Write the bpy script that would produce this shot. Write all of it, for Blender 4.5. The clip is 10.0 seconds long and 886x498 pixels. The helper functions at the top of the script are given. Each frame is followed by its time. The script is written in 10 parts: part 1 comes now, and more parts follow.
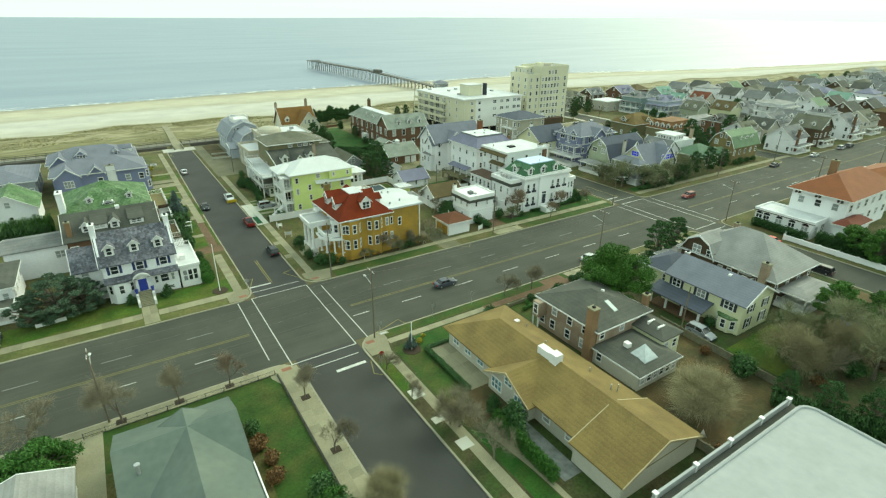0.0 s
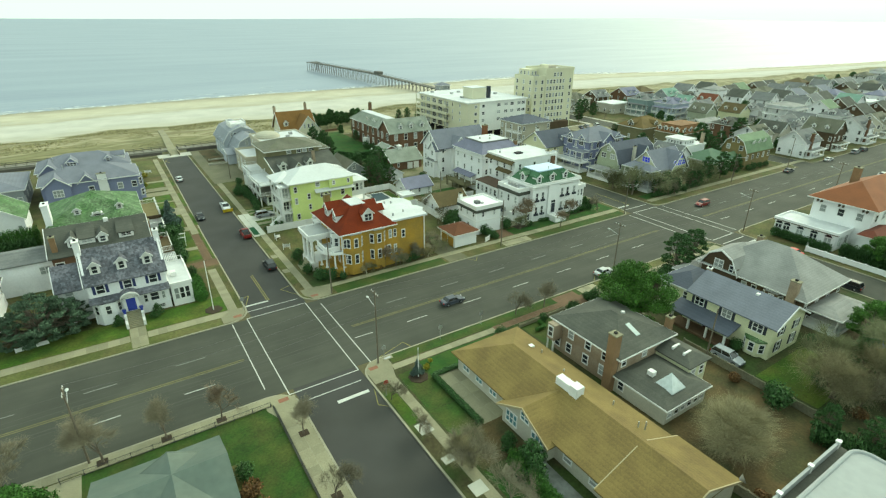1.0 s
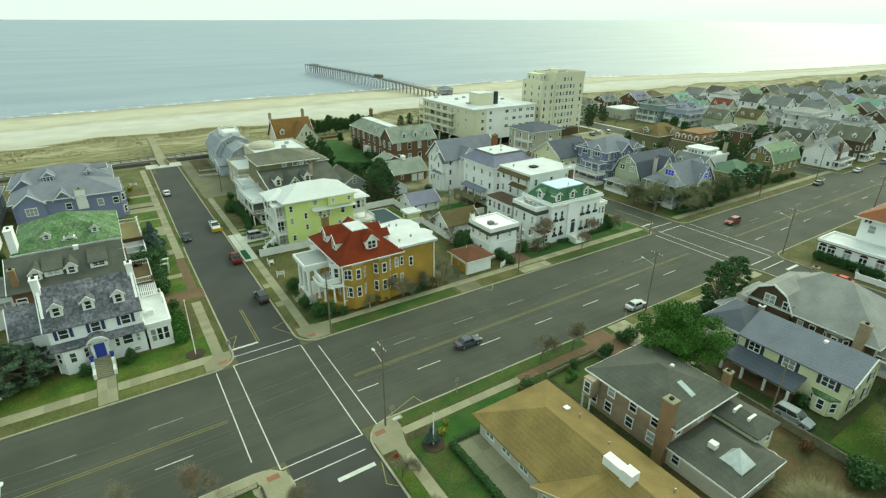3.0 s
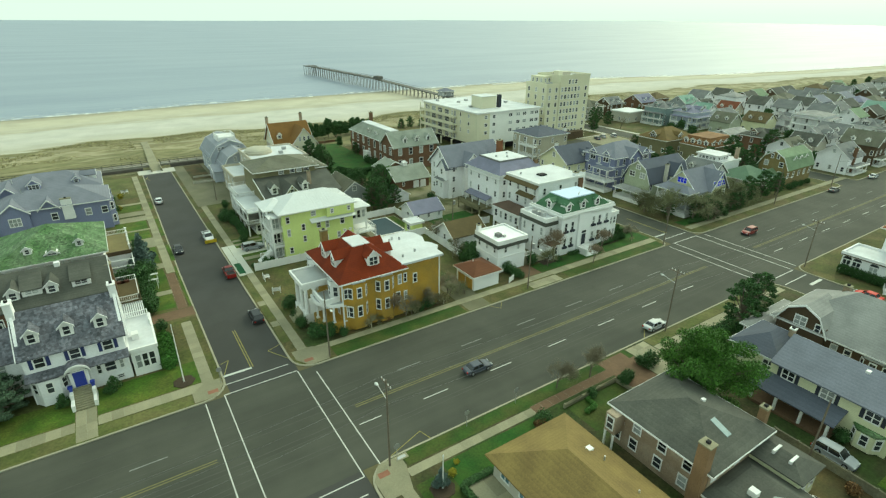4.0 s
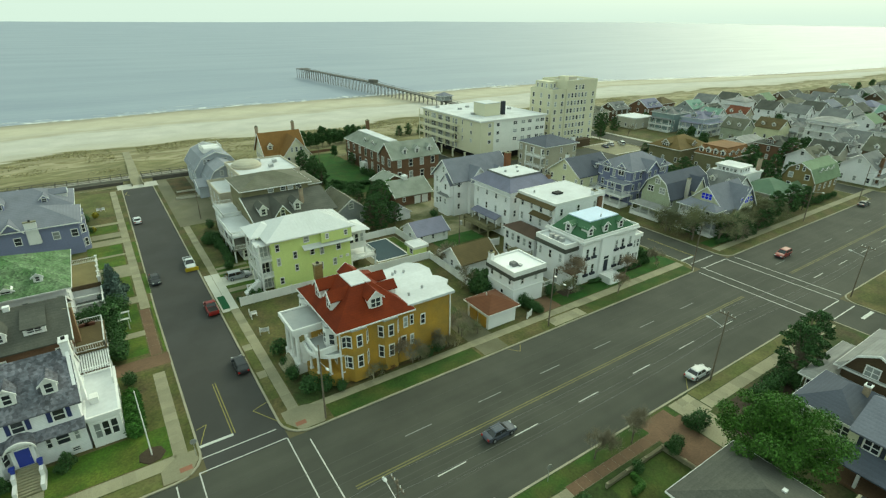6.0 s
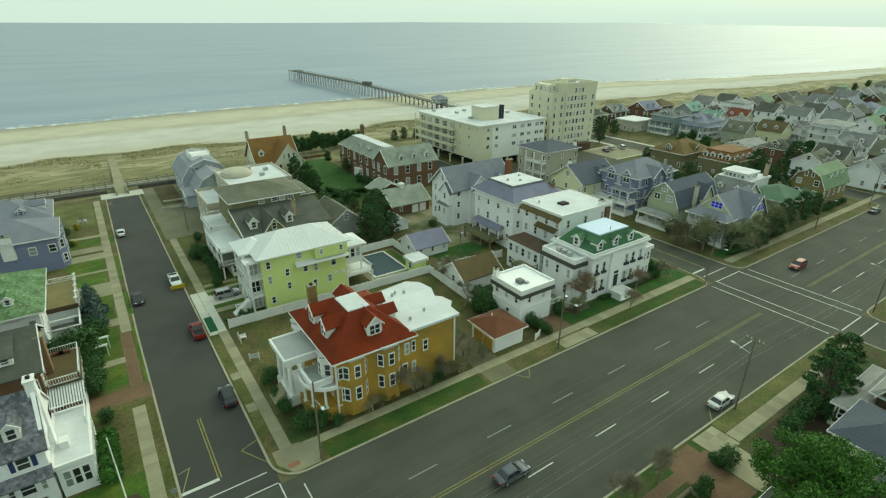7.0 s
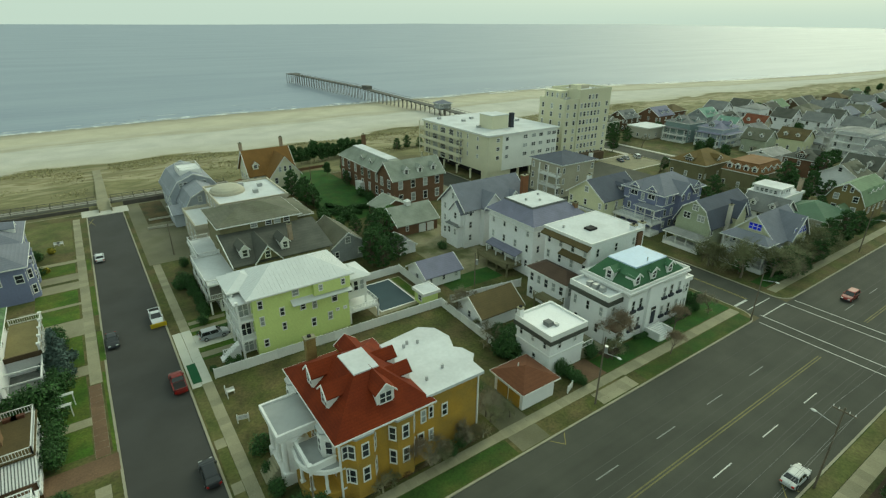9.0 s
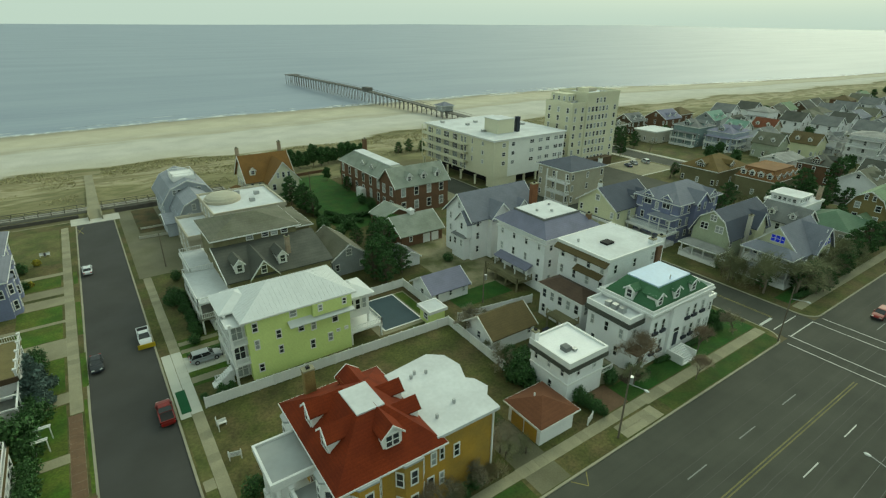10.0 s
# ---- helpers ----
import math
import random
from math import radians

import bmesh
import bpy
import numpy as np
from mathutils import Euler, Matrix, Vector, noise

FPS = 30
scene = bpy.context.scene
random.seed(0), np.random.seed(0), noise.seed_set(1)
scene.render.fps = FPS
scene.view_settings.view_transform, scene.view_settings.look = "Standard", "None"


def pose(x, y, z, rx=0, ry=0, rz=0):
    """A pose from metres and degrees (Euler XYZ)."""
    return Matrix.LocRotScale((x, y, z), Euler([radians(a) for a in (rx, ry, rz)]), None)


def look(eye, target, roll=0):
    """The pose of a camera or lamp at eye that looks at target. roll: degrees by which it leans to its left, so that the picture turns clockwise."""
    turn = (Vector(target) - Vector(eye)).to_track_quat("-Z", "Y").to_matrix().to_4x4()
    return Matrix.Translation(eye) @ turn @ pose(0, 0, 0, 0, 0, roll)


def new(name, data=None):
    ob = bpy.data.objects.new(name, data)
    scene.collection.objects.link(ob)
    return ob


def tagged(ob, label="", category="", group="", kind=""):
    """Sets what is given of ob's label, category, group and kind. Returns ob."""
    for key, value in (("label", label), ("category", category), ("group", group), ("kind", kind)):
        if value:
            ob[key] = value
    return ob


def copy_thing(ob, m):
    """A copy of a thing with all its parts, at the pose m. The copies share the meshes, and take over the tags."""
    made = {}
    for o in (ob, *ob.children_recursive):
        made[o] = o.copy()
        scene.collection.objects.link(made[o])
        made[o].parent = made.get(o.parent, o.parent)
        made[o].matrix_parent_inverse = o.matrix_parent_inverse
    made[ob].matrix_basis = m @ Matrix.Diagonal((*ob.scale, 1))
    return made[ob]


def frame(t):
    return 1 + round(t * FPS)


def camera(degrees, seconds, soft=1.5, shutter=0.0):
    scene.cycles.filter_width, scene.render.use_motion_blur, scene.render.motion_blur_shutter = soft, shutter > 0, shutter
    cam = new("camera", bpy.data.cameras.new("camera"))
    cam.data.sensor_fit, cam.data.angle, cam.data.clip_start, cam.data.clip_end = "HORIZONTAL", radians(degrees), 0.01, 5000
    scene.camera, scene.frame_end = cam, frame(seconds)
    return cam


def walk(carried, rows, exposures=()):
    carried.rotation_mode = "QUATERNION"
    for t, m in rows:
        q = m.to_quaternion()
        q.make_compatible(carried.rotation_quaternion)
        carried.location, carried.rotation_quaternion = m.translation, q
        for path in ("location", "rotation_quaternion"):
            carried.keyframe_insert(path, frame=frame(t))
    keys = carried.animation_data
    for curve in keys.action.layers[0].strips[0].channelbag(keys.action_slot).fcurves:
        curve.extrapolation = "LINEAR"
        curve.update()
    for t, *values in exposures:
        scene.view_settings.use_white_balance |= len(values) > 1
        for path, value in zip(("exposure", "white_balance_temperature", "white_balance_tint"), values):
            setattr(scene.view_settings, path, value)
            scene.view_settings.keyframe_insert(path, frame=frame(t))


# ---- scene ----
cam = camera(81.0, 10.0, soft=1.25)
# seconds, place, then yaw, pitch and roll
PATH = [
    (0, 7.35, 4.52, 48.27, -32.97, -24.09, 0.44),
    (0.5, 8.55, 7.54, 48.40, -32.95, -24.06, 0.37),
    (1, 9.75, 10.57, 48.48, -32.95, -24.03, 0.34),
    (1.5, 10.95, 13.60, 48.55, -32.97, -24.00, 0.33),
    (2, 12.15, 16.65, 48.60, -32.99, -23.97, 0.34),
    (2.5, 13.35, 19.69, 48.64, -33.03, -23.94, 0.36),
    (4, 16.96, 28.87, 48.80, -33.24, -23.84, 0.43),
    (4.5, 18.17, 31.94, 48.88, -33.33, -23.81, 0.44),
    (5, 19.37, 35.01, 48.98, -33.44, -23.78, 0.45),
    (5.5, 20.58, 38.08, 49.09, -33.56, -23.75, 0.44),
    (7, 24.22, 47.31, 49.50, -34.62, -23.65, 0.38),
    (7.5, 25.44, 50.38, 49.64, -34.67, -23.61, 0.36),
    (8, 26.66, 53.45, 49.78, -34.71, -23.58, 0.34),
    (8.5, 27.89, 56.52, 49.90, -34.76, -23.55, 0.34),
    (9, 29.12, 59.59, 49.99, -34.81, -23.52, 0.36),
    (9.5, 30.35, 62.65, 50.04, -34.85, -23.49, 0.41),
    (10, 31.58, 65.71, 50.03, -34.90, -23.46, 0.50),
]
walk(cam, [(t, pose(x, y, z, 90 + pitch, 0, yaw) @ pose(0, 0, 0, 0, 0, roll)) for t, x, y, z, yaw, pitch, roll in PATH], exposures=[(0, 0.62, 6450, -21), (2.5, 0.53, 6450, -22), (5, 0.33, 6450, -22), (7.5, 0.08, 6450, -22), (10, -0.19, 6450, -22)])

# ---- light: an overcast winter sky over the sea, a wide veiled sun ----
world = bpy.data.worlds.new("world")
scene.world = world
world.use_nodes = True
wn = world.node_tree.nodes
wl = world.node_tree.links
SUN_AZ, SUN_EL = 72.0, 36.0          # degrees from +y towards +x; elevation
sky = wn.new("ShaderNodeTexSky")
sky.sky_type = 'NISHITA'
sky.sun_disc = False
sky.sun_elevation = radians(SUN_EL)
sky.sun_rotation = radians(SUN_AZ)
sky.altitude = 0
sky.air_density, sky.dust_density, sky.ozone_density = 1.0, 9.0, 1.0
cloud = wn.new("ShaderNodeMix")
cloud.data_type = 'RGBA'
cloud.inputs[0].default_value = 0.55      # share of the cloud sheet
cloud.inputs[7].default_value = (9.7, 10.05, 9.8, 1)
wl.new(sky.outputs[0], cloud.inputs[6])
wl.new(cloud.outputs[2], wn["Background"].inputs[0])
wn["Background"].inputs[1].default_value = 0.131
sun_data = bpy.data.lights.new("sun", 'SUN')
sun_data.energy = 0.5
sun_data.angle = radians(24)
sun_data.color = (1.0, 0.96, 0.88)
sun = new("sun", sun_data)
sun.matrix_basis = look((0, 0, 200), (-math.sin(radians(SUN_AZ)) * math.cos(radians(SUN_EL)) * 100, -math.cos(radians(SUN_AZ)) * math.cos(radians(SUN_EL)) * 100, 200 - 100 * math.sin(radians(SUN_EL))))

# ---- materials ----
def mat(name, color, rough=0.8, var=0.18, fine=6.0, coarse=0.25, bump=0.25, metal=0.0, courses=0.0, cells=0.0, island=0.0, loose=0.0, spec=0.35, tint=None, streak=0.0):
    """A surface with variation at two scales. courses: height of its rows; cells: size of mottled pieces; tint: a second colour of the coarse stains."""
    color, tint = [tuple(0.87 * c for c in col) for col in (color, tint or color)]      # all base colours scaled down to keep the ground below the sky's brightness
    m = bpy.data.materials.new(name)
    m.use_nodes = True
    n, l = m.node_tree.nodes, m.node_tree.links
    p = n["Principled BSDF"]
    p.inputs["Roughness"].default_value = rough
    p.inputs["Metallic"].default_value = metal
    p.inputs["Specular IOR Level"].default_value = spec
    geo = n.new("ShaderNodeNewGeometry")

    def noise_at(scale, detail):
        t = n.new("ShaderNodeTexNoise")
        t.inputs["Scale"].default_value = scale
        t.inputs["Detail"].default_value = detail
        l.new(geo.outputs["Position"], t.inputs["Vector"])
        return t.outputs["Fac"]

    def ranged(src, lo, hi, a=0.25, b=0.75):
        r = n.new("ShaderNodeMapRange")
        r.inputs[1].default_value, r.inputs[2].default_value = a, b
        r.inputs[3].default_value, r.inputs[4].default_value = lo, hi
        l.new(src, r.inputs[0])
        return r.outputs[0]

    def times(a, b):
        t = n.new("ShaderNodeMath")
        t.operation = 'MULTIPLY'
        l.new(a, t.inputs[0])
        l.new(b, t.inputs[1])
        return t.outputs[0]

    small, large = noise_at(fine, 4), noise_at(coarse, 5)
    value = times(ranged(small, 1 - var, 1 + var), ranged(large, 1 - var, 1 + var))
    if courses:
        w = n.new("ShaderNodeTexWave")
        w.bands_direction = 'Z'
        w.wave_profile = 'SAW'
        w.inputs["Scale"].default_value = 0.314 / courses
        w.inputs["Distortion"].default_value = 0.3
        l.new(geo.outputs["Position"], w.inputs["Vector"])
        value = times(value, ranged(w.outputs["Fac"], 0.90, 1.04, 0, 1))
    if cells:
        v = n.new("ShaderNodeTexVoronoi")
        v.inputs["Scale"].default_value = 1 / cells
        l.new(geo.outputs["Position"], v.inputs["Vector"])
        b = n.new("ShaderNodeRGBToBW")
        l.new(v.outputs["Color"], b.inputs[0])
        value = times(value, ranged(b.outputs[0], 0.62, 1.38, 0.15, 0.85))
    if streak:
        sm = n.new("ShaderNodeMapping")
        sm.inputs["Scale"].default_value = (0.012, 0.9, 1.0)
        l.new(geo.outputs["Position"], sm.inputs["Vector"])
        st = n.new("ShaderNodeTexNoise")
        st.inputs["Scale"].default_value = 1.0
        st.inputs["Detail"].default_value = 3
        l.new(sm.outputs[0], st.inputs["Vector"])
        value = times(value, ranged(st.outputs["Fac"], 1 - streak, 1 + streak, 0.3, 0.7))
    if island:
        value = times(value, ranged(geo.outputs["Random Per Island"], 1 - island, 1 + island, 0, 1))
    if loose:
        info = n.new("ShaderNodeObjectInfo")
        value = times(value, ranged(info.outputs["Random"], 1 - loose, 1 + loose, 0, 1))
    base = n.new("ShaderNodeMix")
    base.data_type = 'RGBA'
    base.inputs[6].default_value = (*color, 1)
    base.inputs[7].default_value = (*(tint or color), 1)
    l.new(ranged(noise_at(coarse * 0.7 + 0.03, 6), 0, 1, 0.42, 0.62), base.inputs[0])
    mul = n.new("ShaderNodeMix")
    mul.data_type = 'RGBA'
    mul.blend_type = 'MULTIPLY'
    mul.inputs[0].default_value = 1.0
    l.new(base.outputs[2], mul.inputs[6])
    l.new(value, mul.inputs[7])
    l.new(mul.outputs[2], p.inputs["Base Color"])
    if bump:
        bn = n.new("ShaderNodeBump")
        bn.inputs["Strength"].default_value = bump
        bn.inputs["Distance"].default_value = 0.05
        l.new(small, bn.inputs["Height"])
        l.new(bn.outputs[0], p.inputs["Normal"])
    return m


def plain(name, color, rough=0.3, metal=0.0, spec=0.5):
    return mat(name, color, rough, var=0.05, fine=2.0, coarse=0.6, bump=0.0, metal=metal, spec=spec)


ASPHALT = mat("asphalt_worn", (0.0555, 0.058, 0.0450), 0.9, 0.09, 10, 0.10, 0.3, tint=(0.068, 0.070, 0.0545), streak=0.07)
ASPHALT_NEW = mat("asphalt_dark", (0.048, 0.048, 0.043), 0.88, 0.10, 10, 0.15, 0.3, tint=(0.056, 0.056, 0.052))
LINE_WHITE = mat("road_paint_white", (0.54, 0.55, 0.51), 0.7, 0.16, 9, 0.8, 0.1)
LINE_PALE = mat("road_paint_worn", (0.24, 0.25, 0.235), 0.85, 0.2, 9, 0.8, 0.1)
LINE_YELLOW = mat("road_paint_yellow", (0.26, 0.23, 0.06), 0.7, 0.2, 9, 0.8, 0.1)
LINE_FADED = mat("faded_yellow_paint", (0.16, 0.148, 0.058), 0.8, 0.22, 5, 0.5, 0.1)
SEAM = mat("asphalt_seam", (0.078, 0.078, 0.067), 0.85, 0.15, 8, 0.5, 0.1)
CONCRETE = mat("concrete", (0.268, 0.252, 0.165), 0.88, 0.16, 8, 0.3, 0.2, loose=0.14)
KERB = mat("kerb_concrete", (0.32, 0.305, 0.225), 0.88, 0.15, 8, 0.4, 0.2)
PAVER = mat("brick_paving", (0.145, 0.09, 0.052), 0.88, 0.22, 5, 0.4, 0.3)
LAWN = mat("lawn", (0.072, 0.080, 0.019), 0.95, 0.38, 3.0, 0.22, 0.5, tint=(0.108, 0.090, 0.036))
GARDEN_LAWN = mat("dark_garden_lawn", (0.038, 0.060, 0.012), 0.95, 0.38, 3.0, 0.22, 0.5, tint=(0.066, 0.058, 0.024))
LAWN_GREEN = mat("lawn_green", (0.050, 0.102, 0.007), 0.95, 0.34, 4.0, 0.25, 0.5, tint=(0.086, 0.112, 0.014))
MEADOW = mat("olive_lawn", (0.088, 0.102, 0.026), 0.95, 0.3, 3.0, 0.2, 0.5, tint=(0.118, 0.112, 0.04))
SANDY_YARD = mat("sandy_grass_yard", (0.235, 0.215, 0.13), 0.95, 0.22, 4, 0.22, 0.4, tint=(0.10, 0.105, 0.04))
TAUPE = mat("taupe_siding", (0.46, 0.43, 0.335), 0.85, 0.08, 4, 0.3, 0.15, courses=0.22)
LAWN_LUSH = mat("lush_lawn", (0.024, 0.080, 0.008), 0.95, 0.3, 4.0, 0.3, 0.5, tint=(0.040, 0.082, 0.010))
LAWN_DARK = mat("deep_green_lawn", (0.032, 0.070, 0.008), 0.95, 0.3, 4.0, 0.3, 0.5, tint=(0.060, 0.076, 0.014))
PALE_BARK = mat("pale_bark", (0.36, 0.33, 0.235), 0.95, 0.2, 6, 0.5, 0.3)
DIRT = mat("bare_soil", (0.092, 0.066, 0.026), 0.95, 0.32, 4.0, 0.3, 0.5, tint=(0.060, 0.058, 0.021))
MULCH = mat("dark_mulch", (0.05, 0.036, 0.022), 0.95, 0.3, 6.0, 0.5, 0.4)
MOSSY_WALL = mat("mossy_stone_wall", (0.20, 0.19, 0.13), 0.9, 0.25, 3.0, 0.5, 0.4)
TURQUOISE = mat("turquoise_siding", (0.27, 0.35, 0.35), 0.8, 0.08, 3, 0.3, 0.15, courses=0.22)
PALE_BLUE = mat("pale_blue_siding", (0.46, 0.51, 0.60), 0.8, 0.08, 3, 0.3, 0.15, courses=0.22)
GRAVEL = mat("gravel_lot", (0.25, 0.235, 0.155), 0.95, 0.2, 6, 0.2, 0.4)
GRAVEL_OLIVE = mat("gravel_olive", (0.17, 0.16, 0.105), 0.95, 0.18, 6, 0.15, 0.4, tint=(0.14, 0.135, 0.08))
TIMBER = mat("weathered_timber", (0.11, 0.10, 0.085), 0.9, 0.25, 5, 0.5, 0.4)
# pier timber, its colour lightened to carry the sea haze
PIER_TIMBER = mat("bleached_pier_timber", (0.145, 0.14, 0.125), 0.9, 0.25, 5, 0.5, 0.4)
TAN_TRIM = mat("tan_trim", (0.42, 0.36, 0.22), 0.7, 0.08, 4, 0.5, 0.05)
GLASS_TEAL = mat("teal_curtained_glass", (0.13, 0.24, 0.27), 0.15, 0.2, 2, 0.6, 0.0, spec=0.6, loose=0.2)
NAVY = mat("navy_shutter", (0.03, 0.04, 0.13), 0.7, 0.1, 4, 0.5, 0.0)
STONE_GREY = mat("blue_grey_flagstone", (0.19, 0.20, 0.19), 0.85, 0.25, 1.6, 0.5, 0.2, tint=(0.14, 0.145, 0.13))
NEW_CONCRETE = mat("fresh_concrete", (0.52, 0.52, 0.45), 0.85, 0.06, 6, 0.4, 0.1)
WHITE = mat("white_siding", (0.86, 0.86, 0.87), 0.75, 0.06, 3, 0.3, 0.12, courses=0.22)
WHITE_STUCCO = mat("white_stucco", (0.86, 0.86, 0.86), 0.85, 0.07, 5, 0.25, 0.2)
TRIM = mat("white_trim", (0.79, 0.79, 0.77), 0.6, 0.06, 5, 0.5, 0.05, loose=0.05)
FLATROOF = mat("white_membrane", (0.615, 0.635, 0.645), 0.75, 0.06, 2, 0.3, 0.1, tint=(0.55, 0.565, 0.575))
GREY_MEMBRANE = mat("grey_membrane", (0.37, 0.385, 0.385), 0.8, 0.04, 1.2, 0.3, 0.1, tint=(0.345, 0.36, 0.355))
GLASS = mat("window_glass", (0.03, 0.035, 0.04), 0.08, 0.2, 2, 0.4, 0.0, spec=0.7, loose=0.4)
# a saturated blue reflection put into the pane colour
GLASS_BLUE = mat("blue_film_glass", (0.03, 0.05, 0.9), 0.15, 0.1, 2, 0.4, 0.0, spec=0.5)
CURTAIN = mat("curtained_pane", (0.30, 0.32, 0.31), 0.3, 0.2, 2, 0.6, 0.0, loose=0.3)
DARK = mat("dark_void", (0.02, 0.02, 0.02), 0.9, 0.2, 2, 0.5, 0.0)
BLACK = mat("black_shutter", (0.03, 0.035, 0.05), 0.7, 0.1, 4, 0.5, 0.0)
BLUE_DOOR = mat("blue_paint", (0.03, 0.05, 0.32), 0.4, 0.06, 4, 0.5, 0.0)
WOOD_RED = mat("brown_door", (0.12, 0.05, 0.03), 0.7, 0.2, 5, 0.5, 0.1)
ORANGE_BRICK = mat("ochre_brick", (0.44, 0.265, 0.042), 0.9, 0.16, 7, 0.35, 0.3, courses=0.16, tint=(0.34, 0.225, 0.05))
RED_BRICK = mat("red_brick", (0.158, 0.090, 0.052), 0.9, 0.2, 7, 0.35, 0.3, courses=0.16)
TAN_BRICK = mat("tan_brick", (0.30, 0.225, 0.155), 0.9, 0.18, 6, 0.5, 0.3, courses=0.16, tint=(0.37, 0.30, 0.22))
CHIMNEY_BRICK = mat("chimney_brick", (0.25, 0.158, 0.085), 0.9, 0.2, 7, 0.5, 0.3, courses=0.16)
LIME = mat("yellow_green_siding", (0.70, 0.80, 0.30), 0.75, 0.05, 3, 0.3, 0.1, courses=0.22)
CREAM = mat("cream_siding", (0.69, 0.69, 0.46), 0.75, 0.06, 3, 0.3, 0.1, courses=0.22)
GREY_SHINGLE = mat("grey_shingle_wall", (0.34, 0.36, 0.37), 0.85, 0.14, 5, 0.4, 0.2, courses=0.25)
BLUE_SIDING = mat("blue_grey_siding", (0.215, 0.235, 0.37), 0.8, 0.08, 3, 0.3, 0.15, courses=0.22)
LILAC = mat("lilac_siding", (0.56, 0.58, 0.65), 0.8, 0.08, 3, 0.3, 0.15, courses=0.22)
BROWN_SHINGLE = mat("brown_shingle_wall", (0.092, 0.064, 0.036), 0.9, 0.2, 5, 0.4, 0.3, courses=0.25)
OLIVE = mat("olive_siding", (0.20, 0.185, 0.10), 0.85, 0.14, 4, 0.4, 0.2, courses=0.22)
TAN = mat("tan_stucco", (0.50, 0.46, 0.36), 0.85, 0.08, 4, 0.3, 0.2)
BEIGE = mat("beige_siding", (0.54, 0.515, 0.43), 0.85, 0.08, 4, 0.3, 0.15, courses=0.22)
MOTEL = mat("pale_masonry", (0.69, 0.665, 0.49), 0.85, 0.06, 3, 0.15, 0.15)
RED_TILE = mat("red_tile_roof", (0.168, 0.027, 0.007), 0.8, 0.15, 6, 0.5, 0.3, courses=0.24, tint=(0.135, 0.021, 0.006), spec=0.15)
ORANGE_TILE = mat("orange_tile_roof", (0.235, 0.082, 0.028), 0.8, 0.2, 6, 0.4, 0.3, courses=0.24)
GREEN_TILE = mat("green_mottled_roof", (0.075, 0.145, 0.050), 0.8, 0.32, 3.5, 0.4, 0.3, courses=0.28, cells=0.34, tint=(0.135, 0.20, 0.10))
RUST_TILE = mat("rust_tile_roof", (0.19, 0.098, 0.036), 0.85, 0.2, 6, 0.4, 0.3, courses=0.24)
GREY_DECK = mat("grey_deck_boards", (0.26, 0.25, 0.21), 0.85, 0.14, 5, 0.5, 0.2)
GREEN_ROOF = mat("green_roof", (0.06, 0.145, 0.068), 0.75, 0.12, 5, 0.4, 0.2, courses=0.28)
PALE_GREEN = mat("pale_green_roof", (0.17, 0.24, 0.14), 0.8, 0.16, 5, 0.4, 0.2, courses=0.28)
TEAL_ROOF = mat("teal_roof", (0.20, 0.32, 0.255), 0.8, 0.14, 5, 0.4, 0.2, courses=0.28)
SLATE = mat("mottled_slate_roof", (0.108, 0.113, 0.135), 0.75, 0.36, 2.6, 0.5, 0.3, courses=0.26, cells=0.38, tint=(0.152, 0.152, 0.178))
DARK_ROOF = mat("dark_asphalt_shingle", (0.078, 0.081, 0.068), 0.9, 0.18, 5, 0.4, 0.3, courses=0.24, tint=(0.092, 0.095, 0.078))
GREY_ROOF = mat("grey_asphalt_shingle", (0.19, 0.195, 0.19), 0.9, 0.18, 4, 0.3, 0.3, courses=0.24, tint=(0.155, 0.16, 0.16))
PALE_ROOF = mat("pale_grey_shingle", (0.30, 0.30, 0.285), 0.9, 0.12, 5, 0.35, 0.3, courses=0.24, tint=(0.25, 0.25, 0.24))
BLUE_ROOF = mat("blue_grey_shingle", (0.185, 0.195, 0.235), 0.9, 0.12, 5, 0.4, 0.3, courses=0.24)
DARK_BLUE = mat("dark_slate_blue_shingle", (0.085, 0.095, 0.125), 0.9, 0.12, 5, 0.4, 0.3, courses=0.24)
TACTILE = mat("red_tactile_paving", (0.26, 0.12, 0.075), 0.85, 0.12, 8, 0.5, 0.3)
LILAC_ROOF = mat("lilac_shingle", (0.20, 0.20, 0.275), 0.9, 0.12, 5, 0.4, 0.3, courses=0.24)
TAN_ROOF = mat("tan_asphalt_shingle", (0.215, 0.157, 0.053), 0.9, 0.16, 5, 0.3, 0.3, courses=0.24, tint=(0.172, 0.123, 0.043))
OLIVE_ROOF = mat("olive_brown_shingle", (0.115, 0.088, 0.038), 0.9, 0.18, 5, 0.4, 0.3, courses=0.24)
MOSS_ROOF = mat("moss_grey_shingle", (0.15, 0.148, 0.11), 0.9, 0.18, 4, 0.3, 0.3, courses=0.24, tint=(0.12, 0.122, 0.085))
METAL_ROOF = mat("white_metal_roof", (0.64, 0.655, 0.65), 0.45, 0.05, 2, 0.3, 0.05, metal=0.0)
SEA_GREEN = mat("sage_metal_roof", (0.10, 0.13, 0.11), 0.6, 0.10, 1.2, 0.25, 0.05, tint=(0.12, 0.145, 0.12))
STEEL = plain("galvanised_steel", (0.45, 0.46, 0.46), 0.4, 0.6)
POLE_WOOD = mat("pole_wood", (0.16, 0.135, 0.10), 0.9, 0.2, 6, 0.5, 0.2)
BARK = mat("bark", (0.15, 0.125, 0.095), 0.95, 0.2, 6, 0.5, 0.3)
TWIG = mat("twigs", (0.23, 0.205, 0.14), 0.95, 0.2, 4, 0.5, 0.0, island=0.25)
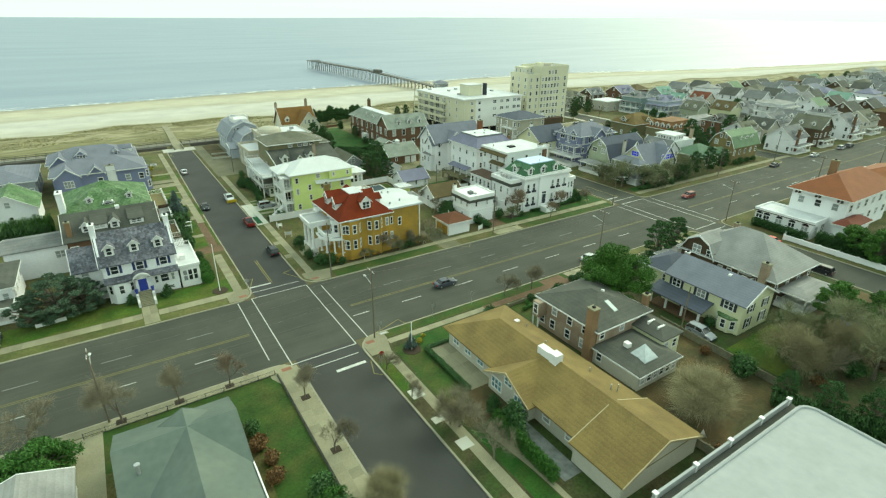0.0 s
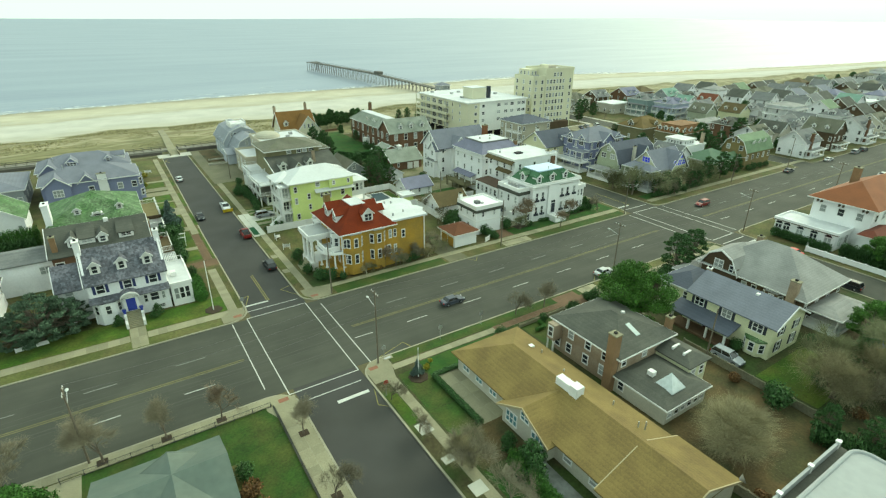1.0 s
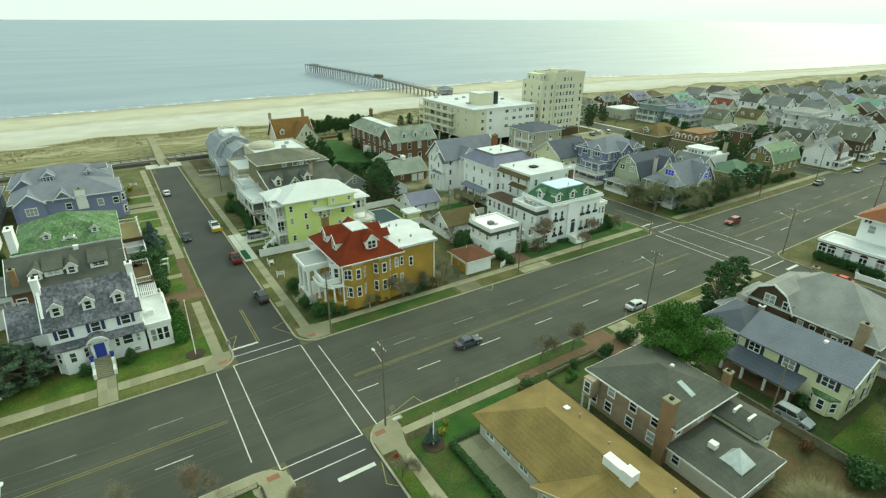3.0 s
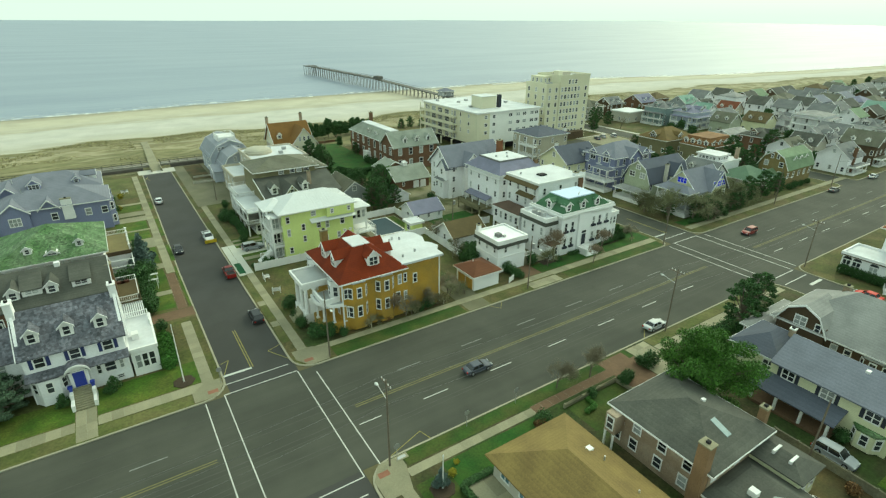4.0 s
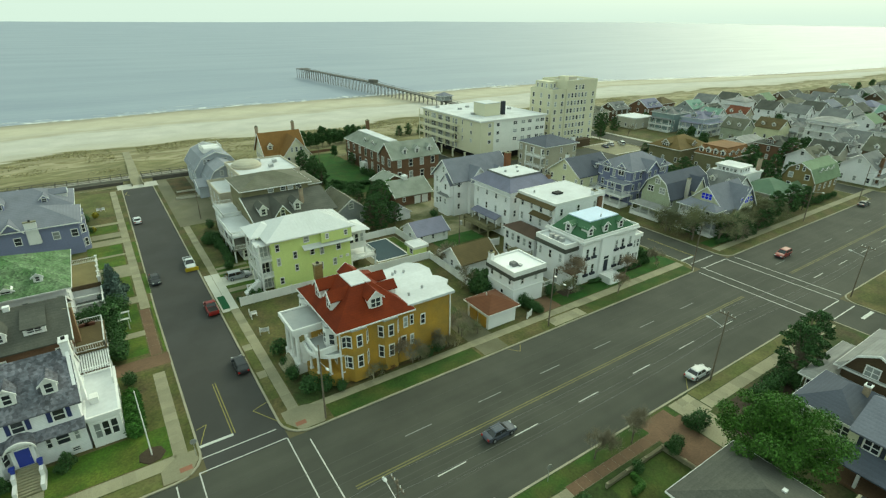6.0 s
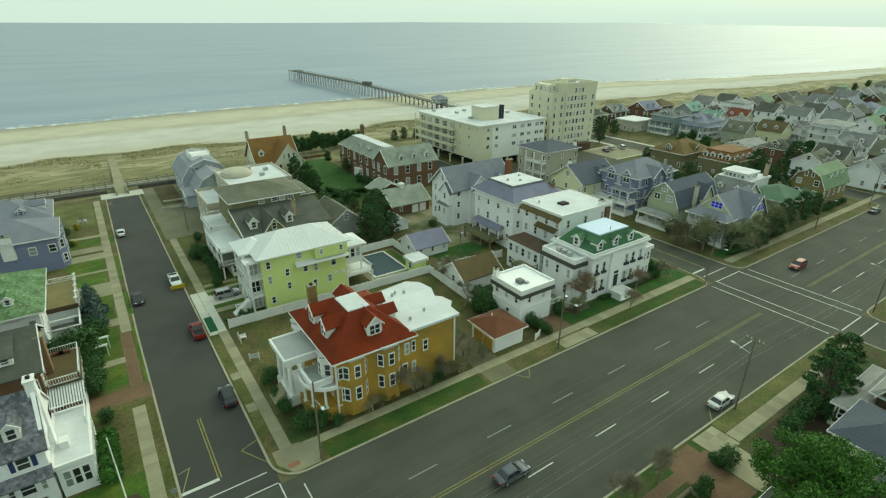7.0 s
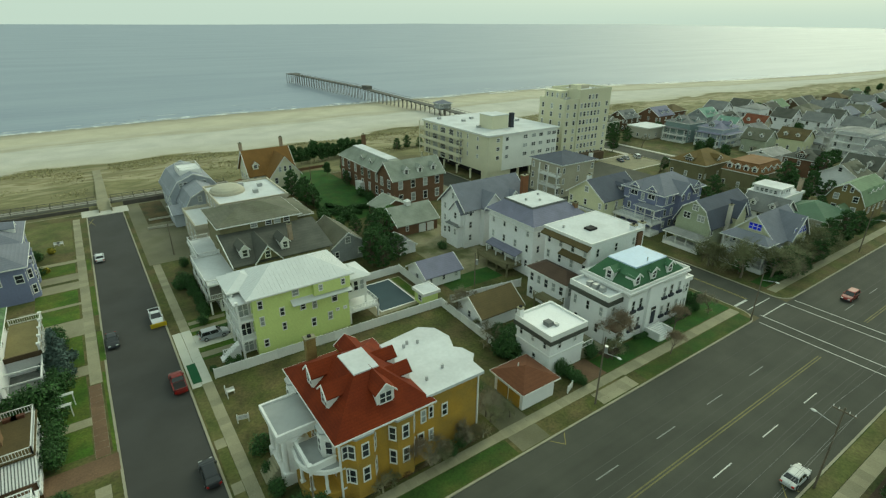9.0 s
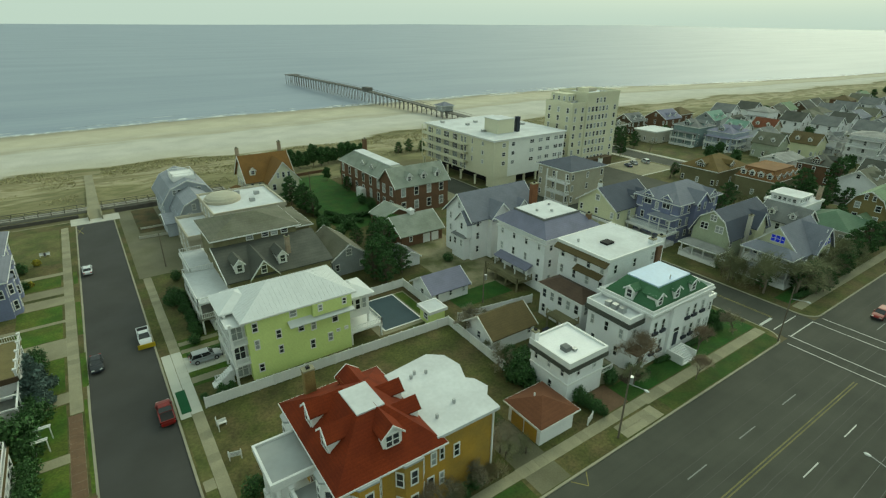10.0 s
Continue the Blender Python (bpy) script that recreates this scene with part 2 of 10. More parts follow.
TWIG_OLIVE = mat("olive_twigs", (0.215, 0.222, 0.12), 0.95, 0.2, 4, 0.5, 0.0, island=0.3)
TWIG_TAN = mat("tan_twigs", (0.30, 0.27, 0.155), 0.95, 0.2, 4, 0.5, 0.0, island=0.3)
LEAF_CEDAR = mat("cedar_foliage", (0.058, 0.145, 0.020), 0.75, 0.15, 3, 0.5, 0.0, island=0.45)
TWIG_RED = mat("budding_twigs", (0.265, 0.208, 0.14), 0.95, 0.2, 4, 0.5, 0.0, island=0.3)
LEAF = mat("broad_leaves", (0.064, 0.150, 0.017), 0.7, 0.15, 3, 0.5, 0.0, island=0.55)
MANOR_ROOF = mat("grey_green_slate", (0.27, 0.295, 0.25), 0.85, 0.16, 5, 0.4, 0.3, courses=0.26, tint=(0.22, 0.245, 0.20))
PALE_PAVING = mat("pale_paving", (0.48, 0.47, 0.41), 0.85, 0.1, 6, 0.4, 0.2)
BEACH_GREY = mat("pale_blue_shingle_wall", (0.46, 0.49, 0.54), 0.85, 0.1, 5, 0.4, 0.2, courses=0.25)
BEACH_ROOF = mat("pale_blue_shingle_roof", (0.27, 0.285, 0.32), 0.85, 0.12, 5, 0.4, 0.3, courses=0.24)
LEAF_DARK = mat("evergreen_leaves", (0.046, 0.104, 0.026), 0.75, 0.15, 3, 0.5, 0.0, island=0.5)
LEAF_BLUE = mat("blue_spruce_needles", (0.10, 0.145, 0.125), 0.75, 0.15, 3, 0.5, 0.0, island=0.4)
LEAF_GREY = mat("grey_green_needles", (0.082, 0.130, 0.075), 0.75, 0.15, 3, 0.5, 0.0, island=0.45)
LEAF_RUST = mat("rusty_leaves", (0.16, 0.09, 0.035), 0.8, 0.15, 3, 0.5, 0.0, island=0.45)
LEAF_GOLD = mat("gold_leaves", (0.34, 0.30, 0.03), 0.8, 0.15, 3, 0.5, 0.0, island=0.35)
REED = mat("dune_grass_blades", (0.32, 0.295, 0.15), 0.9, 0.15, 3, 0.5, 0.0, island=0.4)
TYRE = plain("tyre_rubber", (0.02, 0.02, 0.02), 0.9)
RIM = plain("alloy_rim", (0.45, 0.46, 0.47), 0.35, 0.7)
CAR_GLASS = plain("car_glass", (0.015, 0.018, 0.02), 0.08, spec=0.7)
LAMP_GLASS = plain("lamp_glass", (0.6, 0.62, 0.6), 0.2)
RED_GLASS = plain("red_lens", (0.35, 0.02, 0.02), 0.25)
BLUE_TARP = mat("blue_tarpaulin", (0.16, 0.22, 0.60), 0.5, 0.2, 3, 0.6, 0.3)
POOL_COVER = mat("pool_cover", (0.030, 0.058, 0.072), 0.6, 0.1, 3, 0.4, 0.1)

# ---- building blocks ----
G = 0.15            # height of the lots above the roadway


def part(name, bm, material, parent=None, label=""):
    """Links a bmesh as one mesh object under a thing or part, in the parent's coordinates."""
    me = bpy.data.meshes.new(name)
    bm.to_mesh(me)
    bm.free()
    me.materials.append(material)
    ob = new(name, me)
    ob.parent = parent
    return tagged(ob, label)


def shared(name, me, parent, m):
    ob = new(name, me)
    ob.parent = parent
    ob.matrix_basis = m
    return ob


def mesh_of(name, bm, material):
    me = bpy.data.meshes.new(name)
    bm.to_mesh(me)
    bm.free()
    me.materials.append(material)
    return me


def box(bm, x0, x1, y0, y1, z0, z1):
    v = [bm.verts.new((x, y, z)) for z in (z0, z1) for x, y in ((x0, y0), (x1, y0), (x1, y1), (x0, y1))]
    for f in ((3, 2, 1, 0), (4, 5, 6, 7), (0, 1, 5, 4), (1, 2, 6, 5), (2, 3, 7, 6), (3, 0, 4, 7)):
        bm.faces.new([v[i] for i in f])
    return bm


def boxes(*sizes):
    bm = bmesh.new()
    for s in sizes:
        box(bm, *s)
    return bm


def prism(bm, outline, z0, z1):
    """A closed upright solid over an outline that runs anticlockwise."""
    low = [bm.verts.new((x, y, z0)) for x, y in outline]
    top = [bm.verts.new((x, y, z1)) for x, y in outline]
    bm.faces.new(low[::-1])
    bm.faces.new(top)
    n = len(outline)
    for i in range(n):
        bm.faces.new((low[i], low[(i + 1) % n], top[(i + 1) % n], top[i]))
    return bm


def tube(bm, p, q, r0, r1, sides=8):
    p, q = Vector(p), Vector(q)
    way = (q - p).normalized()
    a = way.orthogonal().normalized()
    b = way.cross(a)
    rings = []
    for c, r in ((p, r0), (q, r1)):
        rings.append([bm.verts.new(c + r * (math.cos(t) * a + math.sin(t) * b)) for t in (2 * math.pi * i / sides for i in range(sides))])
    bm.faces.new(rings[0][::-1])
    bm.faces.new(rings[1])
    for i in range(sides):
        j = (i + 1) % sides
        bm.faces.new((rings[0][i], rings[0][j], rings[1][j], rings[1][i]))
    return bm


def rounded(x0, x1, y0, y1, r, steps=5):
    """A rectangle's outline with round corners; r: radii at (x1,y0), (x1,y1), (x0,y1), (x0,y0)."""
    out = []
    for (cx, cy, a), q in zip(((x1, y0, -90), (x1, y1, 0), (x0, y1, 90), (x0, y0, 180)), r):
        sx, sy = (-1 if cx == x1 else 1), (-1 if cy == y1 else 1)
        if q <= 0:
            out.append((cx, cy))
            continue
        for i in range(steps + 1):
            t = radians(a + 90 * i / steps)
            out.append((cx + sx * q + q * math.cos(t), cy + sy * q + q * math.sin(t)))
    return out


def profile_roof(bm, points, a0, a1, thick, axis):
    """A roof of even thickness whose section (across, height) runs from a0 to a1 along the axis."""
    rows = []
    for a in (a0, a1):
        ring = [(c, z) for c, z in points] + [(c, z - thick) for c, z in points[::-1]]
        rows.append([bm.verts.new((a, c, z) if axis == 'x' else (c, a, z)) for c, z in ring])
    n, k = len(rows[0]), len(points)
    for i in range(n):
        bm.faces.new((rows[0][i], rows[0][(i + 1) % n], rows[1][(i + 1) % n], rows[1][i]))
    for r in rows:
        for i in range(k - 1):
            bm.faces.new((r[i], r[i + 1], r[n - 2 - i], r[n - 1 - i]))
    bmesh.ops.recalc_face_normals(bm, faces=bm.faces)
    return bm


def profile_fill(bm, points, a0, a1, axis):
    """The solid below a roof section, for gable walls."""
    rows = [[bm.verts.new((a, c, z) if axis == 'x' else (c, a, z)) for c, z in points] for a in (a0, a1)]
    n = len(points)
    for i in range(n):
        bm.faces.new((rows[0][i], rows[0][(i + 1) % n], rows[1][(i + 1) % n], rows[1][i]))
    bm.faces.new(rows[0])
    bm.faces.new(rows[1][::-1])
    bmesh.ops.recalc_face_normals(bm, faces=bm.faces)
    return bm


def frustum(bm, x0, x1, y0, y1, z, u0, u1, v0, v1, top, lip=0.18):
    """A hip or mansard roof: eaves x0..x1, y0..y1 at z, rising to a deck or ridge u0..u1, v0..v1 at top."""
    rings = [[(x0, y0, z - lip), (x1, y0, z - lip), (x1, y1, z - lip), (x0, y1, z - lip)], [(x0, y0, z), (x1, y0, z), (x1, y1, z), (x0, y1, z)],
             [(u0, v0, top), (u1, v0, top), (u1, v1, top), (u0, v1, top)]]
    vs = [[bm.verts.new(p) for p in r] for r in rings]
    bm.faces.new(vs[0][::-1])
    for a, b in ((0, 1), (1, 2)):
        for i in range(4):
            j = (i + 1) % 4
            bm.faces.new((vs[a][i], vs[a][j], vs[b][j], vs[b][i]))
    bm.faces.new(vs[2])
    bmesh.ops.remove_doubles(bm, verts=bm.verts, dist=0.001)
    return bm


def lattice(xs, zs, y0, y1):
    """A window frame in one piece: bars between every second pair of cuts, openings between them."""
    bm = bmesh.new()
    for i in range(len(xs) - 1):
        for j in range(len(zs) - 1):
            if i % 2 == 0 or j % 2 == 0:
                box(bm, xs[i], xs[i + 1], y0, y1, zs[j], zs[j + 1])
    bmesh.ops.remove_doubles(bm, verts=bm.verts, dist=0.001)
    return bm


TURNS = {'S': 0, 'E': 90, 'N': 180, 'W': 270}
windows_made = {}


def window_meshes(w, h, style):
    """Frame, pane and shutter meshes of one size of window, facing -y, its sill at z = 0."""
    key = (round(w, 2), round(h, 2), style)
    if key not in windows_made:
        k = max(1, round(w / 0.85)) if w > 1.5 else 1
        c = 0.13
        xs = [-w / 2, -w / 2 + c]
        for i in range(1, k):
            xs += [-w / 2 + w * i / k - 0.06, -w / 2 + w * i / k + 0.06]
        xs += [w / 2 - c, w / 2]
        zs = [-0.12, 0.06, h * 0.5 - 0.04, h * 0.5 + 0.04, h - 0.04, h + 0.14]
        bars = lattice(xs, zs, -0.09, 0.02)
        pane = boxes((-w / 2 + 0.05, w / 2 - 0.05, -0.035, 0.015, 0.04, h - 0.02))
        sh = boxes((-0.22, 0.22, -0.06, 0.02, 0, h))
        glass = {'blue': GLASS_BLUE, 'curtain': CURTAIN, 'teal': GLASS_TEAL}.get(style, GLASS)
        windows_made[key] = (mesh_of("window", bars, TRIM), mesh_of("pane", pane, glass), mesh_of("shutter", sh, NAVY if style == 'navy' else BLACK))
    return windows_made[key]


def stair(n, going, z, w):
    """A flight of n steps in one piece that comes down towards -y."""
    pts = [(0.0, 0.0), (0.0, z)]
    for i in range(n):
        pts += [(-going * (i + 1), z - z / n * i), (-going * (i + 1), z - z / n * (i + 1))]
    return profile_fill(bmesh.new(), pts[:-1] + [(-going * n, 0.0)], -w / 2, w / 2, 'x')


class House:
    """A building in world metres: an Empty at its base and the parts under it."""

    def __init__(self, name, label, x, y, category="house", group="", base=G):
        self.root = new(name)
        self.root.empty_display_size = 0.5
        self.root.location = (x, y, base)
        self.x, self.y, self.count = x, y, int(x)
        tagged(self.root, label, category, group)

    def add(self, name, bm, material, label="", parent=None):
        if parent is None:
            bmesh.ops.translate(bm, verts=bm.verts, vec=(-self.x, -self.y, 0))
        return part(name, bm, material, parent or self.root, label)

    def block(self, x0, x1, y0, y1, z0, z1, material, name="wall"):
        self.b = (x0, x1, y0, y1, z0, z1)
        self.add(name, boxes(self.b), material)
        return self.b

    def skirt(self, z0, z1, out, material, name="cornice", b=None):
        x0, x1, y0, y1, _, _ = b or self.b
        self.add(name, boxes((x0 - out, x1 + out, y0 - out, y1 + out, z0, z1)), material)

    def at(self, side, u, z, b=None, out=0.0):
        x0, x1, y0, y1, _, _ = b or self.b
        x, y = {'S': (u, y0 - out), 'N': (u, y1 + out), 'W': (x0 - out, u), 'E': (x1 + out, u)}[side]
        return pose(x - self.x, y - self.y, z, 0, 0, TURNS[side])

    def window(self, side, u, z, w=1.0, h=1.6, style='', b=None, shutters=False):
        self.count += 1
        if not style and (self.count * 7) % 5 < 2:
            style = 'curtain'
        f, p, s = window_meshes(w, h, style)
        ob = shared("window", f, self.root, self.at(side, u, z, b))
        shared("pane", p, ob, Matrix())
        if shutters:
            for side_x in (-1, 1):
                shared("shutter", s, ob, pose(side_x * (w / 2 + 0.28), 0, 0))
        return ob

    def row(self, side, n, z, w=1.0, h=1.6, style='', b=None, shutters=False, inset=1.1):
        x0, x1, y0, y1, _, _ = b or self.b
        lo, hi = ((x0, x1) if side in 'SN' else (y0, y1))
        for i in range(n):
            u = (lo + hi) / 2 if n == 1 else lo + inset + (hi - lo - 2 * inset) * i / (n - 1)
            self.window(side, u, z, w, h, style, b, shutters)

    def door(self, side, u, z=0.1, w=1.1, h=2.1, material=None, b=None):
        ob = shared("door", mesh_of("door", boxes((-w / 2, w / 2, -0.07, 0.02, 0, h)), material or WOOD_RED), self.root, self.at(side, u, z, b))
        part("door_frame", boxes((-w / 2 - 0.16, -w / 2, -0.11, 0.02, 0, h + 0.16), (w / 2, w / 2 + 0.16, -0.11, 0.02, 0, h + 0.16), (-w / 2, w / 2, -0.11, 0.02, h, h + 0.16)), TRIM, ob)
        part("knob", boxes((w / 2 - 0.16, w / 2 - 0.08, -0.12, -0.06, h * 0.45, h * 0.45 + 0.08)), STEEL, ob)
        return ob

    def hip(self, z, rise, material, over=0.5, b=None, deck=None, axis=None, name="roof", trim=True):
        x0, x1, y0, y1, _, _ = b or self.b
        X0, X1, Y0, Y1 = x0 - over, x1 + over, y0 - over, y1 + over
        if deck:
            u0, u1, v0, v1 = deck
        else:
            half = min(X1 - X0, Y1 - Y0) / 2
            u0, u1, v0, v1 = X0 + half, X1 - half, Y0 + half, Y1 - half
        ob = self.add(name, frustum(bmesh.new(), X0, X1, Y0, Y1, z, u0, u1, v0, v1, z + rise), material)
        if trim:
            self.add("fascia", boxes((X0 - 0.06, X1 + 0.06, Y0 - 0.06, Y0, z - 0.25, z - 0.02), (X0 - 0.06, X1 + 0.06, Y1, Y1 + 0.06, z - 0.25, z - 0.02),
                                     (X0 - 0.06, X0, Y0, Y1, z - 0.25, z - 0.02), (X1, X1 + 0.06, Y0, Y1, z - 0.25, z - 0.02)), TRIM)
        return ob

    def gable(self, z, rise, axis, material, wall, over=0.45, b=None, gambrel=False, name="roof", ends=(1, 1), trim=TRIM):
        x0, x1, y0, y1, _, _ = b or self.b
        c0, c1, a0, a1 = (y0, y1, x0, x1) if axis == 'x' else (x0, x1, y0, y1)
        m, half = (c0 + c1) / 2, (c1 - c0) / 2
        if gambrel:
            k = 0.62
            pts = [(c0 - over, z - 0.9), (c0 + half * 0.32, z + rise * k), (m, z + rise), (c1 - half * 0.32, z + rise * k), (c1 + over, z - 0.9)]
            fill = [(c0, z - 0.6), (c0 + half * 0.32, z + rise * k - 0.1), (m, z + rise - 0.1), (c1 - half * 0.32, z + rise * k - 0.1), (c1, z - 0.6)]
        else:
            drop = rise * over / half
            pts = [(c0 - over, z - drop), (m, z + rise), (c1 + over, z - drop)]
            fill = [(c0, z - 0.02), (m, z + rise - 0.1), (c1, z - 0.02)]
        ob = self.add(name, profile_roof(bmesh.new(), pts, a0 - over * ends[0], a1 + over * ends[1], 0.2, axis), material)
        self.add("gable_wall", profile_fill(bmesh.new(), fill, a0 + 0.004, a1 - 0.004, axis), wall)
        if trim:
            low = [(c, zz + 0.03) for c, zz in pts]
            for a, on, s in ((a0 - over, ends[0], -1), (a1 + over, ends[1], 1)):
                if on:
                    e = sorted((a, a + s * 0.12))
                    self.add("bargeboard", profile_roof(bmesh.new(), low, e[0], e[1], 0.32, axis), trim)
        return ob

    def flat(self, z, material=None, b=None, over=0.25, parapet=0.0, edge=None, name="roof"):
        x0, x1, y0, y1, _, _ = b or self.b
        X0, X1, Y0, Y1 = x0 - over, x1 + over, y0 - over, y1 + over
        self.add(name, boxes((X0 + 0.1, X1 - 0.1, Y0 + 0.1, Y1 - 0.1, z - 0.2, z + 0.03)), material or FLATROOF)
        t, zt = 0.28, z + max(parapet, 0.09)
        self.add("parapet" if parapet else "roof_edge", boxes((X0, X1, Y0, Y0 + t, z - 0.45, zt), (X0, X1, Y1 - t, Y1, z - 0.45, zt), (X0, X0 + t, Y0 + t, Y1 - t, z - 0.45, zt), (X1 - t, X1, Y0 + t, Y1 - t, z - 0.45, zt)), edge or TRIM)

    def chimney(self, x, y, z0, z1, w=0.8, d=0.8, material=None, cap=None):
        ob = self.add("chimney", boxes((x - w / 2, x + w / 2, y - d / 2, y + d / 2, z0, z1)), material or CHIMNEY_BRICK)
        part("cap", boxes((x - self.x - w / 2 - 0.08, x - self.x + w / 2 + 0.08, y - self.y - d / 2 - 0.08, y - self.y + d / 2 + 0.08, z1 - 0.004, z1 + 0.18)), cap or CONCRETE, ob)
        part("flue", boxes((x - self.x - 0.2, x - self.x + 0.2, y - self.y - 0.2, y - self.y + 0.2, z1 + 0.17, z1 + 0.45)), DARK, ob)

    def dormer(self, side, u, face, z, w=1.5, h=1.5, deep=2.6, rise=0.8, wall=None, roof=None, b=None, style=''):
        """A gabled roof window; face: how far its front stands inside the wall line."""
        m = self.at(side, u, z, b, -face)
        ob = new("dormer", mesh_of("dormer", boxes((-w / 2, w / 2, 0, deep, -1.2, h)), wall or TRIM))
        ob.parent, ob.matrix_basis = self.root, m
        part("roof", profile_roof(bmesh.new(), [(-w / 2 - 0.25, h - 0.2), (0, h + rise), (w / 2 + 0.25, h - 0.2)], -0.25, deep + 0.9, 0.14, 'y'), roof or GREY_ROOF, ob)
        part("gable_wall", profile_fill(bmesh.new(), [(-w / 2, h - 0.02), (0, h + rise - 0.1), (w / 2, h - 0.02)], 0.003, deep, 'y'), wall or TRIM, ob)
        part("bargeboard", profile_roof(bmesh.new(), [(-w / 2 - 0.28, h - 0.2), (0, h + rise + 0.03), (w / 2 + 0.28, h - 0.2)], -0.36, -0.254, 0.26, 'y'), TRIM, ob)
        f, p, _ = window_meshes(w - 0.5, h - 0.35, style)
        shared("window_frame", f, ob, pose(0, -0.003, 0.15))
        shared("pane", p, ob, pose(0, -0.003, 0.15))
        return ob

    def post(self, x, y, z0, z1, r=0.12, material=None, name="post"):
        self.add(name, boxes((x - r, x + r, y - r, y + r, z0, z1 - 0.08), (x - r * 1.5, x + r * 1.5, y - r * 1.5, y + r * 1.5, z1 - 0.15, z1)), material or TRIM)

    def column(self, x, y, z0, z1, r=0.3, material=None):
        bm = bmesh.new()
        tube(bm, (x, y, z0 + 0.2), (x, y, z1 - 0.2), r, r * 0.85, 12)
        box(bm, x - r * 1.3, x + r * 1.3, y - r * 1.3, y + r * 1.3, z0, z0 + 0.2)
        box(bm, x - r * 1.3, x + r * 1.3, y - r * 1.3, y + r * 1.3, z1 - 0.2, z1)
        self.add("column", bm, material or TRIM)

    def rail(self, pts, z, h=1.0, material=None, step=0.3, name="railing"):
        """A railing along a line of corners, with its balusters."""
        bm = bmesh.new()
        for (xa, ya), (xb, yb) in zip(pts, pts[1:]):
            d = math.hypot(xb - xa, yb - ya)
            nx, ny = (xb - xa) / d, (yb - ya) / d
            for zz, t in ((z + 0.1, 0.04), (z + h - 0.06, 0.06)):
                q = [(xa - ny * t, ya + nx * t), (xa + ny * t, ya - nx * t), (xb + ny * t, yb - nx * t), (xb - ny * t, yb + nx * t)]
                prism(bm, q, zz, zz + 0.08)
            k = max(1, int(d / step))
            for i in range(k + 1):
                x, y = xa + (xb - xa) * i / k, ya + (yb - ya) * i / k
                r = 0.08 if i in (0, k) else 0.025
                box(bm, x - r, x + r, y - r, y + r, z, z + h + (0.08 if i in (0, k) else -0.03))
        self.add(name, bm, material or TRIM)

    def porch(self, x0, x1, y0, y1, z, floor=0.6, posts=(), roof=None, rise=0.0, rail=False, mat_floor=None, over=0.3):
        self.add("porch_floor", boxes((x0, x1, y0, y1, 0, floor)), mat_floor or TRIM)
        b = (x0, x1, y0, y1, 0, z)
        if rise:
            self.hip(z, rise, roof or GREY_ROOF, over, b, name="porch_roof")
        else:
            self.flat(z, roof or FLATROOF, b, over, name="porch_roof")
        for px, py in posts:
            self.post(px, py, floor, z - 0.18)

    def steps(self, side, u, z, n, w=1.8, material=None, b=None, out=0.0):
        m = self.at(side, u, 0, b, out)
        ob = new("steps", mesh_of("steps", stair(n, 0.3, z, w), material or CONCRETE))
        ob.parent, ob.matrix_basis = self.root, m
        return ob

# ---- ground, beach and sea ----
def shore(x):
    return 400.0 - 110.0 * (1 - math.exp(-max(0.0, x - 400.0) / 300.0)) - 30.0 * (1 - math.exp(-max(0.0, 90.0 - x) / 260.0))


def scrub_edge(x):
    return 287.0 - 0.35 * (400.0 - min(400.0, shore(max(x, 400.0)))) + 4.0 * math.sin(x * 0.045) + 2.5 * math.sin(x * 0.13)


def town_edge(x):
    return 238.0 - 0.30 * (400.0 - shore(max(x, 400.0)))


def swell(x, y):
    """The rise that carries the far rim of the flat sheets up to the horizon."""
    r = math.hypot(x, y)
    return 2.9e-6 * max(0.0, r - 1500.0) ** 2


def land(x, y):
    s, v, t = shore(x), scrub_edge(x), town_edge(x)
    if y < t:
        z, k = -0.02, -1.0 - min(1.0, (t - y) / 40.0)
    elif y < v:
        f = (y - t) / (v - t)
        hump = math.sin(math.pi * min(1.0, f * 1.05)) ** 0.8 if f < 0.95 else 0.12
        z = -0.02 + 1.5 * hump * (0.65 + 0.6 * noise.noise((x * 0.06, y * 0.09, 0.0))) + 0.7 * f
        k = -1.0 + f
    elif y < s:
        f = (y - v) / (s - v)
        z = 0.68 - 2.3 * f + 0.1 * noise.noise((x * 0.03, y * 0.08, 3.0))
        k = f
    else:
        z, k = -1.6 - min(4.0, (y - s) * 0.05), 1.0 + (y - s) * 0.02
    return z + swell(x, y), k


def sheet(name, xs, ys, height, material, key=None):
    verts, marks = [], []
    for y in ys:
        for x in xs:
            z, k = height(x, y)
            verts.append((x, y, z))
            marks.append(k)
    n = len(xs)
    faces = [(j * n + i, j * n + i + 1, (j + 1) * n + i + 1, (j + 1) * n + i) for j in range(len(ys) - 1) for i in range(n - 1)]
    me = bpy.data.meshes.new(name)
    me.from_pydata(verts, [], faces)
    if key:
        a = me.attributes.new(key, 'FLOAT', 'POINT')
        a.data.foreach_set("value", marks)
    me.materials.append(material)
    for p in me.polygons:
        p.use_smooth = True
    return new(name, me)


def spread(*pieces):
    out = []
    for a, b, step in pieces:
        k = max(1, int(round((b - a) / step)))
        out += [a + (b - a) * i / k for i in range(k)]
    return out + [pieces[-1][1]]


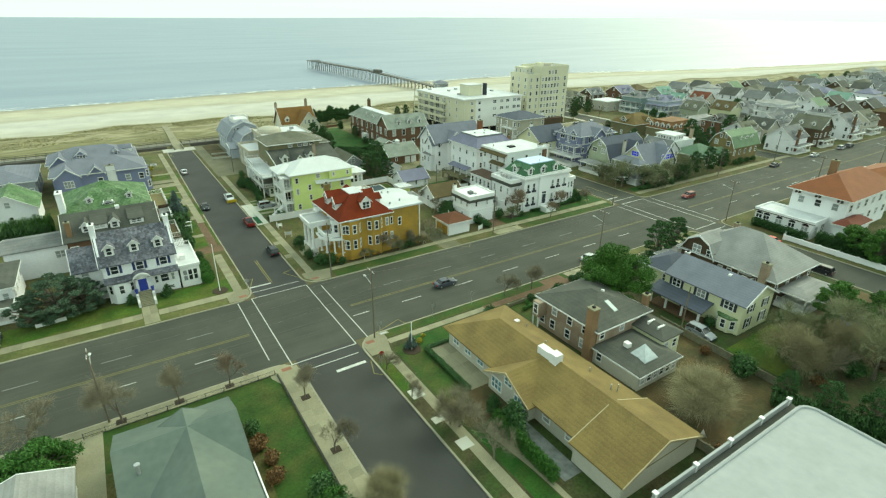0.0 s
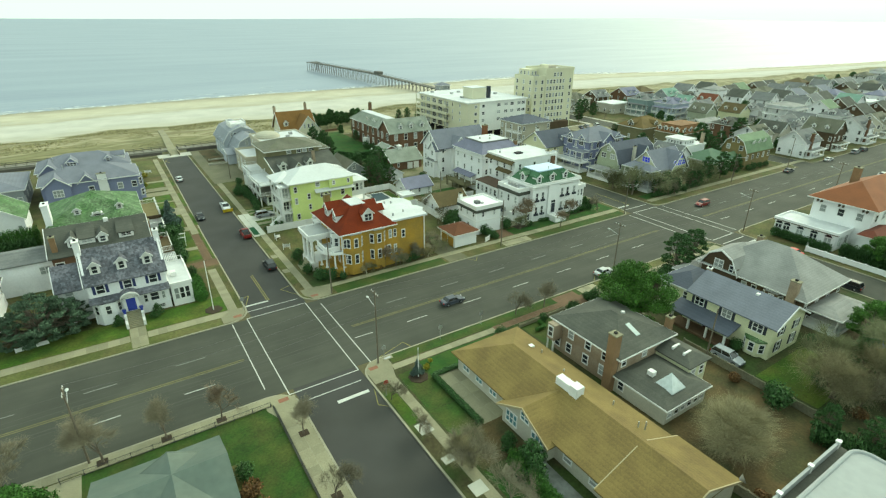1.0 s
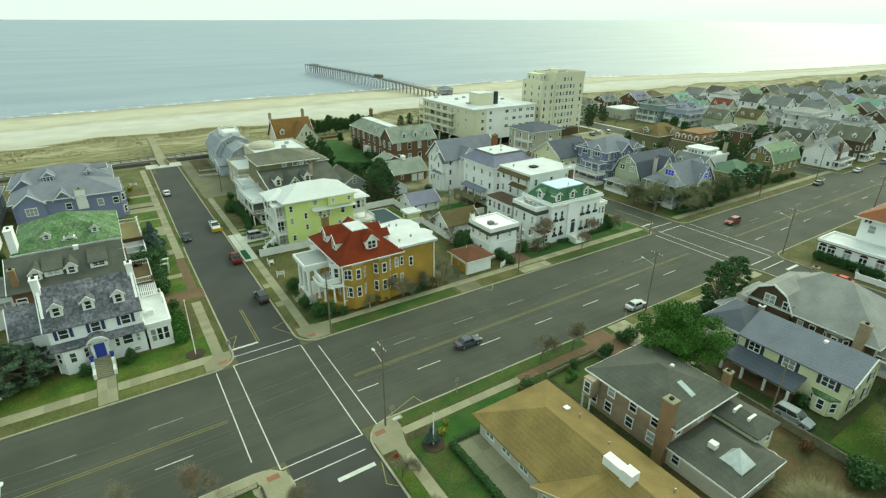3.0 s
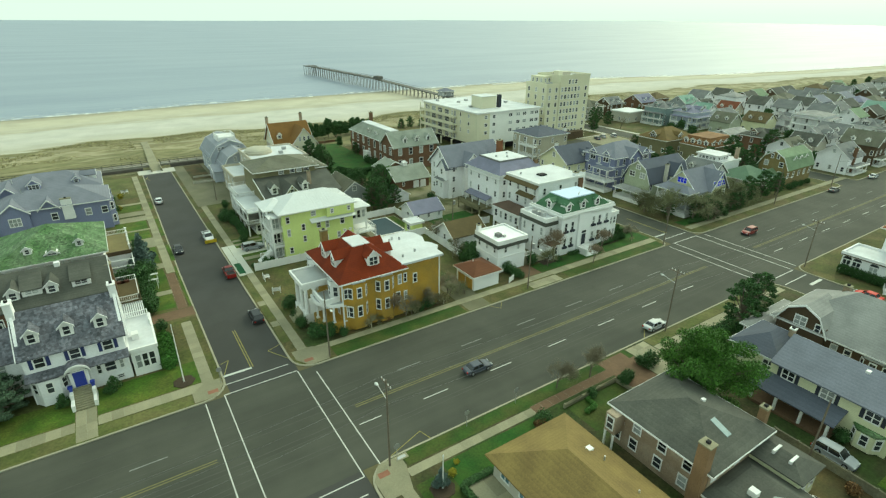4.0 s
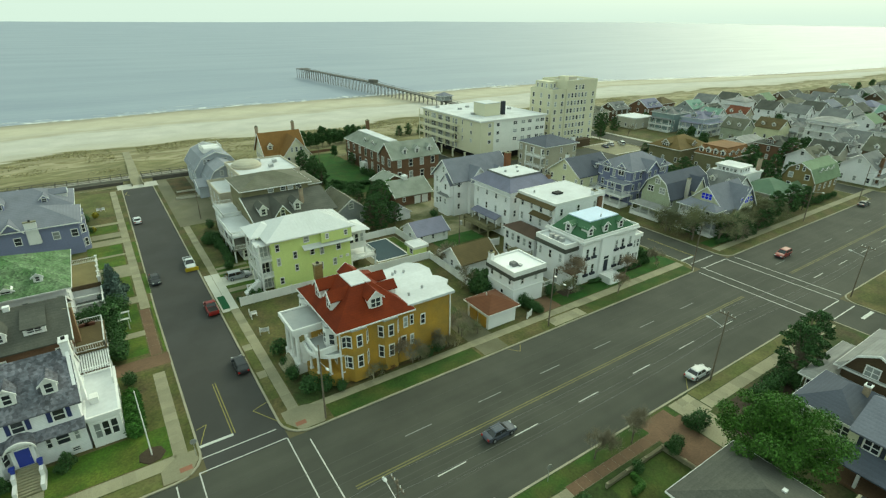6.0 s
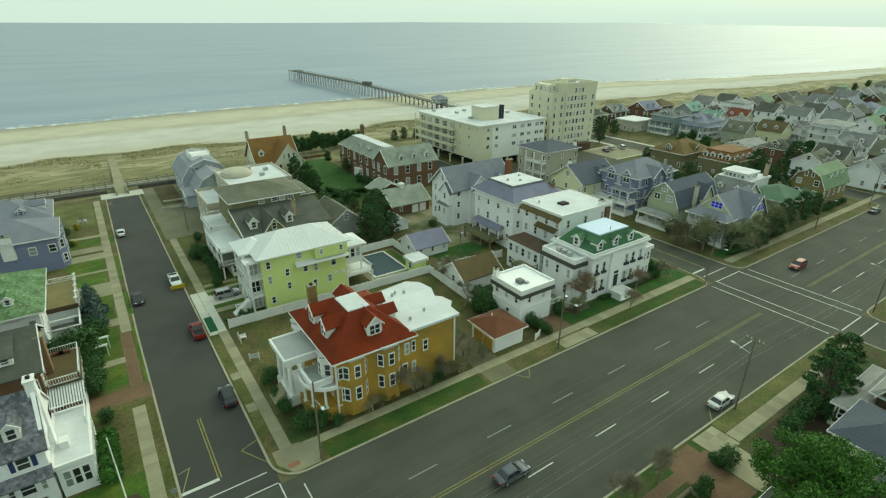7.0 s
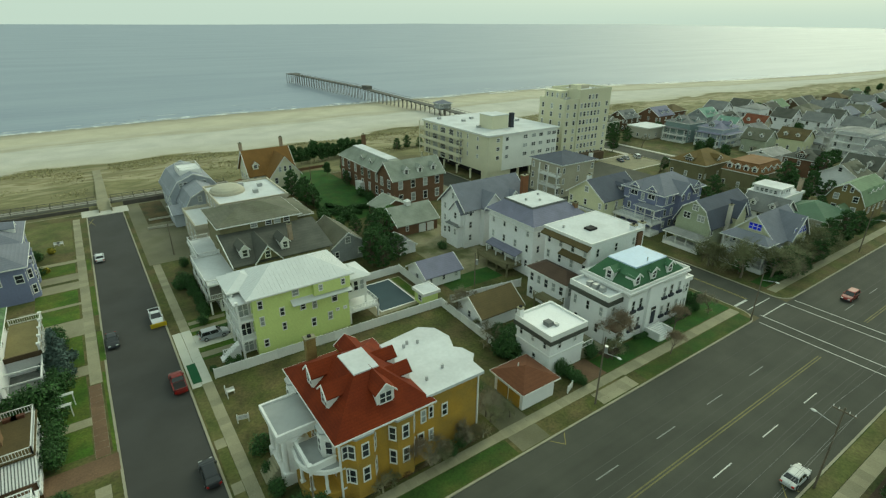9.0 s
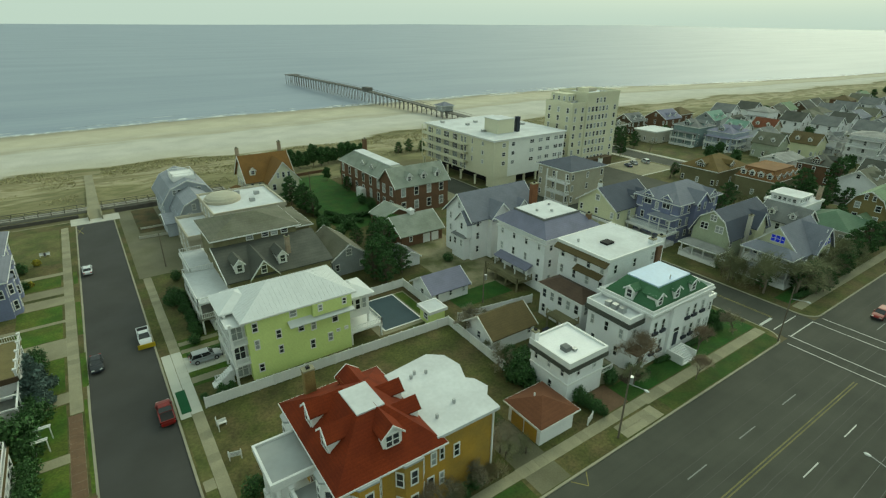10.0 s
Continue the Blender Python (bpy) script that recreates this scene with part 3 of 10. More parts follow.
ground_mat = mat("ground_zones", (0.13, 0.115, 0.06), 0.95, 0.13, 2.5, 0.08, 0.4)
gn, gl = ground_mat.node_tree.nodes, ground_mat.node_tree.links
g_at = gn.new("ShaderNodeAttribute")
g_at.attribute_name = "beach"
g_noise = gn.new("ShaderNodeTexNoise")
g_noise.inputs["Scale"].default_value = 0.30
g_noise.inputs["Detail"].default_value = 8
g_geo = gn.new("ShaderNodeNewGeometry")
g_map = gn.new("ShaderNodeMapping")
g_map.inputs["Scale"].default_value = (0.05, 0.7, 1.0)      # long streaks along the shore
gl.new(g_geo.outputs["Position"], g_map.inputs["Vector"])
gl.new(g_map.outputs["Vector"], g_noise.inputs["Vector"])
g_amp = gn.new("ShaderNodeMath")
g_amp.operation = 'MULTIPLY_ADD'
g_amp.inputs[1].default_value, g_amp.inputs[2].default_value = 0.15, -0.075
gl.new(g_noise.outputs["Fac"], g_amp.inputs[0])
g_sum = gn.new("ShaderNodeMath")
g_sum.operation = 'ADD'
gl.new(g_at.outputs["Fac"], g_sum.inputs[0])
gl.new(g_amp.outputs[0], g_sum.inputs[1])
g_patch = gn.new("ShaderNodeTexNoise")
g_patch.inputs["Scale"].default_value = 0.17
g_patch.inputs["Detail"].default_value = 9
g_long = gn.new("ShaderNodeMapping")
g_long.inputs["Scale"].default_value = (0.32, 1.0, 1.0)
gl.new(g_geo.outputs["Position"], g_long.inputs["Vector"])
gl.new(g_long.outputs["Vector"], g_patch.inputs["Vector"])
g_dune = gn.new("ShaderNodeMapRange")      # patches of grass on the dunes alone
g_dune.inputs[1].default_value, g_dune.inputs[2].default_value, g_dune.inputs[3].default_value, g_dune.inputs[4].default_value = -0.25, 0.06, 1.35, 0.0
gl.new(g_at.outputs["Fac"], g_dune.inputs[0])
g_pm = gn.new("ShaderNodeMath")
g_pm.operation = 'MULTIPLY'
g_half = gn.new("ShaderNodeMath")
g_half.operation = 'SUBTRACT'
g_half.inputs[1].default_value = 0.5
gl.new(g_patch.outputs["Fac"], g_half.inputs[0])
gl.new(g_half.outputs[0], g_pm.inputs[0])
gl.new(g_dune.outputs[0], g_pm.inputs[1])
g_all = gn.new("ShaderNodeMath")
g_all.operation = 'ADD'
gl.new(g_sum.outputs[0], g_all.inputs[0])
gl.new(g_pm.outputs[0], g_all.inputs[1])
g_unit = gn.new("ShaderNodeMapRange")
g_unit.inputs[1].default_value, g_unit.inputs[2].default_value = -2.0, 2.0
gl.new(g_all.outputs[0], g_unit.inputs[0])
g_ramp = gn.new("ShaderNodeValToRGB")
stops = [(0.0, (0.10, 0.09, 0.045)), (0.24, (0.11, 0.10, 0.05)), (0.265, (0.135, 0.13, 0.06)), (0.30, (0.195, 0.18, 0.092)), (0.335, (0.125, 0.12, 0.052)), (0.365, (0.215, 0.198, 0.105)), (0.395, (0.29, 0.262, 0.165)), (0.425, (0.15, 0.135, 0.06)),
         (0.455, (0.235, 0.21, 0.12)), (0.48, (0.115, 0.112, 0.045)), (0.497, (0.155, 0.14, 0.062)), (0.508, (0.372, 0.357, 0.285)), (0.56, (0.424, 0.414, 0.364)), (0.615, (0.419, 0.409, 0.354)), (0.632, (0.326, 0.305, 0.227)), (0.648, (0.383, 0.362, 0.280)), (0.668, (0.409, 0.383, 0.287)),
         (0.708, (0.399, 0.372, 0.276)), (0.732, (0.29, 0.27, 0.195)), (0.755, (0.20, 0.19, 0.14))]
while len(g_ramp.color_ramp.elements) < len(stops):
    g_ramp.color_ramp.elements.new(0.5)
for e, (at, c) in zip(g_ramp.color_ramp.elements, stops):
    e.position, e.color = at, (*c, 1)
gl.new(g_unit.outputs[0], g_ramp.inputs[0])
for node in gn:
    if node.type == 'MIX' and node.blend_type == 'MULTIPLY':
        gl.new(g_ramp.outputs[0], node.inputs[6])
tagged(sheet("ground", spread((-4600, -600, 400), (-600, -60, 45), (-60, 420, 4), (420, 1000, 14), (1000, 4600, 400)),
             spread((-4600, -400, 400), (-400, 200, 60), (200, 232, 8), (232, 292, 2.5), (292, 410, 6), (410, 700, 40), (700, 1200, 250)), land, ground_mat, "beach"),
       "sandy ground with dune grass, pale beach and town soil", "ground", kind="structure")

water = bpy.data.materials.new("sea_water")
water.use_nodes = True
sn, sl = water.node_tree.nodes, water.node_tree.links
sp = sn["Principled BSDF"]
sp.inputs["Base Color"].default_value = (0.16, 0.215, 0.215, 1)
sp.inputs["Roughness"].default_value = 0.42
sp.inputs["IOR"].default_value = 1.33
s_geo = sn.new("ShaderNodeNewGeometry")
s_map = sn.new("ShaderNodeMapping")
s_map.inputs["Scale"].default_value = (0.05, 0.16, 0.1)
sl.new(s_geo.outputs["Position"], s_map.inputs["Vector"])
s_noise = sn.new("ShaderNodeTexNoise")
s_noise.inputs["Scale"].default_value = 1.0
s_noise.inputs["Detail"].default_value = 6
sl.new(s_map.outputs["Vector"], s_noise.inputs["Vector"])
s_big = sn.new("ShaderNodeTexNoise")
s_big.inputs["Scale"].default_value = 0.012
s_big.inputs["Detail"].default_value = 5
s_wide = sn.new("ShaderNodeMapping")
s_wide.inputs["Scale"].default_value = (0.35, 1.5, 1.0)
sl.new(s_geo.outputs["Position"], s_wide.inputs["Vector"])
sl.new(s_wide.outputs["Vector"], s_big.inputs["Vector"])
s_ramp = sn.new("ShaderNodeValToRGB")
s_ramp.color_ramp.elements[0].position, s_ramp.color_ramp.elements[0].color = 0.35, (0.16, 0.20, 0.26, 1)
s_ramp.color_ramp.elements[1].position, s_ramp.color_ramp.elements[1].color = 0.68, (0.21, 0.25, 0.305, 1)
sl.new(s_big.outputs["Fac"], s_ramp.inputs[0])
sl.new(s_ramp.outputs[0], sp.inputs["Base Color"])
s_bump = sn.new("ShaderNodeBump")
s_bump.inputs["Strength"].default_value = 0.35
s_bump.inputs["Distance"].default_value = 0.8
sl.new(s_noise.outputs["Fac"], s_bump.inputs["Height"])
sl.new(s_bump.outputs[0], sp.inputs["Normal"])
tagged(sheet("sea", spread((-4700, -800, 300), (-800, 1200, 100), (1200, 4700, 300)), spread((285, 700, 40), (700, 4700, 160)), lambda x, y: (-1.6 + swell(x, y), 0), water),
       "grey-green calm sea under an overcast sky", "sea", kind="structure")

# surf: broken lines of foam that follow the shore
FOAM = mat("sea_foam", (0.75, 0.78, 0.76), 0.7, 0.12, 1.5, 0.2, 0.3)
f_noise = FOAM.node_tree.nodes.new("ShaderNodeTexNoise")
f_noise.inputs["Scale"].default_value, f_noise.inputs["Detail"].default_value = 0.22, 7
f_map = FOAM.node_tree.nodes.new("ShaderNodeMapRange")
f_map.inputs[1].default_value, f_map.inputs[2].default_value, f_map.inputs[3].default_value, f_map.inputs[4].default_value = 0.38, 0.66, 0.12, 0.9
f_geo = FOAM.node_tree.nodes.new("ShaderNodeNewGeometry")
FOAM.node_tree.links.new(f_geo.outputs["Position"], f_noise.inputs["Vector"])
FOAM.node_tree.links.new(f_noise.outputs["Fac"], f_map.inputs[0])
FOAM.node_tree.links.new(f_map.outputs[0], FOAM.node_tree.nodes["Principled BSDF"].inputs["Alpha"])


def surf(shift, width, seed, gap):
    verts, faces = [], []
    last = None
    for i in range(0, 420):
        x = -220 + i * 3.2
        w = width * (0.55 + 1.1 * noise.noise((x * 0.035, seed, 1.0)))
        y = shore(x) + shift + 5.0 * noise.noise((x * 0.018, seed, 4.0)) + 1.6 * noise.noise((x * 0.11, seed, 9.0))
        on = noise.noise((x * 0.02, seed, 17.0)) > gap and w > 0.25
        if on:
            verts += [(x, y - w / 2, -1.52), (x, y + w / 2, -1.50)]
            n = len(verts)
            if last is not None:
                faces.append((last, n - 2, n - 1, last + 1))
            last = n - 2
        else:
            last = None
    me = bpy.data.meshes.new("surf")
    me.from_pydata(verts, [], faces)
    me.materials.append(FOAM)
    tagged(new("surf", me), "thin white line of breaking foam on the water", "surf", kind="stuff")


for shift, width, seed, gap in ((1.0, 8.5, 2.0, -0.8), (9.0, 2.6, 11.0, -0.1), (20.0, 1.4, 23.0, 0.18), (34.0, 1.2, 37.0, 0.28), (52.0, 1.0, 43.0, 0.33)):
    surf(shift, width, seed, gap)

WET = mat("wet_sand_pool", (0.42, 0.44, 0.40), 0.12, 0.08, 0.6, 0.1, 0.0, spec=0.6)


def tidal_pool(x, y, length, width, seed):
    """A shallow pool left on the foreshore, an uneven lens shape."""
    n = 22
    ring = []
    for i in range(n):
        a = 2 * math.pi * i / n
        k = 1 + 0.5 * noise.noise((math.cos(a) * 1.4, math.sin(a) * 1.4, seed))
        px = x + length / 2 * k * math.cos(a)
        ring.append((px, y + shore(px) + width / 2 * k * math.sin(a), -1.22))
    me = bpy.data.meshes.new("tidal_pool")
    me.from_pydata(ring, [], [tuple(range(n))])
    me.materials.append(WET)
    tagged(new("tidal_pool", me), "shallow bright tidal pool on the wet sand", "pool", kind="stuff")


for px, py, pl, pw, ps in ((262, -7.0, 42, 3.4, 1.0), (318, -9.0, 40, 4.0, 5.0), (372, -7.5, 46, 4.4, 9.0), (430, -10.0, 52, 5.0, 13.0), (500, -8.0, 60, 5.0, 17.0), (585, -9.0, 60, 5.0, 21.0)):
    tidal_pool(px, py, pl, pw, ps)

# ---- streets ----
ROAD_Y = (72.0, 94.5)
ROADS_X = [(24.2, 34.1), (125.5, 136.0), (217.0, 227.0), (318.0, 328.0), (420.0, 430.0), (522.0, 532.0), (624.0, 634.0)]
LINE_Z = 0.008


def slab(name, outline, z0, z1, material, label, category, parent=None):
    ob = part(name, prism(bmesh.new(), outline, z0, z1), material, parent, label)
    if parent is None:
        tagged(ob, "", category, kind="structure")
    return ob


def rect(x0, x1, y0, y1):
    return [(x0, y0), (x1, y0), (x1, y1), (x0, y1)]


slab("road_main", rect(-500, 1100, *ROAD_Y), -0.25, 0.0, ASPHALT, "wide worn grey asphalt avenue with painted lanes", "road")
for i, (a, b) in enumerate(ROADS_X):
    slab("road_side_north_%d" % (i + 1), [(a, ROAD_Y[1]), (b, ROAD_Y[1]), (b, 229.0), (a + 1.1, 229.0), (a + 0.5, 175.0), (a, 140.0)] if i == 0 else rect(a, b, ROAD_Y[1], town_edge(a) - 6), -0.25, 0.0, ASPHALT_NEW if i == 0 else ASPHALT, "dark asphalt side street leading to the beach", "road")
    slab("road_side_south_%d" % (i + 1), rect(a, b, -260, ROAD_Y[0]), -0.25, 0.0, ASPHALT_NEW if i == 0 else ASPHALT, "dark asphalt side street", "road")


def marks(name, rects, material, label):
    for r in rects:
        ob = part(name, boxes((*r, -0.05, LINE_Z)), material, None, label)
        tagged(ob, "", "road marking", "road markings", kind="structure")


cycle = 11.9
marks("lane_dash", [(x, x + 4.1, y - 0.075, y + 0.075) for y in (86.7,) for x in (58.6 + cycle * k for k in range(-7, 14)) if not (16 < x < 37 or 117 < x < 140)], LINE_PALE, "worn white lane dash")
marks("lane_dash", [(x, x + 4.1, y - 0.075, y + 0.075) for y in (78.95,) for x in (58.6 + cycle * k for k in range(-8, 13)) if not (16 < x < 36 or 117 < x < 140)] + [(37.0, 40.2, 79.1, 79.25)], LINE_WHITE, "white lane dash")
marks("centre_line", [(a, b, y - 0.09, y + 0.09) for a, b in ((-500, 20.0), (38.0, 121.0), (140.0, 1100.0)) for y in (82.55, 82.95)], LINE_FADED, "faded double yellow centre line")
marks("crosswalk_line", [(20.73, 20.88, 74.0, 94.2), (23.33, 23.48, 71.0, 94.9), (33.83, 33.98, 71.0, 94.7), (36.23, 36.38, 71.8, 93.0), (23.48, 33.83, 94.73, 94.88), (23.8, 33.2, 97.03, 97.18), (23.48, 33.83, 70.98, 71.13), (23.9, 33.2, 68.53, 68.68)], LINE_WHITE, "white crosswalk line across the asphalt")
marks("crosswalk_line", [(123.6, 123.8, 72.5, 93.8), (126.4, 126.6, 72.0, 94.9), (135.2, 135.4, 72.0, 94.6), (138.0, 138.2, 72.5, 94.0), (126.6, 135.2, 94.4, 94.6), (126.4, 135.0, 97.2, 97.4), (126.6, 135.2, 71.6, 71.8), (126.6, 135.2, 69.0, 69.2)], LINE_WHITE, "white crosswalk line across the asphalt")
marks("stop_bar", [(24.2, 28.3, 99.0, 99.45), (28.5, 33.2, 65.6, 66.2), (125.9, 130.2, 99.2, 99.7), (131.0, 135.6, 66.0, 66.6)], LINE_WHITE, "broad white stop bar")
marks("centre_line", [(28.15, 28.27, 99.4, 111.4), (28.5, 28.62, 99.4, 111.4), (130.4, 130.52, 99.6, 112), (130.75, 130.87, 99.6, 112)], LINE_YELLOW, "short double yellow line")
marks("asphalt_seam", [(-200, 400, y, y + w) for y, w in ((84.1, 0.09), (85.2, 0.07), (87.7, 0.08), (91.0, 0.06))], SEAM, "pale sealed seam in the asphalt")


def wandering_seam(y0, width, seed):
    """A pale worn crack that wanders a little along the lane."""
    bm = bmesh.new()
    rows = []
    for i in range(140):
        x = -60 + 1.6 * i
        y = y0 + 0.35 * noise.noise((x * 0.06, seed, 0.0)) + 0.12 * noise.noise((x * 0.4, seed, 3.0))
        w = width * (0.7 + 0.6 * abs(noise.noise((x * 0.2, seed, 9.0))))
        rows.append((bm.verts.new((x, y - w, LINE_Z - 0.002)), bm.verts.new((x, y + w, LINE_Z - 0.002))))
    for a, b in zip(rows, rows[1:]):
        bm.faces.new((a[0], b[0], b[1], a[1]))
    tagged(part("asphalt_seam", bm, SEAM, None, "pale crack wandering along the asphalt lane"), "", "road marking", "road markings", kind="structure")


for seam in ((80.9, 0.07, 1.0), (80.1, 0.05, 4.0), (77.7, 0.08, 7.0), (77.0, 0.05, 11.0)):
    wandering_seam(*seam)


def slant(name, p, q, w, material, label):
    d = Vector((q[0] - p[0], q[1] - p[1]))
    n = Vector((-d.y, d.x)).normalized() * w / 2
    bm = prism(bmesh.new(), [(p[0] - n.x, p[1] - n.y), (q[0] - n.x, q[1] - n.y), (q[0] + n.x, q[1] + n.y), (p[0] + n.x, p[1] + n.y)], -0.05, LINE_Z)
    bmesh.ops.recalc_face_normals(bm, faces=bm.faces)
    tagged(part(name, bm, material, None, label), "", "road marking", "road markings", kind="structure")


for p, q in (((37.6, 72.05), (43.1, 73.9)), ((43.1, 73.9), (43.6, 72.05)), ((31.6, 102.3), (34.0, 98.2)), ((31.6, 102.3), (34.0, 103.2)), ((24.4, 99.6), (25.7, 103.0)), ((25.7, 103.0), (24.4, 102.6)),
             ((33.0, 62.5), (34.0, 65.8)), ((33.0, 62.5), (34.0, 61.5)), ((86.0, 72.1), (88.2, 73.8)), ((88.2, 73.8), (88.8, 72.1)), ((70.5, 94.4), (71.8, 92.8)), ((71.8, 92.8), (73.2, 94.4)), ((25.0, 224.5), (26.6, 219.0)), ((26.6, 224.5), (25.0, 219.0))):
    slant("no_parking_mark", p, q, 0.11, LINE_YELLOW, "yellow no-parking mark at the kerb")

# ---- lots with kerbs ----
def lot(x0, x1, y0, y1, radii, name, label, material=LAWN):
    slab("kerb_" + name, rounded(x0, x1, y0, y1, radii), -0.25, G - 0.01, KERB, "pale concrete kerb", "kerb")
    d = 0.28
    slab("lawn_" + name, rounded(x0 + d, x1 - d, y0 + d, y1 - d, [max(0, r - d) for r in radii]), -0.2, G, material, label, "lawn")


west_edge = [(24.2, 140.0), (24.7, 175.0), (25.3, 230.5)]
west_corner = rounded(-330, 24.2, 94.5, 230.5, (3.6, 0, 0, 0))
slab("kerb_west", west_corner[:6] + west_edge + [(-330, 230.5), (-330, 94.5)], -0.25, G - 0.01, KERB, "pale concrete kerb", "kerb")
west_inner = rounded(-330, 23.92, 94.78, 230.2, (3.32, 0, 0, 0))
slab("lawn_west", west_inner[:6] + [(x - 0.28, y - (0.3 if y > 200 else 0)) for x, y in west_edge] + [(-330, 230.2), (-330, 94.78)], -0.2, G, LAWN, "winter lawn with worn brown grass", "lawn")
lot(33.75, 125.5, 94.5, 233.0, (3.6, 0.5, 0.5, 3.6), "centre", "winter lawn with worn brown grass")
lot(-330, 24.2, -260, 72.0, (0, 3.6, 0, 0), "south_west", "green winter lawn")
lot(34.1, 125.5, -260, 72.0, (0, 3.6, 3.6, 0), "south", "dark green winter lawn", GARDEN_LAWN)
for i in range(1, 6):
    a, b = ROADS_X[i][1], ROADS_X[i + 1][0]
    lot(a, b, 94.5, town_edge(b) - 6, (3.0, 0.5, 0.5, 3.0), "north_%d" % i, "winter lawn with worn brown grass")
    lot(a, b, -260, 72.0, (0, 3.0, 3.0, 0), "south_%d" % i, "winter lawn with worn brown grass")

SLAB = 1.52
slab_made = {}


def pavement(name, x0, x1, y0, y1, label="pale concrete sidewalk of square slabs", material=CONCRETE, z=G + 0.012, size=SLAB):
    """A strip of slabs, each its own piece with a narrow joint."""
    base = part(name, boxes((x0, x1, y0, y1, G - 0.1, G + 0.004)), KERB, None, label)
    tagged(base, "", "sidewalk", kind="structure")
    nx, ny = max(1, round((x1 - x0) / size)), max(1, round((y1 - y0) / size))
    dx, dy = (x1 - x0) / nx, (y1 - y0) / ny
    key = (round(dx, 3), round(dy, 3), material.name)
    if key not in slab_made:
        bm = boxes((-dx / 2 + 0.015, dx / 2 - 0.015, -dy / 2 + 0.015, dy / 2 - 0.015, -0.06, 0.0))
        slab_made[key] = mesh_of("slab", bm, material)
    for i in range(nx):
        for j in range(ny):
            shared("slab", slab_made[key], base, pose(x0 + dx * (i + 0.5), y0 + dy * (j + 0.5), z))


def patch(name, outline, material, label, category, z=G + 0.006):
    slab(name, outline, G - 0.1, z, material, label, category)


# corner ramps with red tactile pads
for pts, pad in (([(36.0, 94.95), (39.2, 94.95), (40.2, 98.4), (37.7, 99.6), (34.6, 99.6), (34.6, 97.2)], (35.6, 37.0, 95.9, 96.7)),
                 ([(22.4, 94.95), (19.6, 94.95), (19.6, 97.3), (21.6, 99.0), (23.75, 99.0), (23.75, 97.2)][::-1], (21.5, 22.9, 95.9, 96.7)),
                 ([(19.8, 71.6), (22.4, 71.6), (23.75, 69.6), (23.75, 66.6), (20.9, 66.6), (19.8, 69.0)][::-1], (21.6, 23.0, 69.8, 70.6)),
                 ([(35.9, 71.6), (38.8, 71.6), (38.8, 69.8), (37.8, 66.4), (34.5, 66.4), (34.5, 69.6)][::-1], (35.2, 36.6, 69.6, 70.4))):
    patch("corner_ramp", pts, CONCRETE, "pale concrete kerb ramp at the street corner", "pavement", G + 0.022)
    patch("tactile_pad", rect(*pad), TACTILE, "red tactile paving pad in the kerb ramp", "pavement", G + 0.03)
patch("flagpole_bed", [(19.4 + 1.0 * math.cos(0.6 * i), 100.4 + 0.8 * math.sin(0.6 * i)) for i in range(10)], MULCH, "dark mulch bed round the flagpole", "yard", G + 0.03)


def paving():
    """All the paved strips, the many small slabs last in the file."""
    pavement("sidewalk_1", -28, 5.7, 97.3, 99.3)
    pavement("sidewalk_2", 8.3, 21.6, 97.3, 99.3)
    pavement("sidewalk_3", 37.8, 66, 97.9, 99.3)
    pavement("sidewalk_4", 66, 90, 97.8, 99.4)
    pavement("sidewalk_5", 90, 124, 97.6, 99.4)
    pavement("sidewalk_6", 21.2, 22.8, 95.4, 118.5)
    pavement("sidewalk_7", 21.8, 23.4, 141.0, 226.0)
    pavement("sidewalk_8", 35.6, 37.1, 95.4, 131.9)
    pavement("sidewalk_15", 35.6, 37.1, 131.9, 149.0, "bright new concrete sidewalk of square slabs", NEW_CONCRETE)
    pavement("sidewalk_16", 35.6, 37.1, 149.0, 182)
    pavement("sidewalk_9", 38.5, 58, 68.0, 69.3)
    pavement("brick_sidewalk_2", 58, 80, 68.0, 69.5, "brown brick sidewalk", PAVER)
    pavement("sidewalk_11", 85, 124, 67.8, 69.6)
    pavement("sidewalk_12", 20.9, 23.9, 28, 70.5)
    pavement("sidewalk_13", -28, 20.9, 70.2, 71.7)
    pavement("sidewalk_14", 36.3, 37.8, 28, 66.5)
    pavement("front_walk", 5.8, 8.2, 95.0, 101.7, "broad concrete front walk to the house steps")
    pavement("driveway_1", 42.9, 47.3, 51.6, 63.3, "concrete driveway in large slabs", size=2.9)
    pavement("driveway_2", 37.1, 44.0, 142.2, 146.7, "pale concrete driveway", NEW_CONCRETE)
    pavement("brick_sidewalk", 21.6, 23.2, 123.9, 140.8, "brown brick sidewalk", PAVER)
    pavement("driveway_4", 82, 90, 95.0, 97.4, "concrete driveway apron")
    pavement("driveway_5", 80.2, 84.8, 67.6, 71.4, "concrete driveway apron")


patch("brick_driveway", rect(11.5, 24.0, 120.4, 123.7), PAVER, "brown brick driveway crossing the lawn", "driveway")
patch("brick_driveway", rect(83.4, 88.2, 99.6, 104.1), PAVER, "brown brick driveway", "driveway")
patch("alley", rect(88.2, 93.7, 104.2, 113.5), GRAVEL, "grey paved passage between the white houses", "path")
patch("mulch_bed", rect(91.2, 97.0, 101.9, 104.2), MULCH, "brown mulch bed beside the mansion", "yard", G + 0.012)
patch("mulch_bed", rect(107.0, 116.0, 102.3, 103.6), MULCH, "brown mulch bed below the windows", "yard", G + 0.012)
patch("sidewalk_far", rect(138, 228, 97.6, 99.4), CONCRETE, "pale concrete sidewalk", "pavement", G + 0.012)
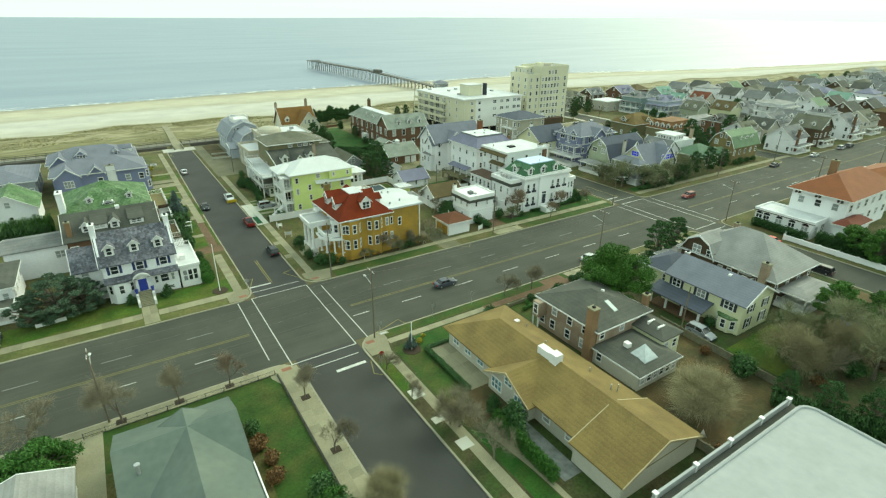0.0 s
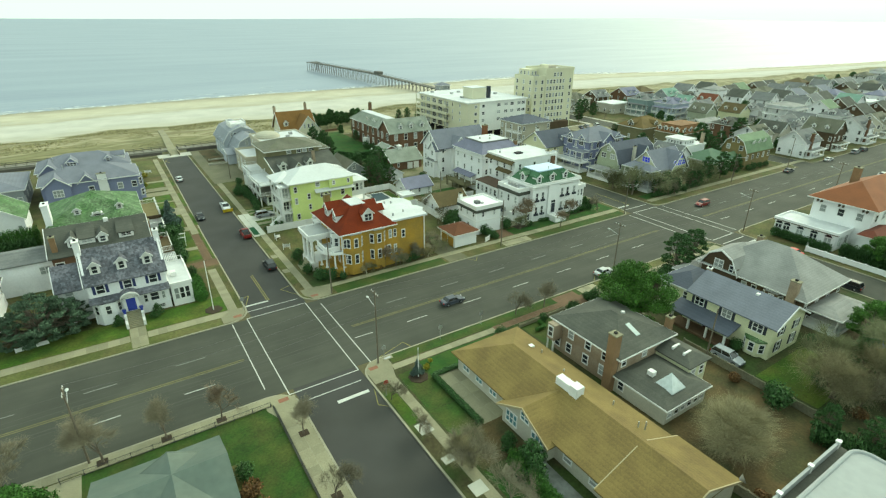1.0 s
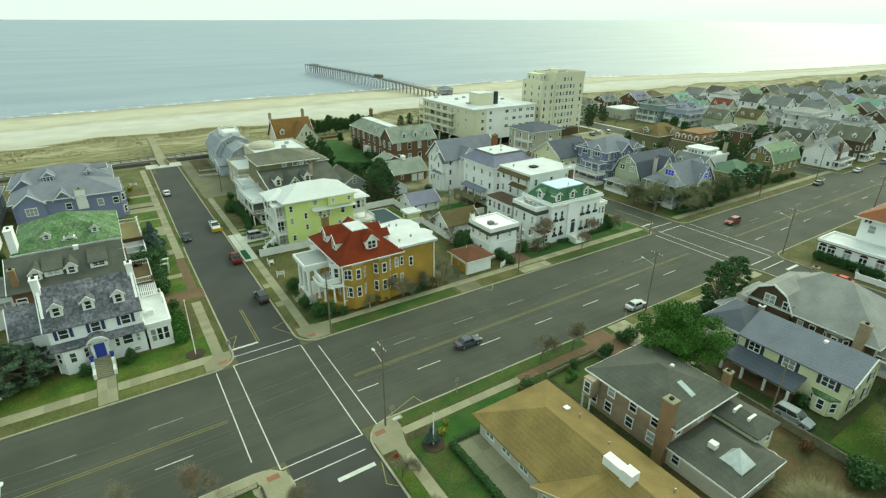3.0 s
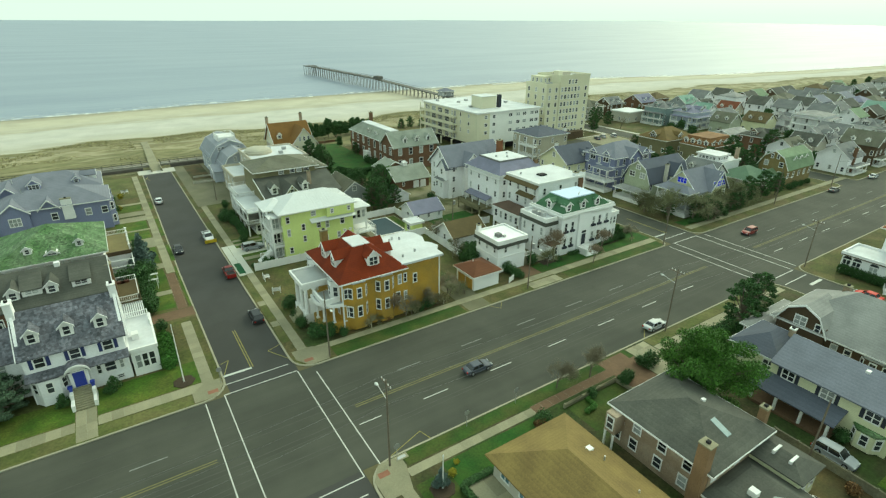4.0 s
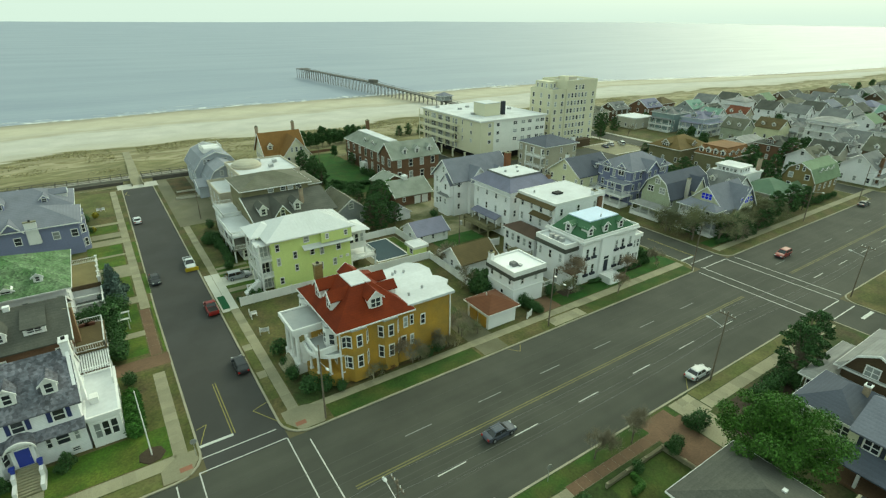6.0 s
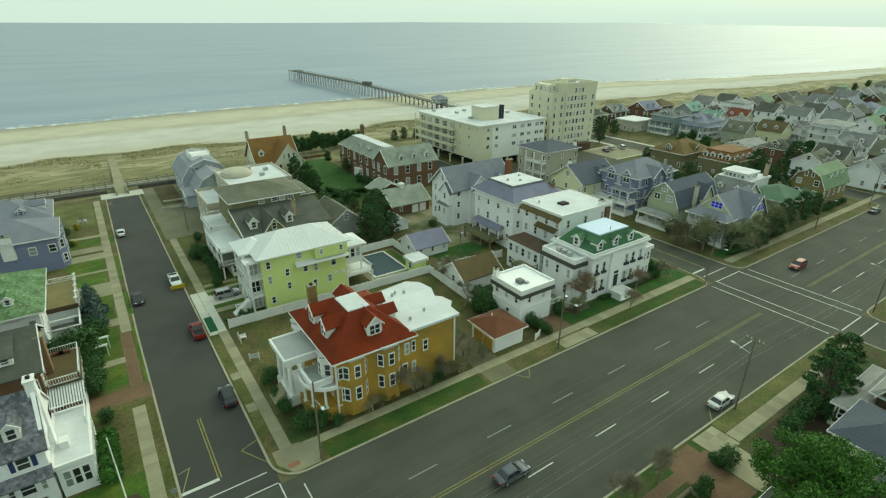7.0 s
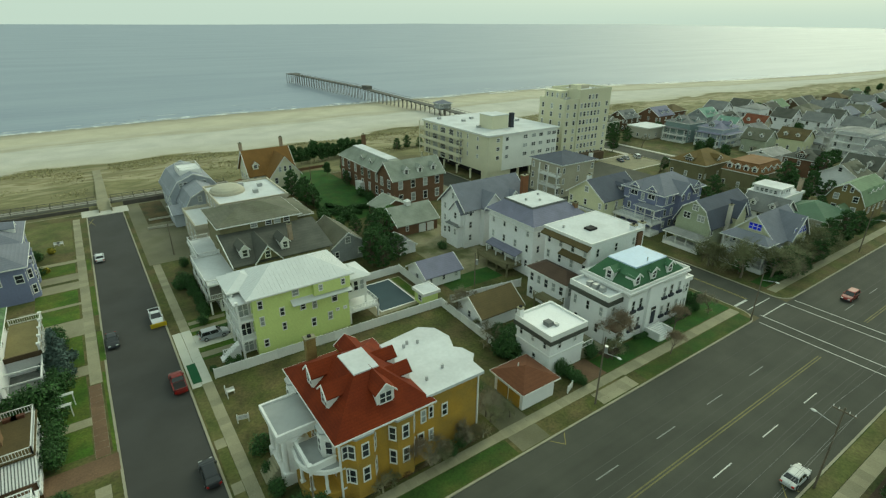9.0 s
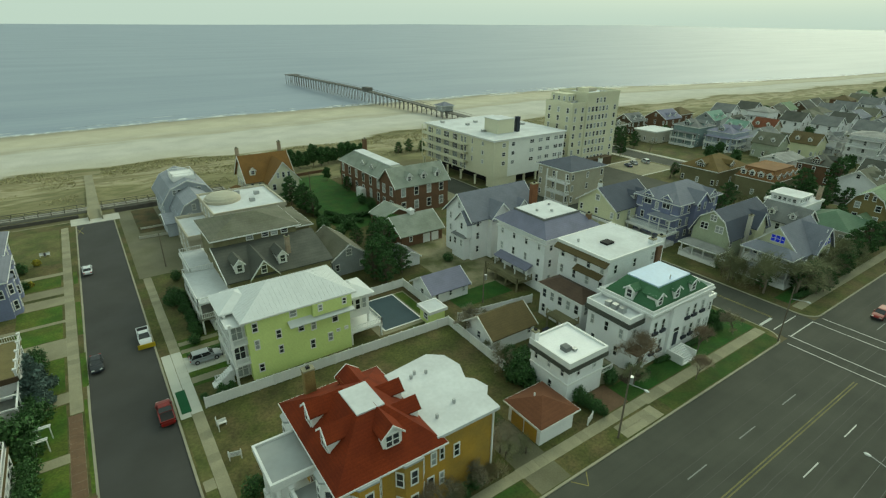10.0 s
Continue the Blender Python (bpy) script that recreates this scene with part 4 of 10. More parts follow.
patch("verge_paving", rect(34.2, 35.55, 131.5, 149.0), NEW_CONCRETE, "pale concrete apron along the kerb", "driveway", G + 0.012)
patch("lawn_green", rect(37.15, 44.0, 138.2, 152.6), LAWN_GREEN, "green strips beside the driveway", "lawn", G + 0.003)
patch("front_path", rect(37.15, 42.5, 139.0, 140.6), CONCRETE, "narrow concrete front path", "path", G + 0.012)
patch("garden_lawn", rect(62.3, 72.2, 61.4, 66.6), LAWN_DARK, "small green lawn behind the low wall", "lawn", G + 0.004)
patch("brick_walk", rect(73.5, 79.0, 62.5, 71.3), PAVER, "brown brick forecourt beside the hedge", "path")
patch("driveway_concrete", rect(79.2, 84.0, 57.0, 67.5), CONCRETE, "pale concrete driveway beside the tree", "driveway", G + 0.012)
patch("asphalt_drive", rect(66.2, 71.1, 94.9, 106.4), GRAVEL_OLIVE, "worn asphalt drive before the garage doors", "driveway")
patch("lawn_green", rect(92, 123.4, 94.9, 97.4), LAWN_DARK, "green verge before the white mansion", "lawn", G + 0.01)
patch("lawn_green", rect(88.3, 124.0, 99.6, 103.2), LAWN_LUSH, "close green lawn before the white mansion", "lawn")
patch("lawn_green", rect(116.8, 124, 103.2, 113), LAWN_LUSH, "close green lawn", "lawn")
patch("lawn_verge", rect(66, 123, 94.85, 97.4), LAWN, "grass verge between kerb and sidewalk", "lawn", G + 0.004)
patch("lawn_verge", rect(-60, 19.5, 94.85, 97.1), MEADOW, "grass verge between kerb and sidewalk", "lawn", G + 0.004)
patch("lawn_verge", rect(39, 80, 69.6, 71.6), LAWN_DARK, "green grass verge along the kerb", "lawn", G + 0.004)
patch("lawn_verge", rect(40.4, 65.6, 94.85, 97.8), LAWN_DARK, "dull green verge before the brick house", "lawn", G + 0.004)
patch("lawn_green", rect(-24, 5.7, 99.5, 105), LAWN_GREEN, "green front lawn", "lawn")
patch("lawn_green", rect(8.3, 21.4, 99.5, 105.5), LAWN_GREEN, "green front lawn", "lawn")
patch("lawn_green", rect(38.2, 42.3, 57.5, 66.6), LAWN_DARK, "green winter front lawn", "lawn")
patch("lawn_green", rect(42.4, 57.5, 63.6, 67.7), LAWN_LUSH, "bright green front lawn", "lawn")
patch("lawn_green", rect(14.5, 20.6, 30, 69.9), LAWN_DARK, "green side lawn", "lawn")
patch("lawn_green", rect(-3.5, 14.5, 62, 69.9), LAWN_DARK, "green front lawn", "lawn")
patch("lawn_green", rect(82, 99.6, 184, 240.2), LAWN_LUSH, "large green garden lawn", "lawn")
patch("lawn_green", [(38.2, 24), (41.0, 24), (40.6, 36), (39.6, 44.0), (38.2, 45.5)], LAWN_LUSH, "close green garden lawn with a curved edge", "lawn", G + 0.01)
patch("garden_border", [(39.7, 44.2), (40.7, 36.0), (41.0, 30.0), (41.7, 30.0), (41.6, 37.0), (41.2, 45.0)], CONCRETE, "pale winding border path beside the hedge", "path", G + 0.012)
patch("stone_patio", rect(42.6, 45.3, 33.0, 45.0), STONE_GREY, "blue-grey flagstone patio below the windows", "patio", G + 0.01)
patch("worn_lawn", rect(38.2, 46.0, 45.6, 51.6), DIRT, "bare brown ground below the leafless tree", "yard", G + 0.004)
patch("lawn_green", rect(38.2, 42.5, 51.7, 57.4), LAWN_DARK, "deep green lawn before the ranch house", "lawn", G + 0.01)
for x, y in ((14.3, 70.7), (7.8, 70.9), (0.9, 70.8), (22.6, 62.6), (22.5, 51.4)):
    patch("tree_pit", rect(x - 0.6, x + 0.6, y - 0.55, y + 0.55), MULCH, "dark square soil pit of a street tree", "yard", G + 0.03)
patch("utility_slab", rect(35.0, 36.9, 54.2, 56.2), NEW_CONCRETE, "bright new concrete slab beside the street", "pavement", G + 0.03)
patch("utility_slab", rect(35.4, 37.2, 43.0, 44.8), NEW_CONCRETE, "bright new concrete slab beside the street", "pavement", G + 0.03)
patch("utility_slab", rect(35.0, 36.6, 48.6, 49.8), NEW_CONCRETE, "bright new concrete slab beside the street", "pavement", G + 0.03)
patch("lawn_verge", rect(34.6, 36.2, 56.6, 63.6), LAWN_GREEN, "narrow green verge along the kerb", "lawn", G + 0.006)
patch("lawn_green", rect(83, 97, 29.5, 38), LAWN_GREEN, "green back lawn", "lawn")
patch("lawn_green", rect(84, 97, 134.6, 140.0), LAWN_LUSH, "green back lawn beside the garage", "lawn", G + 0.012)
patch("lawn_green", rect(2, 21.4, 201, 226), MEADOW, "broad green lawn beside the street head", "lawn")
for y0, y1 in ((124.2, 143.8), (147.2, 157.6), (164.2, 178.0), (187.2, 194.0)):
    patch("lawn_verge", rect(23.5, 23.9 if y0 < 140 else 24.3, y0, y1), LAWN_GREEN, "narrow green verge along the kerb", "lawn", G + 0.004)
for y0, y1 in ((103.0, 108.6), (110.4, 117.0), (118.8, 130.6)):
    patch("lawn_verge", rect(34.3, 35.5, y0, y1), MEADOW, "narrow olive verge along the kerb", "lawn", G + 0.004)
for y0, y1 in ((108.6, 110.4), (117.0, 118.8)):
    patch("verge_paving", rect(34.3, 35.55, y0, y1), CONCRETE, "pale concrete strip across the verge", "path", G + 0.008)
patch("lawn_verge", rect(85, 123, 69.7, 71.6), MEADOW, "dry olive verge along the kerb", "lawn", G + 0.004)
patch("driveway_concrete", rect(-4.6, -1.2, 40, 70.0), CONCRETE, "pale concrete drive beside the house", "driveway", G + 0.012)
patch("lawn_green", rect(138.6, 166, 99.9, 103.0), LAWN_LUSH, "dark green corner lawn", "lawn", G + 0.012)
patch("mulch_bed", rect(87.0, 101.0, 62.2, 67.2), MULCH, "brown mulch bed below the shrubs", "yard", G + 0.012)
patch("garden_bed", rect(38.4, 44.2, 211, 232), DIRT, "dark planted garden plot beside the boardwalk", "yard", G + 0.02)
patch("back_yard", rect(61, 82, 12, 46), DIRT, "brown bare back yard of fallen leaves", "yard")
patch("back_yard", rect(97, 124, 8, 37), DIRT, "brown overgrown back yard", "yard")
patch("gravel_lot", rect(35.0, 46, 182.2, 233), GRAVEL_OLIVE, "olive-grey gravel parking strip at the street head", "yard")
patch("gravel_lot", rect(46.1, 66, 196, 229), GRAVEL, "sandy gravel parking ground by the beach", "yard")
patch("gravel_yard", rect(88, 103, 137, 178), SANDY_YARD, "sandy gravel back yard", "yard")
patch("gravel_lot", rect(120, 125.2, 120, 232), GRAVEL, "gravel strip by the street", "yard")
patch("car_park_kerb", rect(195.5, 215.5, 174.5, 175.2), PALE_PAVING, "pale concrete kerb of the car park", "kerb", G + 0.05)
patch("car_park_kerb", rect(195.5, 215.5, 191.8, 192.6), PALE_PAVING, "pale concrete kerb of the car park", "kerb", G + 0.05)
patch("car_park_lot", rect(195.5, 215.5, 175.2, 191.8), GRAVEL, "pale worn car park beside the tower", "car park", G + 0.012)
patch("sidewalk_far", rect(227.6, 229.6, 120, 230), PALE_PAVING, "pale concrete sidewalk", "pavement", G + 0.012)
patch("sidewalk_far", rect(214.0, 216.2, 192.6, 230), PALE_PAVING, "pale concrete sidewalk", "pavement", G + 0.012)
patch("car_park", rect(137, 195.4, 150, 190), ASPHALT, "grey asphalt car park of the motel", "car park")
patch("garden_bed", rect(37.3, 43.9, 99.4, 106.0), GARDEN_LAWN, "dark grass round the corner shrubs", "yard", G + 0.004)
patch("garden_bed", rect(64.2, 70.9, 106.5, 113.0), GARDEN_LAWN, "dark overgrown grass beside the garage", "yard", G + 0.004)
patch("garden_bed", rect(44, 66, 99.7, 100.5), DIRT, "brown planting bed below the brick house", "yard")
for y0, y1 in ((125, 131), (133, 144), (147.4, 157.6), (164.4, 170.4), (171.6, 178.2), (187.4, 193.4)):
    patch("lawn_green", rect(14.5, 21.4, y0, y1), LAWN_GREEN, "green lawn strip between front walks", "lawn")
for y, w in ((161.0, 3.2), (171.0, 0.5), (180.3, 1.9), (185.2, 1.7), (194.4, 0.8), (145.7, 1.4), (132, 0.9)):
    patch("front_path", rect(12, 21.8, y - w, y + w), CONCRETE, "narrow concrete front path", "path")
for y in (148.7, 151.2):
    patch("driveway_strip", rect(37.2, 43.5, y - 0.6, y + 0.6), CONCRETE, "pale concrete driveway strip", "driveway")

# ---- houses of the centre block ----
def bay(h, side, u, z0, z1, w, deep, material, rows=(), b=None, roof=None):
    """A canted bay with a window on each of its three faces, standing on a wall."""
    m = h.at(side, u, 0, b)
    out = [(-w / 2, 0.05), (-w / 2 + deep * 0.8, -deep), (w / 2 - deep * 0.8, -deep), (w / 2, 0.05)]
    ob = new("bay", mesh_of("bay", prism(bmesh.new(), out, z0, z1), material))
    ob.parent, ob.matrix_basis = h.root, m
    big = [(x * 1.06, y - 0.15 if y < 0 else y) for x, y in out]
    part("bay_roof", prism(bmesh.new(), big, z1 - 0.12, z1 + 0.12), roof or TRIM, ob)
    for z, hh in rows:
        f, p, _ = window_meshes(0.95, hh, '')
        for x, y, a in ((0, -deep, 0), (-(w / 2 + w / 2 - deep * 0.8) / 2, -deep / 2 + 0.02, -math.degrees(math.atan2(deep, deep * 0.8))), ((w / 2 + w / 2 - deep * 0.8) / 2, -deep / 2 + 0.02, math.degrees(math.atan2(deep, deep * 0.8)))):
            for me, nm in ((f, "window_frame"), (p, "pane")):
                shared(nm, me, ob, pose(x, y, z, 0, 0, a))
    return ob


def ochre_brick_house():
    h = House("brick_house", "ochre brick house with red tile hip roof and white portico", 50, 107)
    b = h.block(44.3, 55.6, 100.7, 115.2, 0, 9.25, ORANGE_BRICK)
    h.skirt(8.85, 9.2, 0.35, TRIM)
    h.hip(9.3, 4.0, RED_TILE, 0.75, deck=(48.4, 51.4, 104.8, 109.1))
    h.add("roof_deck", boxes((48.3, 51.5, 104.7, 109.2, 13.15, 13.38)), FLATROOF)
    h.row('S', 2, 2.7, 0.95, 1.9, inset=1.0)
    bay(h, 'S', 46.9, 0.3, 9.08, 3.6, 0.95, ORANGE_BRICK, ((2.7, 1.9), (6.2, 1.8)), b, GREY_MEMBRANE)
    bay(h, 'S', 52.0, 0.3, 9.08, 3.6, 0.95, ORANGE_BRICK, ((2.7, 1.9), (6.2, 1.8)), b, GREY_MEMBRANE)
    bay(h, 'W', 113.4, 5.4, 9.08, 3.0, 1.15, TRIM, ((6.2, 1.8),), b, GREY_MEMBRANE)
    bay(h, 'W', 103.4, 5.6, 9.08, 3.2, 1.15, TRIM, ((6.2, 1.8),), b, GREY_MEMBRANE)
    h.window('S', 55.0, 6.2, 0.8, 1.7)
    h.window('S', 44.9, 6.2, 0.8, 1.7)
    h.row('W', 3, 6.2, 1.0, 1.8, inset=2.0)
    h.row('W', 3, 2.7, 1.0, 1.9, inset=2.0)
    h.door('W', 108.8, 1.6)
    h.dormer('S', 50.6, 0.9, 10.5, 2.2, 1.8, 3.0, 1.1, TRIM, RED_TILE, b)
    h.dormer('W', 105.4, 0.6, 10.3, 2.1, 1.8, 3.2, 1.1, TRIM, RED_TILE, b)
    h.dormer('W', 109.8, 0.6, 10.3, 2.1, 1.8, 3.2, 1.1, TRIM, RED_TILE, b)
    h.dormer('N', 51.5, 1.2, 10.1, 2.6, 1.5, 3.0, 1.0, ORANGE_BRICK, RED_TILE, b)
    h.dormer('E', 105.0, 0.4, 10.3, 1.9, 1.4, 3.2, 0.9, TRIM, RED_TILE, b)
    h.dormer('E', 108.6, 0.4, 10.3, 1.9, 1.4, 3.2, 0.9, TRIM, RED_TILE, b)
    h.chimney(47.2, 115.4, 6.0, 12.9, 1.3, 0.9, mat("sooty_tan_brick", (0.25, 0.19, 0.07), 0.9, 0.25, 6, 0.5, 0.3, courses=0.16))
    # flat-roofed east wing with a lobed far side
    e = h.block(55.6, 63.6, 100.9, 109.0, 0, 9.6, ORANGE_BRICK)
    h.add("wall", prism(bmesh.new(), [(55.6, 109.0), (63.4, 109.0), (64.6, 110.4), (63.2, 112.4), (60.8, 113.3), (56.2, 112.6)], 0, 9.6), ORANGE_BRICK)
    h.add("flat_roof", prism(bmesh.new(), [(55.4, 100.5), (64.0, 100.5), (64.1, 103.0), (65.2, 104.2), (64.7, 106.2), (63.9, 107.0), (64.9, 109.5), (64.4, 112.3), (62.6, 113.8), (59.5, 113.4), (55.8, 112.9)], 9.55, 9.95), FLATROOF)
    for vx, vy in ((58.2, 110.5), (59.0, 111.0), (60.3, 110.4), (60.0, 104.0), (57.0, 103.0)):
        h.add("roof_vent", boxes((vx - 0.14, vx + 0.14, vy - 0.14, vy + 0.14, 9.9, 10.5)), STEEL)
    h.window('S', 58.2, 5.6, 0.9, 1.7, b=e)
    h.window('S', 56.2, 6.2, 0.7, 1.6, b=e)
    h.window('S', 56.2, 2.7, 0.7, 1.6, b=e)
    h.add("downspout", boxes((63.2, 63.4, 100.72, 100.88, 0.2, 9.5)), TRIM)
    h.add("corner_board", boxes((44.15, 44.35, 100.5, 100.75, 0.2, 9.0)), TRIM)
    # two-storey portico with columns
    h.add("porch_floor", boxes((39.6, 44.3, 106.4, 112.2, 0, 1.6)), TRIM)
    h.flat(7.7, GREY_MEMBRANE, (39.6, 44.3, 106.4, 112.2, 0, 7.6), 0.35, 0.25, TRIM, "portico_roof")
    h.add("entablature", boxes((39.5, 44.3, 106.3, 112.3, 6.7, 7.3)), TRIM)
    for x, y in ((40.1, 106.9), (40.1, 109.3), (40.1, 111.7), (43.4, 111.7)):
        h.column(x, y, 1.6, 6.7, 0.36)
    h.steps('W', 109.3, 1.6, 6, 2.6, b=(39.6, 44.3, 106.4, 112.2, 0, 0))
    # rounded porch with a railed balcony on its roof
    ring = [(41.0 + 0.0, 106.4)] + [(44.3 - 3.5 * math.cos(radians(a)), 104.2 - 3.5 * math.sin(radians(a))) for a in range(0, 91, 15)] + [(44.3, 106.4)]
    h.add("porch_base", prism(bmesh.new(), ring, 0, 1.9), ORANGE_BRICK)
    wide = [((x - 44.3) * 1.08 + 44.3, (y - 104.2) * 1.08 + 104.2) for x, y in ring]
    h.add("porch_roof", prism(bmesh.new(), wide, 5.0, 5.5), TRIM)
    h.add("balcony_floor", prism(bmesh.new(), ring, 5.49, 5.56), GREY_MEMBRANE)
    for xa, xb, ya, yb in ((41.1, 41.26, 101.4, 106.0), (41.26, 44.1, 101.4, 101.56)):
        h.add("balustrade", boxes((xa, xb, ya, yb, 5.5, 6.4), (xa - 0.08, xb + 0.08, ya - 0.08, yb + 0.08, 6.4, 6.5)), TRIM)
    for x, y in ((41.18, 101.48), (41.18, 106.0)):
        h.post(x, y, 5.5, 6.75, 0.17)
    for k in (1, 3, 5, 7):
        h.column(ring[k][0] + 0.25, ring[k][1] + 0.2, 1.9, 5.0, 0.2)


def small_garage():
    h = House("garage", "small white garage with a hipped red-brown shingle roof", 74, 103.5, "garage")
    b = h.block(71.3, 77.4, 100.6, 106.6, 0, 3.1, WHITE_STUCCO)
    h.hip(3.2, 1.5, mat("rust_shingle", (0.130, 0.050, 0.022), 0.9, 0.14, 5, 0.4, 0.3, courses=0.24), 0.55)
    h.add("garage_door", boxes((71.18, 71.32, 101.2, 103.4, 0.05, 2.2)), ORANGE_BRICK)
    h.add("garage_door", boxes((71.18, 71.32, 103.7, 105.9, 0.05, 2.2)), ORANGE_BRICK)
    h.add("transom", boxes((71.15, 71.32, 101.2, 105.9, 2.3, 2.8)), TRIM)
    h.add("vent_pipe", boxes((73.6, 73.75, 104.3, 104.45, 4.0, 4.9)), TRIM)


def white_cube():
    h = House("carriage_house", "boxy two-storey white carriage house with a flat parapet roof", 83.6, 108)
    b = h.block(79.9, 87.3, 104.2, 111.6, 0, 7.0, WHITE_STUCCO)
    h.skirt(3.25, 3.55, 0.12, TRIM, "string_course")
    # shadowed cornice: the shade is put into its dark colour
    h.skirt(5.7, 6.38, 0.42, DARK_ROOF, "cornice")
    h.flat(6.85, FLATROOF, b, 0.3, 0.5, TRIM)
    h.row('W', 3, 4.4, 0.8, 1.4)
    h.row('S', 2, 4.4, 0.8, 1.4, inset=2.0)
    h.window('W', 107.4, 0.9, 0.9, 1.6)
    h.add("roof_hatch", boxes((81.5, 82.6, 106.4, 107.6, 6.9, 7.7)), GREY_ROOF)
    h.add("roof_unit", boxes((82.7, 83.3, 105.9, 106.5, 6.9, 7.4)), STEEL)
    h.chimney(80.1, 111.3, 5.0, 8.6, 0.8, 0.8, WHITE_STUCCO)
    h.rail([(87.4, 104.4), (90.0, 104.4)], 2.0, 1.0)
    h.steps('E', 105.0, 2.4, 8, 1.2, CONCRETE, (79.9, 87.4, 104, 111, 0, 0))


def white_mansion():
    h = House("mansion", "white stucco mansion with a green mansard roof and stone front steps", 105, 108)
    b = h.block(97.2, 113.4, 103.7, 113.6, 0, 9.5, WHITE_STUCCO)
    h.skirt(8.5, 8.75, 0.2, TRIM, "architrave")
    h.skirt(9.2, 9.55, 0.5, TRIM)
    h.add("balustrade", boxes((96.9, 113.7, 103.4, 103.65, 9.5, 10.05), (96.9, 97.15, 103.65, 113.7, 9.5, 10.05), (113.45, 113.7, 103.65, 113.7, 9.5, 10.05)), TRIM)
    h.hip(9.6, 3.0, GREEN_ROOF, -0.35, deck=(100.2, 108.6, 105.4, 111.0), trim=False)
    h.add("roof_deck", boxes((100.1, 108.7, 105.3, 111.1, 12.45, 12.7)), mat("blue_white_deck", (0.50, 0.61, 0.78), 0.5, 0.06, 2, 0.3, 0.05))
    h.add("vent_pipe", boxes((104.0, 104.15, 105.9, 106.05, 12.6, 13.4)), STEEL)
    for u in (99.5, 104.0, 108.6):
        h.dormer('S', u, 0.55, 10.05, 1.6, 1.7, 1.8, 0.6, TRIM, GREEN_ROOF, b)
    h.dormer('W', 108.6, 0.55, 10.05, 1.6, 1.7, 1.8, 0.6, TRIM, GREEN_ROOF, b)
    for z in (1.9, 5.6):
        for u in (98.6, 100.6, 107.4, 109.4, 111.8):
            h.window('S', u, z, 0.95, 2.0)
            h.add("balconet", boxes((u - 0.65, u + 0.65, 103.35, 103.7, z - 0.3, z + 0.2)), BLACK)
    h.window('S', 103.3, 5.6, 0.9, 2.0)
    h.window('S', 104.6, 5.6, 0.9, 2.0)
    h.add("entrance_bay", boxes((102.2, 105.8, 103.2, 103.75, 0, 9.3)), WHITE_STUCCO)
    d = h.door('S', 104.0, 1.7, 1.3, 2.6, BLACK, (97, 113, 103.2, 113, 0, 9))
    part("arched_fanlight", boxes((-0.65, 0.65, -0.08, 0.02, 2.65, 3.3)), GLASS, d)
    st = h.steps('S', 104.3, 1.65, 9, 3.2, TRIM, (97, 113, 102.8, 113, 0, 9))
    for cx in (-1.75, 1.75):
        part("cheek_wall", boxes((cx - 0.15, cx + 0.15, -2.6, 0.3, 0, 1.5)), TRIM, st)
    w = h.block(93.8, 97.2, 105.2, 113.0, 0, 8.7, WHITE_STUCCO)
    # cornice of the wing, darkened in colour for its shadow
    h.skirt(7.4, 8.2, 0.45, DARK_ROOF, "cornice", w)
    h.flat(8.7, FLATROOF, w, 0.3, 0.5, TRIM)
    h.row('W', 3, 5.0, 0.9, 1.7, b=w)
    h.row('W', 2, 1.6, 0.9, 1.7, b=w, inset=1.6)
    h.window('S', 95.5, 5.0, 0.9, 1.7, b=w)
    for y in (107.5, 108.9, 110.2):
        h.add("roof_unit", boxes((94.6, 95.5, y - 0.45, y + 0.45, 8.7, 9.6)), STEEL)
    h.add("porch_roof", boxes((93.9, 96.8, 103.0, 105.2, 3.3, 3.5)), PAVER)
    h.add("lean_to", boxes((94.0, 96.6, 103.3, 105.2, 0, 3.3)), WHITE_STUCCO)
    h.window('S', 95.3, 1.0, 1.8, 1.7, b=(94, 96.6, 103.3, 105.2, 0, 3.3))
    e = h.block(113.4, 116.2, 104.2, 112.0, 0, 6.8, WHITE_STUCCO)
    h.flat(6.9, FLATROOF, e, 0.3, 0.4, TRIM)
    h.row('S', 2, 4.2, 0.8, 1.7, b=e, inset=0.8)
    h.row('S', 2, 0.9, 0.8, 1.9, b=e, inset=0.8)


